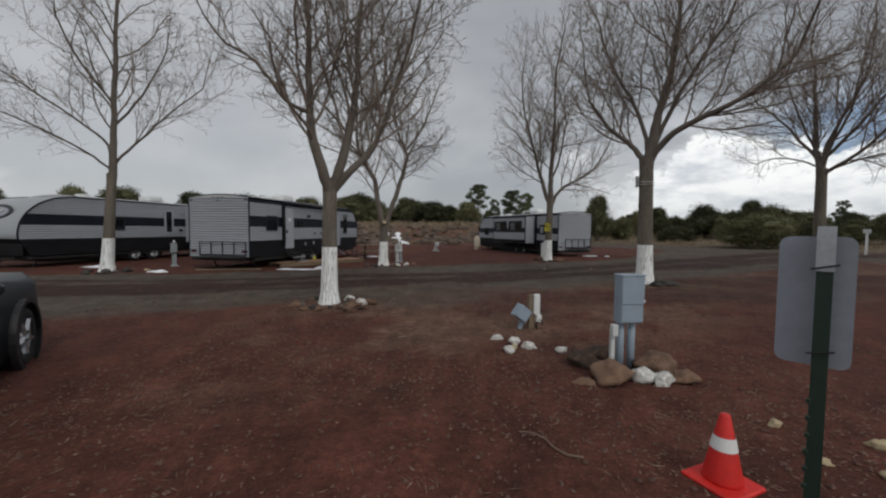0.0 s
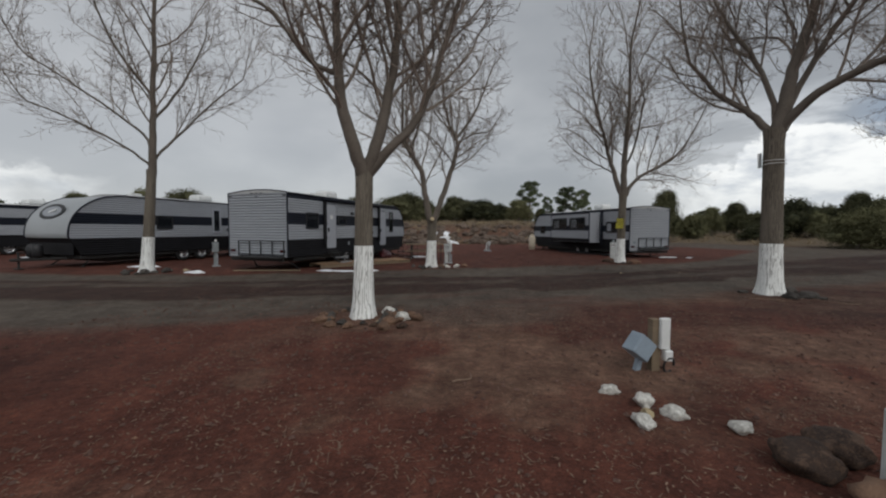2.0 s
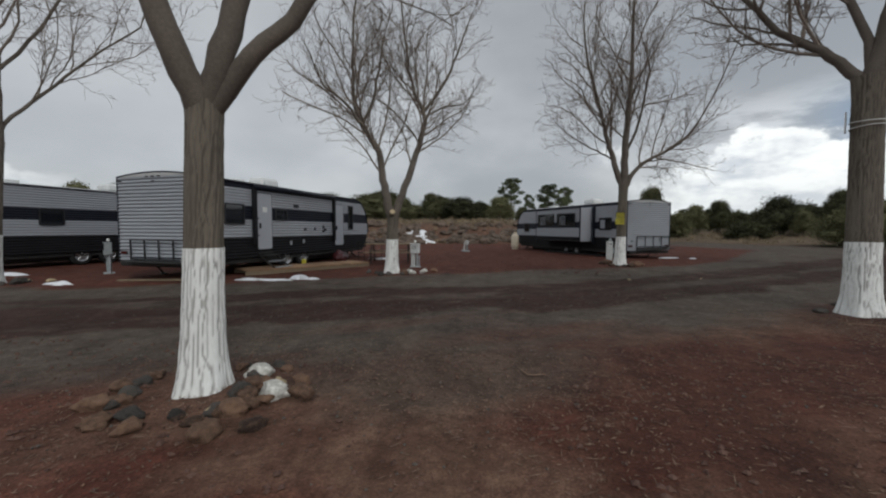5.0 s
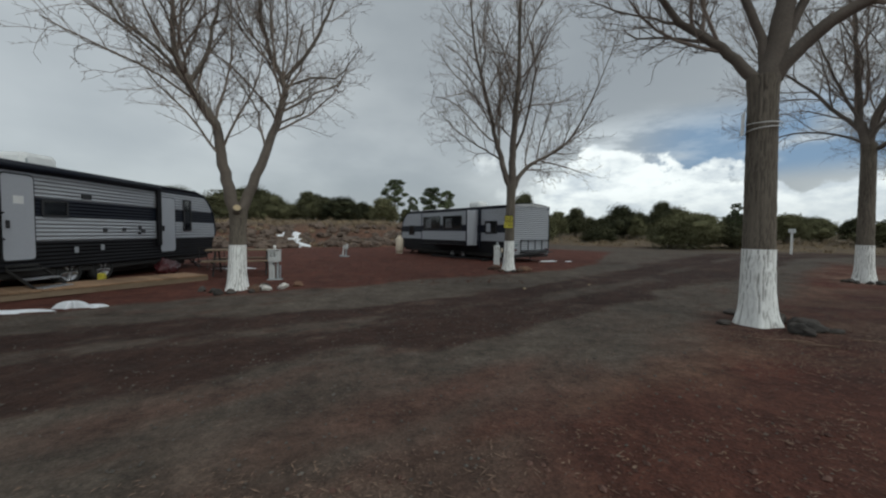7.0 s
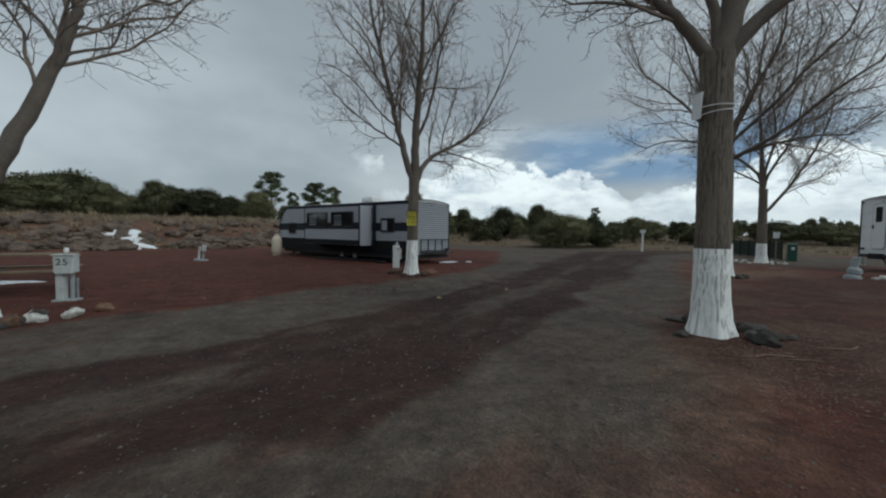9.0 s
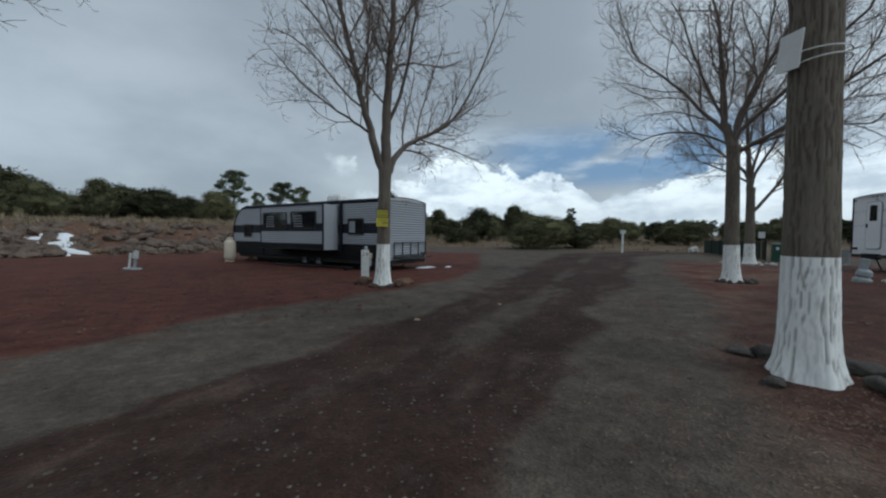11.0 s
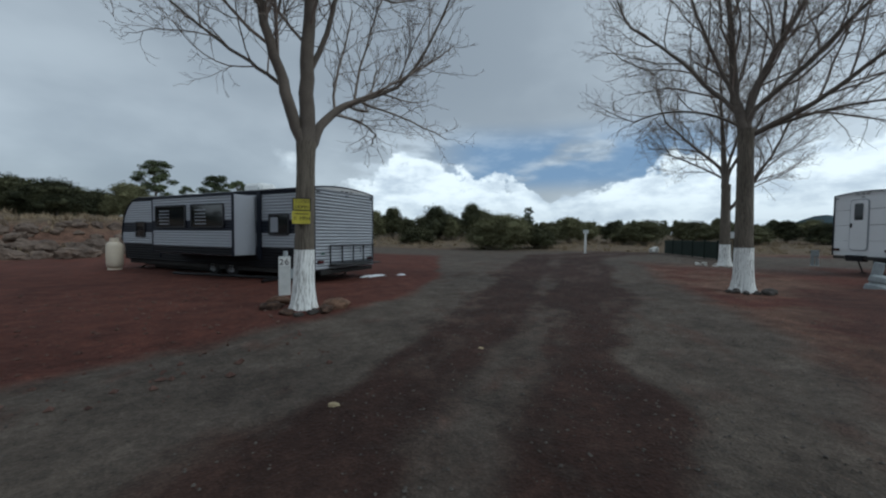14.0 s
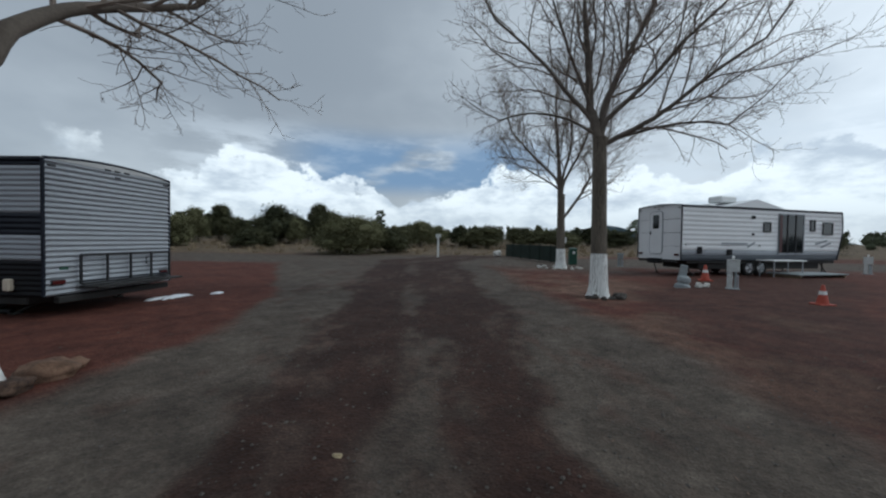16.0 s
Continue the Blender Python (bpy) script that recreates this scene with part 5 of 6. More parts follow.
# trailer beside the wooden ramp
t2 = trailer("grey and navy travel trailer with awning and wooden ramp", -8.48, 15.22, 0.157, 0.987, 9.35, 2.58, 0.46, 2.70, GREY, 1.3, wheels=(3.55, 4.45), ac=3.9, nose_z=1.2, cap="siding")
XW = 1.29
window(t2, 1, 0.9, 1.62, 1.45, 2.05, XW)
wall_door(t2, 1, 2.12, 2.72, 0.7, 2.42, XW, M["door"], 2.2, True)
window(t2, 1, 2.88, 3.48, 1.6, 1.98, XW, r=0.05)
wall_door(t2, 1, 6.42, 7.06, 0.66, 2.34, XW, M["door"], 6.5, False, False)
window(t2, 1, 7.5, 7.9, 1.3, 2.36, XW, r=0.04)
part("awning", rod((XW + 0.07, 1.95, 2.6), (XW + 0.07, 6.35, 2.6), 0.07, 12), M["navy"], t2, "rolled navy awning", True)
for yy in (1.98, 6.32):
    part("awning_arm", box((0.06, 0.17, 1.75), (XW + 0.05, yy, 1.73), 0.008), M["skirt"], t2)
for yy, zz, w_, h_ in ((3.95, 2.12, 0.26, 0.12), (4.45, 1.32, 0.12, 0.1), (5.05, 1.33, 0.1, 0.09), (5.6, 1.4, 0.1, 0.1), (5.72, 1.3, 0.14, 0.1), (5.58, 1.24, 0.1, 0.08)):
    part("hatch", box((0.02, w_, h_), (XW + 0.02, yy, zz), 0.004), M["black"], t2)
for yy, zz in ((3.65, 0.85), (4.35, 0.88)):
    part("outlet", box((0.02, 0.1, 0.14), (XW + 0.02, yy, zz), 0.004), M["greyband"], t2)
st = part("folding_steps", box((0.04, 0.62, 0.05), (XW + 0.05, 2.44, 0.58), 0.004), M["chassis"], t2)
for i in range(3):
    part("tread", box((0.24, 0.62, 0.03), (XW + 0.16 + 0.24 * i, 2.44, 0.5 - 0.17 * i), 0.004), M["steel"] if i else M["chassis"], st)
for yy in (2.12, 2.76):
    part("stringer", box((0.72, 0.02, 0.05), (XW + 0.36, yy, 0.32), 0, turn=pose(0, 0, 0, 0, 35, 0)), M["chassis"], st)

# trailer by the hookup 26, slide-out open
t3 = trailer("grey and navy travel trailer with slide-out open", 7.53, 24.85, -0.434, 0.90, 9.7, 2.58, 0.36, 2.62, [(0.36, 0.95, "skirt"), (0.95, 1.36, "siding"), (1.36, 1.72, "navy"), (1.72, 2.48, "siding"), (2.48, 2.62, "navy")], 1.25, wheels=(3.5, 4.4), ac=3.7, nose_z=1.1, cap="siding")
so = part("slide_out", box((0.72, 3.95, 1.72), (-XW - 0.36, 4.25, 1.58), 0.01), M["door"], t3, "grey slide-out room")
siding_cols = ((0.73, 0.95, "skirt"), (0.95, 1.42, "siding"), (1.42, 1.72, "navy"), (1.72, 2.42, "siding"))
for za, zb, mat in siding_cols:
    siding(so, "siding", -1, XW + 0.722, za, zb, lambda z: 6.22, M[mat], y0=2.28)
for yy in (2.28, 6.2):
    part("slide_trim", box((0.05, 0.06, 1.74), (-XW - 0.72, yy, 1.58), 0.006), M["navy"], so)
part("slide_trim", box((0.05, 3.95, 0.07), (-XW - 0.72, 4.25, 2.44), 0.006), M["navy"], so)
for ya, yb in ((2.62, 4.15), (4.4, 6.0)):
    window(so, -1, ya, yb, 1.5, 2.2, XW + 0.735, True)
window(t3, -1, 0.9, 1.72, 1.3, 1.92, XW, r=0.05)
part("curtain", box((0.006, 0.3, 0.42), (-XW - 0.018, 1.5, 1.6), 0), M["greyband"], t3)
window(t3, -1, 8.12, 8.75, 1.18, 1.75, XW, r=0.05)
part("slide_trim", box((0.06, 0.16, 2.0), (-XW - 0.03, 2.1, 1.6), 0.006), M["navy"], t3)
part("seam_trim", box((0.03, 0.05, 2.1), (-XW - 0.015, 7.2, 1.5), 0.006), M["navy"], t3)
part("tail_script", box((0.9, 0.006, 0.05), (0.05, -0.02, 2.12), 0), M["greyband"], t3, "faint unreadable script")
part("outlet", box((0.012, 0.02, 0.14), (0.65, -0.03, 0.86), 0.003), M["black"], t3)
part("decal", box((0.14, 0.006, 0.1), (-0.98, -0.02, 0.82), 0), M["green"], t3, "small green decal")
part("valve", box((0.1, 0.12, 0.2), (-XW - 0.03, 0.55, 0.55), 0.02), M["tank"], t3)
part("tail_script", box((0.9, 0.006, 0.05), (0.0, -0.02, 2.2), 0), M["greyband"], t2, "faint unreadable script")

# trailer with the rounded pale front
t1 = trailer("grey and navy travel trailer with rounded pale front", -14.95, 23.6, -0.157, -0.987, 9.3, 2.58, 0.46, 2.74, GREY[:-1] + [(2.5, 2.74, "siding")], 1.9, wheels=(4.2, 5.1), ac=3.2, nose_z=1.15)
window(t1, -1, 5.6, 6.3, 1.42, 2.0, XW)
pw = part("window", plate(0.5, 1.2, 0.05, 0.04, pose(-XW, 3.42, 1.83, 0, 0, -90), hole=0.09), M["door"], t1, "pale frame of a tall narrow window")
part("pane", plate(0.34, 1.04, 0.03, 0.02, pose(-XW, 3.42, 1.83, 0, 0, -90)), M["glass"], pw)
s1 = part("slide_out", box((0.7, 1.9, 1.85), (-XW - 0.35, 1.5, 1.7), 0.01), M["door"], t1, "grey slide-out room")
part("slide_trim", box((0.05, 0.06, 1.87), (-XW - 0.7, 2.44, 1.7), 0.006), M["navy"], s1)
window(s1, -1, 0.8, 2.2, 1.5, 2.2, XW + 0.7)
part("hatch", box((0.02, 0.2, 0.12), (-XW - 0.02, 2.75, 1.4), 0.004), M["black"], t1)
# oval badge on the curved front, drawn as plain shapes
bz = 2.05
by = 9.3 - 1.9 * (1 - math.sqrt(1 - ((bz - 1.15) / (2.74 - 1.15)) ** 2.2)) + 0.075
bd = part("badge", lathe([(0.72, 0), (0.72, 0.012), (0.6, 0.02), (0.001, 0.02)], 28, m=pose(0, by, bz, -62, 0, 0) @ Matrix.Diagonal((1, 0.46, 1, 1))), M["black"], t1, "black oval badge", True)
part("emblem", lathe([(0.54, 0.02), (0.52, 0.03), (0.001, 0.03)], 28, m=pose(0, by, bz, -62, 0, 0) @ Matrix.Diagonal((1, 0.4, 1, 1))), M["greyband"], bd)
part("emblem", box((0.6, 0.03, 0.08), (0, by + 0.03, bz + 0.01), 0.01, turn=pose(0, 0, 0, 28, 12, 0)), M["white"], bd)

# white trailer across the road
CREAM = [(0.7, 0.93, "darkband"), (0.93, 1.14, "greyband"), (1.14, 2.93, "cream"), (2.93, 3.02, "greyband")]
t4 = trailer("long white trailer with grey band and glass doors", 23.55, 15.5, 0.70, -0.714, 9.75, 2.35, 0.7, 3.02, CREAM, 0.12, wheels=(3.9, 4.6), wheel_r=0.36, ac=None, nose_z=2.0, cap="cream", tail="cream", rack=False, roof_crown=0.08)
W4 = 2.35 / 2
bd4 = part("door", plate(0.66, 1.85, 0.12, 0.03, pose(-0.12, -0.016, 1.86)), M["cream"], t4, "white rounded rear door")
part("door_frame", plate(0.72, 1.91, 0.14, 0.02, pose(-0.12, -0.016, 1.86), hole=0.03), M["greyband"], bd4)
part("pane", plate(0.34, 0.62, 0.05, 0.038, pose(-0.12, -0.016, 2.35)), M["glass"], bd4)
part("handle", box((0.05, 0.05, 0.16), (-0.4, -0.06, 1.85), 0.01), M["black"], bd4)
part("step", box((0.66, 0.2, 0.22), (-0.12, -0.06, 0.62), 0.01), M["skirt"], t4)
gd = part("glass_door", plate(1.65, 1.85, 0.02, 0.03, pose(W4, 6.3, 1.9, 0, 0, 90), hole=0.06), M["greyband"], t4, "sliding glass doors")
for i in range(3):
    part("pane", plate(0.5, 1.72, 0.01, 0.016, pose(W4, 5.77 + 0.53 * i, 1.9, 0, 0, 90)), M["glass"], gd)
    part("stile", box((0.04, 0.06, 1.8), (W4 + 0.02, 5.52 + 0.53 * i, 1.9), 0.004), M["black"], gd)
part("curtain", box((0.006, 0.2, 1.7), (W4 + 0.018, 5.62, 1.9), 0), M["red_car"], gd, "dark red curtain edge")
window(t4, 1, 4.55, 5.02, 1.95, 2.42, W4, r=0.06)
window(t4, 1, 8.35, 9.05, 1.9, 2.5, W4, r=0.04)
window(t4, 1, 7.5, 7.85, 2.05, 2.6, W4, r=0.04)
for yy, zz, w_, h_ in ((3.95, 2.6, 0.22, 0.14), (3.95, 1.85, 0.12, 0.1), (0.95, 1.12, 0.26, 0.3), (2.6, 1.05, 0.3, 0.24), (0.2, 1.35, 0.06, 0.05), (4.35, 1.35, 0.1, 0.06)):
    part("hatch", box((0.02, w_, h_), (W4 + 0.02, yy, zz), 0.004), M["skirt"], t4)
for yy, zz, w_, r_ in ((2.9, 1.42, 1.5, 0), (3.85, 1.38, 0.5, 25), (8.3, 1.55, 0.8, 12), (8.6, 1.42, 0.7, 18)):
    part("graphic_stripe", box((0.006, w_, 0.09), (W4 + 0.012, yy, zz), 0, turn=pose(0, 0, 0, r_, 0, 0)), M["greyband"], t4, "grey swoosh stripe")
bm = bmesh.new()
pk = [(2.7, 3.06), (4.3, 3.42), (6.0, 3.06)]
a = [bm.verts.new((W4 - 0.1, yy, zz)) for yy, zz in pk]
b = [bm.verts.new((-W4 + 0.1, yy, zz)) for yy, zz in pk]
bm.faces.new(a)
bm.faces.new(b[::-1])
for i in range(3):
    bm.faces.new((a[i], b[i], b[(i + 1) % 3], a[(i + 1) % 3]))
part("roof_peak", bm, M["cream"], t4)
part("air_conditioner", box((0.7, 0.95, 0.3), (0, 3.6, 3.46), 0.06), M["white"], t4)
# shelf and steps under the glass doors
# added black box, no seen part: darkens the gap under the white trailer
part("underfloor_light_block", box((1.9, 7.4, 0.36), (0, 4.9, 0.47), 0.04), M["chassis"], t4)
pl = thing("entry_platform", t4.matrix_world @ pose(W4 + 0.75, 6.4, 0), "grey wooden platform below the glass doors", "platform")
for i in range(10):
    part("plank", box((1.3, 0.28, 0.04), (0, -1.6 + 0.3 * i, 0.16), 0.004), M["ped_grey"], pl)
for yy in (-1.6, 1.1):
    part("bearer", box((1.2, 0.1, 0.14), (0, yy, 0.07), 0.004), M["wood"], pl)
tt = thing("bench_table", t4.matrix_world @ pose(W4 + 0.55, 4.9, 0.02), "pale folding table beside the white trailer", "table")
part("tabletop", box((0.7, 2.0, 0.05), (0, 0, 0.7), 0.01), M["white"], tt)
for xx in (-0.28, 0.28):
    for yy in (-0.85, 0.85):
        part("leg", rod((xx, yy, 0), (xx, yy, 0.69), 0.02, 6), M["steel"], tt)


# far trailer at the edge of the west lot
t5 = trailer("grey and navy travel trailer far down the lot", -26.5, 24.0, -0.2, -0.98, 8.5, 2.5, 0.46, 2.7, GREY, 1.5, wheels=(3.6, 4.5), ac=3.0, nose_z=1.2, rack=False)

# low dark red car parked between the far trailers
rc = thing("parked_car", pose(-21.8, 26.5, ground_z(-21.8, 26.5), 0, 0, 78), "dark red car parked between far trailers", "car")
car_side = [(-2.1, 0.32), (2.05, 0.32), (2.1, 0.62), (1.95, 0.82), (1.05, 0.95), (0.45, 1.36), (-0.95, 1.4), (-1.6, 1.0), (-2.08, 0.9)]
bm = bmesh.new()
for sx in (-0.86, 0.86):
    bm.faces.new([bm.verts.new((sx * (1 if pz < 1.2 else 0.8), py, pz)) for py, pz in car_side])
bm.verts.ensure_lookup_table()
nc = len(car_side)
for i in range(nc):
    bm.faces.new((bm.verts[i], bm.verts[(i + 1) % nc], bm.verts[nc + (i + 1) % nc], bm.verts[nc + i]))
bmesh.ops.recalc_face_normals(bm, faces=bm.faces)
bmesh.ops.bevel(bm, geom=list(bm.edges), offset=0.05, segments=2, affect="EDGES")
part("body", bm, M["red_car"], rc)
for sx in (-1, 1):
    part("side_glass", box((0.02, 1.5, 0.3), (sx * 0.79, -0.3, 1.15), 0.006), M["glass"], rc)
    for wy in (-1.3, 1.3):
        wheel(rc, sx * 0.76, wy, 0.32, sx)

# ---- wooden ramp, picnic table, clutter by the trailer ----
rp = thing("wooden_ramp", pose(-5.72, 18.1, 0.0, 0, 0, -38), "low wooden plank ramp beside the trailer", "ramp")
for i in range(27):
    part("plank", box((1.05, 0.142, 0.035), (0, -2.0 + 0.15 * i, 0.135), 0.004), M["plank"], rp)
for xx in (-0.48, 0.48):
    part("bearer", box((0.05, 4.1, 0.12), (xx, -0.05, 0.06), 0.004), M["wood"], rp)


def picnic_table(x, y, turn, label):
    t = thing("picnic_table", pose(x, y, ground_z(x, y), 0, 0, turn), label, "table")
    for i in range(4):
        part("top_plank", box((1.9, 0.17, 0.04), (0, -0.27 + 0.18 * i, 0.74), 0.006), M["wood"], t)
    for s in (-1, 1):
        part("bench_plank", box((1.9, 0.26, 0.04), (0, 0.7 * s, 0.44), 0.006), M["wood"], t)
        part("cross_brace", box((0.05, 1.5, 0.05), (0.7 * s, 0, 0.4), 0.006), M["chassis"], t)
        for q in (-1, 1):
            part("leg", rod((0.7 * s, 0.62 * q, 0), (0.7 * s, 0.25 * q, 0.72), 0.025, 8), M["chassis"], t)
    return t


picnic_table(-3.7, 20.9, 10, "weathered grey picnic table beside a tree")
ut = thing("metal_rack", pose(-4.95, 22.2, ground_z(-4.95, 22.2), 0, 0, 8), "black metal rack with rails near trailer nose", "rack")
for xx in (-0.5, -0.25, 0, 0.25, 0.5):
    part("bar", rod((xx, 0, 0), (xx, 0, 0.75), 0.012, 6), M["chassis"], ut)
for zz in (0.12, 0.75):
    part("rail", rod((-0.55, 0, zz), (0.55, 0, zz), 0.015, 6), M["chassis"], ut)
part("shelf", box((1.1, 0.4, 0.03), (0, 0.2, 0.3), 0.004), M["chassis"], ut)
bk = thing("red_bundle", pose(-5.62, 20.5, 0.0, 0, 0, 12), "dark red bundled gear under the trailer", "gear")
bm = bmesh.new()
bmesh.ops.create_icosphere(bm, subdivisions=3, radius=1)
for v in bm.verts:
    v.co = Vector((v.co.x * 0.26, v.co.y * 0.6, v.co.z * 0.24 + 0.2)) * (1 + 0.5 * noise.noise(v.co * 2.5))
part("cover", bm, M["red_car"], bk, shade=True)
yb = thing("wheel_chock", pose(-6.35, 19.0, 0.03, 0, 0, 9), "yellow wheel chock between trailer tyres", "chock")
part("block", box((0.14, 0.14, 0.22), (0, 0, 0.11), 0.02), M["yellow"], yb)

# sewer hoses and boards under the trailers
for x0, y0, x1, y1, lab in ((6.2, 25.4, 3.6, 29.2, "black hose along the trailer"), (5.2, 25.2, 6.3, 26.2, "black hose to the pedestal")):
    vs, fs = [], []
    rr_ = random.Random(int(x0 * 10))
    pts = [Vector((x0 + (x1 - x0) * k / 10 + rr_.uniform(-0.08, 0.08), y0 + (y1 - y0) * k / 10 + rr_.uniform(-0.08, 0.08), 0.05 + ground_z(x0, y0))) for k in range(11)]
    tube(vs, fs, pts, [0.045] * 11, 8)
    tagged(obj_from("sewer_hose", vs, fs, M["black"], None, "", True), lab + " on the ground", "hose")
brd = tagged(part("board", box((2.2, 0.14, 0.04), (0, 0, 0.03), 0.004), M["wood"]), "weathered board lying behind the trailer", "board")
brd.matrix_world = pose(-7.9, 14.85, 0.01, 0, 0, 12)


# ---- snow left in patches ----
def snow(x, y, a, b, turn, seed, thick=0.07):
    rows, n = 7, 36
    vs, fs = [], []
    for i in range(rows):
        k = i / (rows - 1)
        for j in range(n):
            ang = 2 * math.pi * j / n
            e = 1 + 0.75 * (vnoise(np.array(math.cos(ang) * 1.7 + seed), np.array(math.sin(ang) * 1.7 + seed), seed) - 0.5) * 2 + 0.5 * (vnoise(np.array(math.cos(ang) * 5 + seed), np.array(math.sin(ang) * 5), seed + 1) - 0.5) * 2
            lx, ly = a * k * e * math.cos(ang), b * k * e * math.sin(ang)
            wx = x + lx * math.cos(radians(turn)) - ly * math.sin(radians(turn))
            wy = y + lx * math.sin(radians(turn)) + ly * math.cos(radians(turn))
            lump = 0.6 + 0.8 * float(vnoise(np.array(wx * 4.0), np.array(wy * 4.0), seed))
            vs.append((wx, wy, ground_z(wx, wy) - 0.02 + (thick * lump + 0.02) * (1 - k ** 3)))
    for i in range(rows - 1):
        for j in range(n):
            p, q = i * n + j, i * n + (j + 1) % n
            fs.append((p, p + n, q + n, q))
    return tagged(obj_from("snow_patch", vs, fs, M["snow"], None, "", True), "melting patch of old white snow on the ground", "snow", "snow patches")


for i, s in enumerate(((-5.75, 15.4, 0.8, 0.2, 8, 0.05), (-4.8, 15.75, 0.2, 0.13, 0, 0.1), (-4.45, 15.8, 0.2, 0.09, 5, 0.05), (8.6, 25.2, 0.62, 0.24, 20, 0.05), (9.6, 25.0, 0.3, 0.1, 20, 0.04), (-9.9, 14.0, 0.35, 0.15, 0, 0.07),
                       (-13.2, 15.3, 0.5, 0.25, 10, 0.07), (-5.6, 39.6, 0.6, 0.25, -10, 0.16), (-6.1, 40.8, 1.3, 0.4, -18, 0.18), (-6.9, 42.8, 1.7, 0.5, -12, 0.2), (-6.0, 42.0, 0.9, 0.3, -30, 0.18), (-19.5, 19.0, 1.6, 0.5, 5, 0.08), (-22.0, 18.2, 1.2, 0.4, 0, 0.08), (-4.6, 22.6, 0.6, 0.25, 5, 0.06))):
    snow(s[0], s[1], s[2], s[3], s[4], 200 + i, s[5])

# ---- parked dark saloon car ----
ca = thing("parked_car", pose(-4.42, 5.46, ground_z(-4.42, 5.46) - 0.01, 0, 0, 36), "dark parked saloon car on red cinder", "car")
# local: origin at the wheel nearest the road, -y to the other end, x out of the car's side
bm = bmesh.new()
prof = [(0.85, 0.32), (0.9, 0.5), (0.82, 0.86), (0.6, 1.0), (-0.35, 1.05), (-0.75, 1.1), (-1.35, 1.32), (-1.9, 1.42), (-2.7, 1.4), (-3.3, 1.2), (-3.75, 0.98), (-4.0, 0.92), (-4.1, 0.6), (-4.0, 0.3), (-3.2, 0.2), (0.4, 0.2)]
cols = [(-1.72, 0.9), (-1.5, 1.0), (-0.9, 1.03), (-0.3, 1.0), (-0.04, 0.96), (0.02, 0.86)]
rings = []
for xx, k in cols:
    ring = []
    for py, pz in prof:
        edge = 1 if -1.5 < xx < -0.2 else k
        tuck = 0.26 * max(0, pz - 0.9) / 0.5
        sx = xx + (tuck if xx < -0.9 else -tuck) * (1 if abs(xx + 0.87) > 0.5 else 0.4)
        ring.append(bm.verts.new((sx, -1.6 + (py + 1.6) * edge, 0.2 + (pz - 0.2) * (0.97 if k < 0.95 else 1))))
    rings.append(ring)
for a, b in zip(rings, rings[1:]):
    for i in range(len(prof)):
        j = (i + 1) % len(prof)
        bm.faces.new((a[i], a[j], b[j], b[i]))
bm.faces.new(rings[0])
bm.faces.new(rings[-1][::-1])
bmesh.ops.recalc_face_normals(bm, faces=bm.faces)
part("body", bm, M["car"], ca, shade=True)
for yy in (0.0, -2.75):
    for sx, sd in ((-0.06, 1), (-1.64, -1)):
        wheel(ca, sx, yy, 0.33, sd, 0.22)
        part("wheel_arch", lathe([(0.36, -0.02), (0.41, -0.02), (0.41, 0.04), (0.36, 0.04)], 24, m=pose(sx + 0.1 * sd, yy, 0.34, 0, 90 * sd, 0), caps=False), M["black"], ca)
part("window", plate(1.5, 0.3, 0.06, 0.02, pose(-0.2, -2.1, 1.12, -14, 0, 90)), M["glass"], ca)
part("window_trim", plate(1.58, 0.36, 0.08, 0.024, pose(-0.2, -2.1, 1.12, -14, 0, 90), hole=0.03), M["chrome"], ca, "chrome window surround")
mir = part("mirror", box((0.2, 0.12, 0.13), (0.1, -1.05, 0.98), 0.04), M["car"], ca)
part("mirror_glass", box((0.15, 0.01, 0.09), (0.1, -1.113, 0.98), 0.003), M["glass"], mir)
part("tail_lamp", box((0.36, 0.2, 0.11), (-0.24, 0.74, 0.84), 0.04), M["red_lens"], ca)

# red vehicle beyond the west trailer
rv = thing("red_pickup", pose(-21.5, 22.0, ground_z(-21.5, 22.0), 0, 0, -70), "dark red pickup truck parked far down the lot", "car")
part("body", box((1.8, 4.8, 0.6), (0, 0, 0.75), 0.15), M["red_car"], rv)
part("cab", box((1.6, 1.9, 0.6), (0, 0.3, 1.3), 0.2), M["red_car"], rv)
part("window", box((1.64, 1.5, 0.36), (0, 0.3, 1.36), 0.08), M["glass"], rv)
for yy in (-1.5, 1.5):
    for sd in (-1, 1):
        wheel(rv, sd * 0.82, yy, 0.36, sd)

# dark screen fence and green bin at the far side
hd = thing("screen_fence", pose(32.6, 23.9, 0, 0, 0, 41), "long dark green screen fence before the woods", "fence")
for i in range(6):
    part("panel", box((1.62, 0.06, 1.05), (-4.1 + 1.64 * i, 0, 0.58 + ground_z(32.6, 23.9)), 0.01), M["hedge"], hd)
    part("post", box((0.08, 0.1, 1.2), (-4.92 + 1.64 * i, 0.02, 0.6 + ground_z(32.6, 23.9)), 0.01), M["hedge"], hd)
gb = thing("green_bin", pose(28.3, 20.0, ground_z(28.3, 20.0) - 0.02, 0, 0, -60), "dark green metal bin with white notice", "bin")
part("body", box((0.42, 0.42, 0.95), (0, 0, 0.48), 0.04), M["green"], gb)
part("lid", box((0.46, 0.46, 0.07), (0, 0, 0.99), 0.03, turn=pose(0, 0, 0, 6, 0, 0)), M["green"], gb)
part("notice", box((0.14, 0.01, 0.16), (0, -0.215, 0.75), 0), M["white"], gb)
bg_ = thing("notice_board", pose(27.1, 20.3, ground_z(27.1, 20.3) - 0.02, 0, 0, -75), "small white notice on a thin post", "sign")
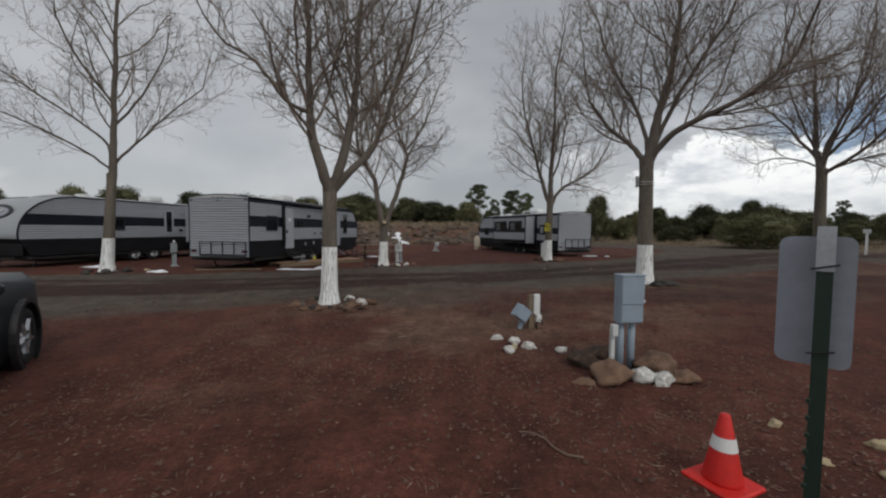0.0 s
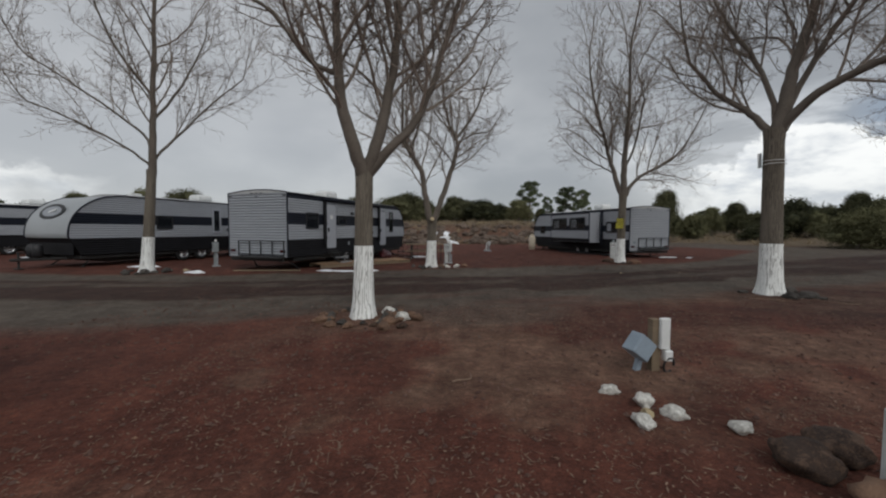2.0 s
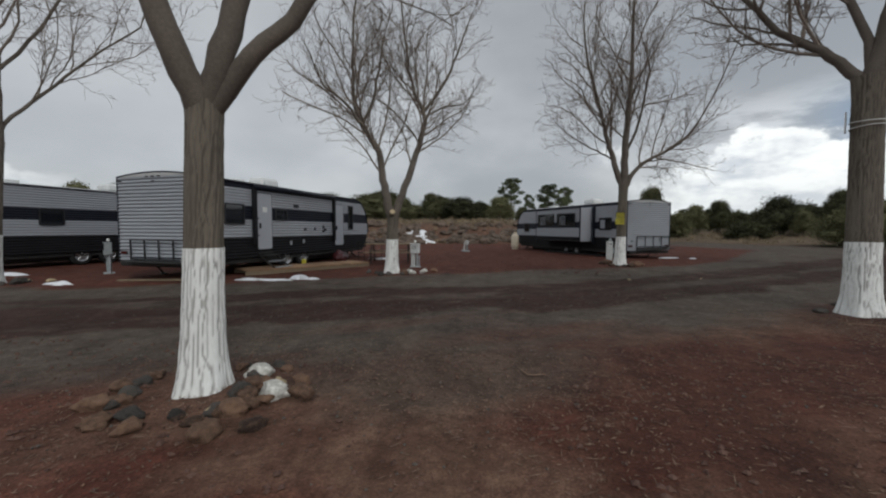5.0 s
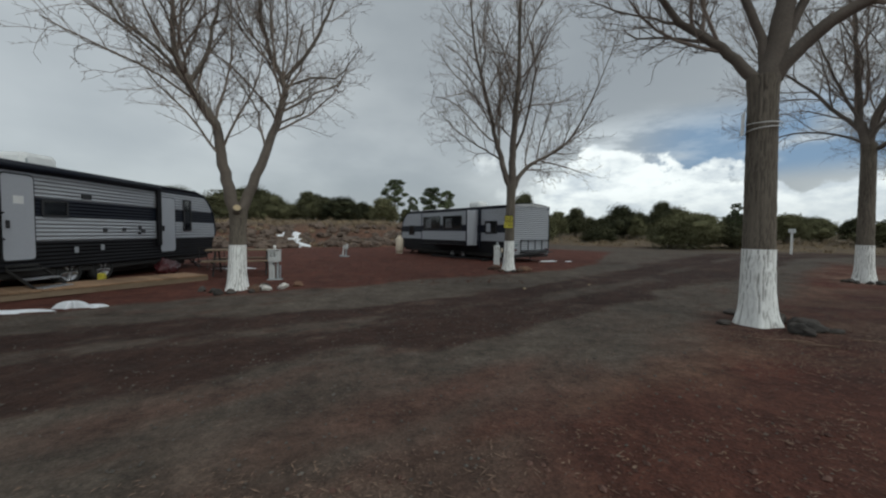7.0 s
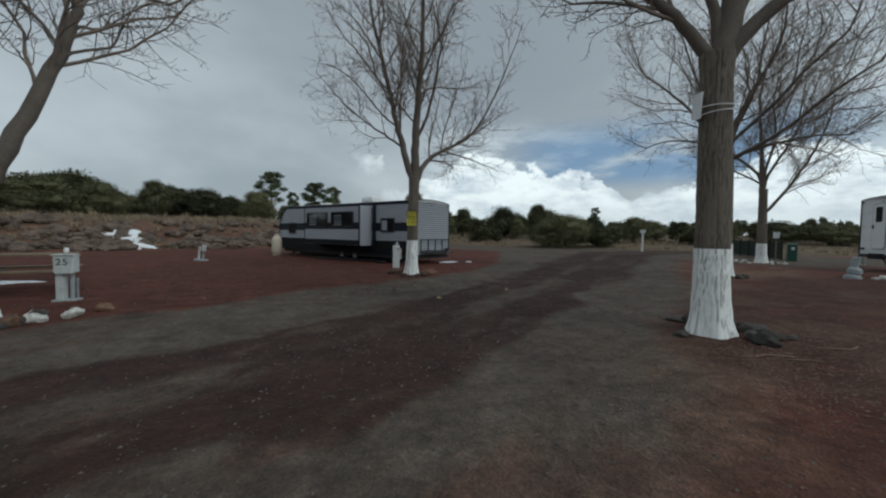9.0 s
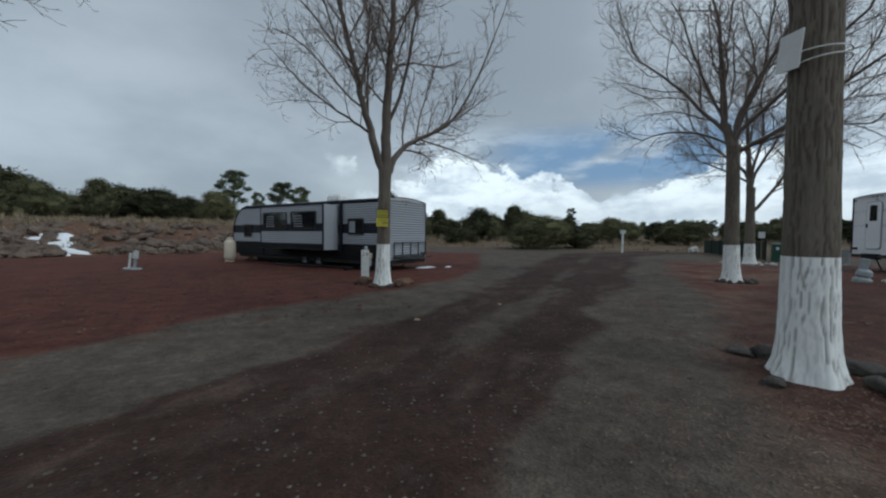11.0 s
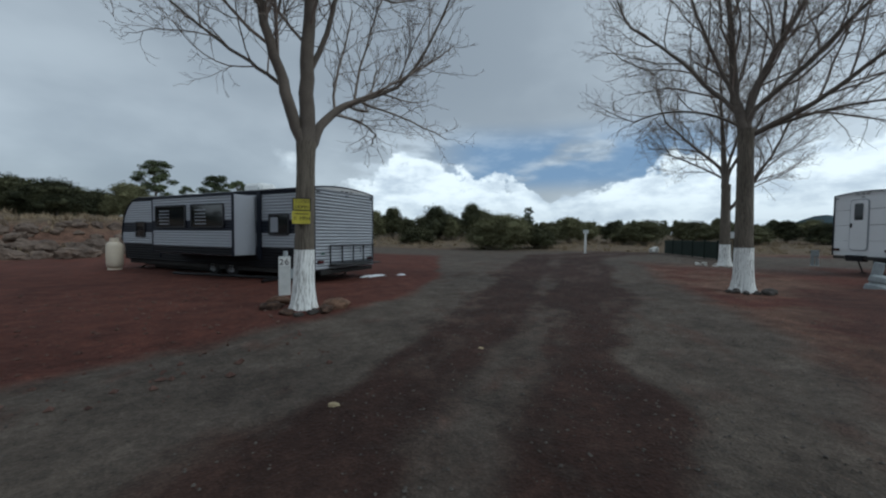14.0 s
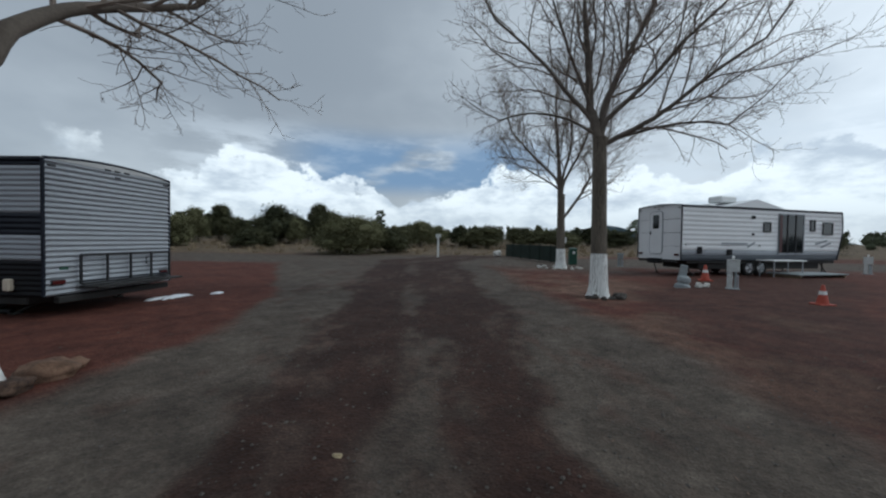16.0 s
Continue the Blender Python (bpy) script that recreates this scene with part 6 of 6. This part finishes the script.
part("post", box((0.05, 0.05, 1.5), (0, 0, 0.75), 0.004), M["wood"], bg_)
part("plate", box((0.28, 0.03, 0.34), (0, -0.04, 1.5), 0.004), M["white"], bg_)
hookup(28.8, 17.4, -80, 0.8, "grey hookup pedestal beyond the white trailer", grey=True, lamp=False)
hookup(31.3, 6.2, -90, 0.9, "white hookup pedestal beside the white trailer nose")


# ---- evergreen trees, scrub and the rocky bank ----
def foliage(rnd, blobs, count, size, flat=1.0, up=0.3):
    """Small leaf sprays spread over and inside rounded masses."""
    vs, fs = [], []
    total = sum(b[3] * b[3] for b in blobs)
    for bx_, by_, bz_, br in blobs:
        n = int(count * br * br / total)
        for _ in range(n):
            d = Vector((rnd.gauss(0, 1), rnd.gauss(0, 1), rnd.gauss(0, 1))).normalized()
            r = br * (0.5 + 0.72 * rnd.random() ** 0.8)
            lum = 1 + 0.4 * noise.noise(d * 2.3 + Vector((bx_, by_, bz_)))
            c = Vector((bx_, by_, bz_)) + Vector((d.x, d.y, d.z * flat)) * r * lum
            if c.z < 0.05:
                c.z = 0.05 + rnd.random() * 0.2
            s = size * rnd.uniform(0.6, 1.5)
            e1 = (d + Vector((rnd.gauss(0, 0.8), rnd.gauss(0, 0.8), rnd.gauss(0, 0.8) + up))).normalized()
            e2 = e1.orthogonal().normalized()
            e2.rotate(Matrix.Rotation(rnd.uniform(0, 6.28), 3, e1))
            k = len(vs)
            vs += [c - e1 * s * 0.4, c + e2 * s * 0.34, c + e1 * s, c - e2 * s * 0.34]
            fs += [(k, k + 1, k + 2), (k, k + 2, k + 3)]
    return vs, fs


def core(blobs, shrink, vs, fs):
    for bx_, by_, bz_, br in blobs:
        bm = bmesh.new()
        bmesh.ops.create_icosphere(bm, subdivisions=2, radius=br * shrink)
        k = len(vs)
        bm.verts.ensure_lookup_table()
        for v in bm.verts:
            q = v.co * (1 + 0.35 * noise.noise(v.co * 2 + Vector((bx_, by_, bz_))))
            vs.append(Vector((bx_, by_, max(0.03, bz_ + q.z))) + Vector((q.x, q.y, 0)))
        for f in bm.faces:
            fs.append(tuple(k + v.index for v in f.verts))
        bm.free()


def juniper(seed, wide, tall):
    rnd = random.Random(seed)
    t = thing("juniper_tree", pose(0, 0, -50), "dense dark green juniper tree with ragged crown", "tree", "evergreen trees round the camp")
    blobs = [(0, 0, tall * 0.42, wide * 0.33)]
    for _ in range(22):
        a, k = rnd.uniform(0, 6.28), rnd.random()
        rr = wide * 0.36 * (1 - 0.72 * k) * rnd.uniform(0.6, 1.15)
        blobs.append((rr * math.cos(a), rr * math.sin(a), tall * (0.18 + 0.66 * k), wide * rnd.uniform(0.09, 0.18)))
    blobs.append((rnd.uniform(-0.3, 0.3), rnd.uniform(-0.3, 0.3), tall * 0.86, wide * 0.11))
    vs, fs = foliage(rnd, blobs, 15000, 0.082)
    core(blobs, 0.66, vs, fs)
    obj_from("crown", vs, fs, M["juniper"], t)
    bv, bf = [], []
    for i in range(3):
        a = i * 2.1 + seed
        tube(bv, bf, [Vector((0.1 * math.cos(a), 0.1 * math.sin(a), -0.1)), Vector((0.2 * math.cos(a), 0.2 * math.sin(a), tall * 0.2)), Vector((0.45 * math.cos(a), 0.45 * math.sin(a), tall * 0.5))], [0.12, 0.09, 0.04], 6)
    obj_from("trunk", bv, bf, M["bark"], t)
    return t


def pine(seed, tall):
    rnd = random.Random(seed)
    t = thing("pine_tree", pose(0, 0, -50), "tall open pine tree with clumped needles", "tree", "evergreen trees round the camp")
    bv, bf = [], []
    tube(bv, bf, [Vector((0, 0, -0.2)), Vector((0.1, 0, tall * 0.5)), Vector((0, 0.1, tall * 0.97))], [tall * 0.022, tall * 0.015, 0.02], 8)
    blobs = []
    for i in range(22):
        k = 0.42 + 0.55 * i / 21
        a = i * 2.4 + rnd.uniform(-0.5, 0.5)
        reach = tall * 0.2 * math.sqrt(max(0.05, 1 - ((k - 0.55) / 0.5) ** 2)) * rnd.uniform(0.5, 1.15)
        end = Vector((reach * math.cos(a), reach * math.sin(a), tall * k + reach * 0.25))
        tube(bv, bf, [Vector((0, 0, tall * k - 0.3)), end * 0.6 + Vector((0, 0, tall * k * 0.4 - 0.15)), end], [0.06, 0.045, 0.02], 4)
        blobs.append((end.x, end.y, end.z, tall * rnd.uniform(0.045, 0.085)))
        if rnd.random() < 0.5:
            blobs.append((end.x * 0.55, end.y * 0.55, end.z + 0.2, tall * rnd.uniform(0.04, 0.07)))
    blobs.append((0, 0, tall, tall * 0.04))
    vs, fs = foliage(rnd, blobs, 7500, 0.13, 0.6)
    core(blobs, 0.5, vs, fs)
    obj_from("crown", vs, fs, M["pine"], t)
    obj_from("trunk", bv, bf, M["bark"], t)
    return t


JUN = [juniper(300 + i, w, h) for i, (w, h) in enumerate(((5.0, 3.6), (4.0, 4.2), (3.4, 2.6), (4.4, 3.2)))]
PIN = [pine(400, 8.5), pine(401, 7.5)]
BASEH = {0: 3.6, 1: 4.2, 2: 2.6, 3: 3.2, 4: 8.5, 5: 7.5}
used = set()
rt = random.Random(9)


def plant(i, x, y, h, stretch=1.0):
    src = (JUN + PIN)[i]
    s = h * (0.95 if i < 4 else 1.0) / BASEH[i]
    m = pose(x, y, ground_z(x, y) - 0.05, 0, 0, rt.uniform(0, 360)) @ Matrix.Diagonal((s * stretch, s * stretch, s, 1))
    if i in used:
        copy_thing(src, m)
    else:
        used.add(i)
        src.matrix_basis = m


def plant_at(i, ex, ey, az_deg, dist, h, stretch=1.0):
    plant(i, ex + dist * math.sin(radians(az_deg)), ey + dist * math.cos(radians(az_deg)), h, stretch)


# evergreens seen past the road, by bearing and distance from two spots on the walk
for i, a_, d_, h, s in ((0, -15.6, 50.3, 3.6, 1.15), (1, -10.7, 52.3, 4.5, 0.96), (3, -5.6, 54.3, 3.5, 1.6), (1, 0.6, 47.4, 3.7, 1.5), (4, 2.6, 58.4, 7.0, 1.2), (5, 5.6, 66.4, 5.7, 0.8), (4, 8.4, 62.4, 9.5, 0.95), (5, 10.9, 60.4, 10.0, 1.1),
                         (0, -13.3, 56.3, 2.8, 1.6), (3, -8.4, 60.3, 3.4, 1.5), (2, -2.7, 62.3, 3.5, 1.38), (1, 14.8, 62, 4.4, 1.1), (0, 18.0, 66, 4.6, 1.0), (3, 20.5, 64, 4.2, 1.2)):
    plant_at(i, 1.2, 11.8, a_, d_, h, s)
for i, a_, d_, h, s in ((1, 27.5, 56.0, 4.7, 1.02), (1, 30.4, 58.0, 5.3, 1.04), (2, 34.1, 44.0, 1.6, 1.6), (0, 37.4, 52.0, 5.4, 0.95), (1, 42.7, 54.0, 5.7, 0.92), (0, 48.2, 34.0, 3.7, 1.3), (3, 45.4, 33.5, 2.8, 1.04), (5, 51.3, 58.0, 6.2, 0.9), (3, 52.8, 36.0, 2.2, 1.03),
                         (1, 57.5, 46.0, 3.4, 1.5), (0, 60.1, 52.0, 2.9, 1.13), (1, 63.5, 48.0, 2.8, 1.5), (3, 67.1, 46.0, 2.6, 1.4), (5, 69.5, 62.0, 3.6, 1.0)):
    plant_at(i, 4.2, 15.7, a_, d_, h, s)
for i, a_, d_, h, s in ((1, 71.6, 52.0, 2.8, 1.35), (0, 74.4, 56.0, 2.5, 1.5), (3, 78.0, 54.0, 2.3, 1.6), (1, 81.9, 60.0, 2.9, 1.6), (0, 85.5, 58.0, 2.7, 1.5), (4, 26.0, 60.0, 4.6, 0.9), (5, 29.1, 68.0, 5.0, 0.9), (1, 39.6, 50.0, 3.3, 1.05), (3, 55.0, 44.0, 2.5, 0.89),
                         (2, 25.4, 48.0, 2.8, 0.76), (1, 91, 60, 3.2, 1.4), (3, 99, 58, 2.6, 1.6), (0, 106, 64, 3.0, 1.6), (1, 114, 66, 3.0, 1.6), (4, 88, 66, 5.0, 1.0)):
    plant_at(i, 4.2, 15.7, a_, d_, h, s)
for i, a_, d_, h, s in ((1, -46.7, 50.0, 5.0, 0.86), (0, -42.6, 50.0, 4.4, 0.92), (1, -35.8, 52.0, 4.0, 1.5), (0, -22.0, 56.0, 3.8, 1.06), (1, -27.5, 60.0, 3.8, 1.6), (3, -16.9, 60.0, 3.6, 1.23), (1, -52.5, 60.0, 3.6, 1.19), (3, -30.9, 62.0, 3.7, 1.31), (1, 20.0, 58.0, 7.0, 0.8), (0, -64, 60, 4.0, 1.3)):
    plant_at(i, 0.4, 1.5, a_, d_, h, s)

# a second row behind, filling between the crowns
for i in range(32):
    a_ = -24 + 3.5 * i + rt.uniform(-0.8, 0.8)
    plant_at(rt.choice((0, 1, 3, 1, 2)), 3.0, 13.0, a_, rt.uniform(64, 78), rt.uniform(2.6, 4.4) * (1.0 if a_ < 50 else 0.8), rt.uniform(0.9, 1.3))

# woods closing the distance all round: one mass of small sprays
vs, fs = [], []
rw = random.Random(21)
for ring_d, tall, count in ((88, 3.0, 120), (125, 4.4, 200), (190, 6.5, 190)):
    for i in range(count):
        a_ = 2 * math.pi * i / count + rw.uniform(-0.02, 0.02)
        d_ = ring_d * rw.uniform(0.92, 1.12)
        x_, y_ = 3 + d_ * math.sin(a_), 12 + d_ * math.cos(a_)
        h = tall * rw.uniform(0.6, 1.15)
        z_ = ground_z(x_, y_)
        blobs = [(x_ + rw.gauss(0, 0.5), y_ + rw.gauss(0, 0.5), z_ + h * k, h * rw.uniform(0.3, 0.55) * (1.15 - k)) for k in (0.25, 0.5, 0.75)]
        v2, f2 = foliage(rw, blobs, 170, 0.05 * h + 0.18)
        core(blobs, 0.85, v2, f2)
        k0 = len(vs)
        vs += v2
        fs += [tuple(q + k0 for q in f) for f in f2]
tagged(obj_from("far_woods", vs, fs, M["woods"]), "dark evergreen woods closing the distance all round", "woods", kind="stuff")

# distant hill
vs, fs = [], []
n = 40
for i in range(n + 1):
    k = i / n
    a_ = radians(74 + 36 * k)
    h = 22 + 26 * math.exp(-((k - 0.26) / 0.06) ** 2) + 14 * math.exp(-((k - 0.34) / 0.05) ** 2) + 12 * math.exp(-((k - 0.75) / 0.15) ** 2) + 3 * float(fbm(np.array(k * 30.0), np.array(3.0), 8))
    h *= min(1, k * 6, (1 - k) * 6)
    for d_, hh in ((1000, -5), (1060, h * 0.6), (1120, h)):
        vs.append((4 + d_ * math.sin(a_), 15 + d_ * math.cos(a_), hh))
for i in range(n):
    for j in range(2):
        q = i * 3 + j
        fs.append((q, q + 3, q + 4, q + 1))
tagged(obj_from("distant_hill", vs, fs, M["mountain"], None, "", True), "blue grey distant hill on the horizon", "hill", kind="structure")

# rocks and scrub on the bank
vs, fs = [], []
rb = random.Random(31)
protos = [[tuple(v.co) for v in m_.vertices] for m_ in ROCKS["lava"]]
pfaces = [[tuple(p.vertices) for p in m_.polygons] for m_ in ROCKS["lava"]]
for _ in range(800):
    x_ = rb.uniform(-34, 7)
    s_ = rb.uniform(0.2, 6.5)
    y_ = (s_ + 0.22 * (x_ + 6)) / 0.97 + 39.0
    dens = float(fbm(np.array([x_ * 0.18]), np.array([y_ * 0.3]), 71)[0])
    if dens < 0.42:
        continue
    sz = rb.choice((0.14, 0.18, 0.22, 0.28, 0.36, 0.5)) * rb.uniform(0.8, 1.3)
    m_ = pose(x_, y_, ground_z(x_, y_) + sz * 0.2, rb.uniform(-20, 20), rb.uniform(-20, 20), rb.uniform(0, 360)) @ Matrix.Diagonal((sz * 1.2, sz, sz, 1))
    i = rb.randrange(4)
    k0 = len(vs)
    vs += [m_ @ Vector(v) for v in protos[i]]
    fs += [tuple(q + k0 for q in f) for f in pfaces[i]]
tagged(obj_from("bank_rocks", vs, fs, M["bankrock"]), "tumbled brown rocks covering the bank", "rocks", kind="stuff")
vs, fs = [], []
for _ in range(900):
    if rb.random() < 0.6:
        x_, s_ = rb.uniform(-40, 8), rb.uniform(1.0, 16)
        y_ = (s_ + 0.22 * (x_ + 6)) / 0.97 + 39.0
    else:
        d_, q_ = rb.uniform(1.5, 24), rb.uniform(-30, 26)
        x_, y_ = 24 + 0.82 * (d_ + 5) - 0.57 * q_, 34 + 0.57 * (d_ + 5) + 0.82 * q_
        if x_ < 10:
            continue
    z_ = ground_z(x_, y_)
    h = rb.uniform(0.2, 0.6)
    for _b in range(22):
        a_ = rb.uniform(0, 6.28)
        b0 = Vector((x_ + rb.gauss(0, 0.15), y_ + rb.gauss(0, 0.15), z_ - 0.02))
        tipv = b0 + Vector((math.cos(a_) * h * rb.uniform(0.2, 0.7), math.sin(a_) * h * rb.uniform(0.2, 0.7), h * rb.uniform(0.5, 1.1)))
        w_ = Vector((-math.sin(a_), math.cos(a_), 0)) * 0.03
        k0 = len(vs)
        vs += [b0 - w_, b0 + w_, tipv]
        fs.append((k0, k0 + 1, k0 + 2))
tagged(obj_from("dry_grass", vs, fs, M["dry"]), "tufts of dry yellow grass and scrub", "grass", kind="stuff")


# ---- loose stones, twigs and leaf litter on the ground ----
def scatter_stones(name, n, zone, mat, smin, smax, label, seed):
    rr = random.Random(seed)
    vs, fs = [], []
    oct_f = ((0, 2, 4), (2, 1, 4), (1, 3, 4), (3, 0, 4), (2, 0, 5), (1, 2, 5), (3, 1, 5), (0, 3, 5))
    xs, ys = [], []
    while len(xs) < n:
        x_, y_ = zone(rr)
        xs.append(x_)
        ys.append(y_)
    zs = height(np.array(xs), np.array(ys))
    for x_, y_, z_ in zip(xs, ys, zs):
        s_ = smin + (smax - smin) * rr.random() ** 3
        a_ = rr.uniform(0, 3.14)
        c_, s2 = math.cos(a_), math.sin(a_)
        k0 = len(vs)
        for px_, py_, pz_ in ((1, 0, 0), (-1, 0, 0), (0, 0.8, 0), (0, -0.8, 0), (0, 0, 0.6), (0, 0, -0.6)):
            j = rr.uniform(0.7, 1.3) * s_
            vs.append((x_ + (px_ * c_ - py_ * s2) * j, y_ + (px_ * s2 + py_ * c_) * j, z_ + pz_ * j + s_ * 0.2))
        fs += [tuple(k0 + q for q in f) for f in oct_f]
    return tagged(obj_from(name, vs, fs, mat), label, "stones", kind="stuff")


def verge(rr):
    return rr.uniform(-6.5, 6.5), 2.2 + 8.2 * rr.random() ** 0.8


def lane(rr):
    k = rr.random()
    return -3 + 15 * k + rr.gauss(0, 2.2), 10.2 + 9.5 * k + rr.gauss(0, 1.8)


def redlot(rr):
    return rr.uniform(-3, 4.5), rr.uniform(18, 26)


scatter_stones("cinder_stones", 9000, verge, M["cinder"], 0.006, 0.032, "small red cinder stones on bare earth", 1)
scatter_stones("gravel_stones", 9000, lane, M["pebble"], 0.006, 0.02, "small grey gravel stones on the road", 2)
scatter_stones("pale_pebbles", 420, verge, M["boulder"], 0.006, 0.02, "few pale pebbles on red cinder", 3)
scatter_stones("lot_pebbles", 1500, redlot, M["cinder"], 0.01, 0.05, "small red stones on the lot", 4)
vs, fs = [], []
rl = random.Random(55)
pts = []
while len(pts) < 17000:
    x_, y_ = (rl.uniform(-3.4, 4.2), rl.uniform(2.4, 10.6)) if rl.random() < 0.7 else (6 + rl.gauss(0, 1.4), 12.3 + rl.gauss(0, 1.0))
    if float(vnoise(np.array(x_ * 0.9), np.array(y_ * 0.9), 91)) + rl.uniform(-0.3, 0.3) > 0.45:
        pts.append((x_, y_))
zs = height(np.array([p[0] for p in pts]), np.array([p[1] for p in pts]))
for (x_, y_), z_ in zip(pts, zs):
    a_, ln = rl.uniform(0, 6.28), rl.choice((0.008, 0.012, 0.016, 0.02, 0.025, 0.045)) * rl.uniform(0.7, 1.4)
    w_ = rl.uniform(0.0015, 0.004) if ln > 0.03 else rl.uniform(0.0025, 0.006)
    d_ = Vector((math.cos(a_), math.sin(a_), rl.gauss(0, 0.15)))
    e_ = Vector((-math.sin(a_), math.cos(a_), rl.gauss(0, 0.3))) * w_
    c_ = Vector((x_, y_, z_ + 0.012))
    k0 = len(vs)
    vs += [c_ - d_ * ln, c_ + e_, c_ + d_ * ln, c_ - e_]
    fs.append((k0, k0 + 1, k0 + 2, k0 + 3))
tagged(obj_from("leaf_litter", vs, fs, M["litter"]), "dry brown leaf bits and twigs scattered on cinder", "litter", kind="stuff")
for i, (x_, y_, a_, ln) in enumerate(((1.1, 4.2, 140, 0.5), (-0.3, 6.9, 60, 0.3), (0.55, 9.8, -30, 0.28), (5.4, 12.2, 150, 0.7), (5.6, 12.0, 120, 0.5), (6.6, 11.9, 160, 0.6), (9.6, 13.6, 130, 0.5), (9.9, 13.3, 20, 0.4))):
    vs, fs = [], []
    d_ = Vector((math.cos(radians(a_)), math.sin(radians(a_)), 0))
    e_ = Vector((-d_.y, d_.x, 0))
    pts_ = [Vector((x_, y_, 0)) + d_ * ln * (k / 5 - 0.5) + e_ * 0.05 * math.sin(k * 1.3 + i) for k in range(6)]
    for p_ in pts_:
        p_.z = ground_z(p_.x, p_.y) + 0.014
    tube(vs, fs, pts_, [0.009, 0.009, 0.008, 0.007, 0.006, 0.003], 5)
    tagged(obj_from("fallen_twig", vs, fs, M["litter"]), "pale fallen twig lying on the ground", "twig", "fallen twigs")
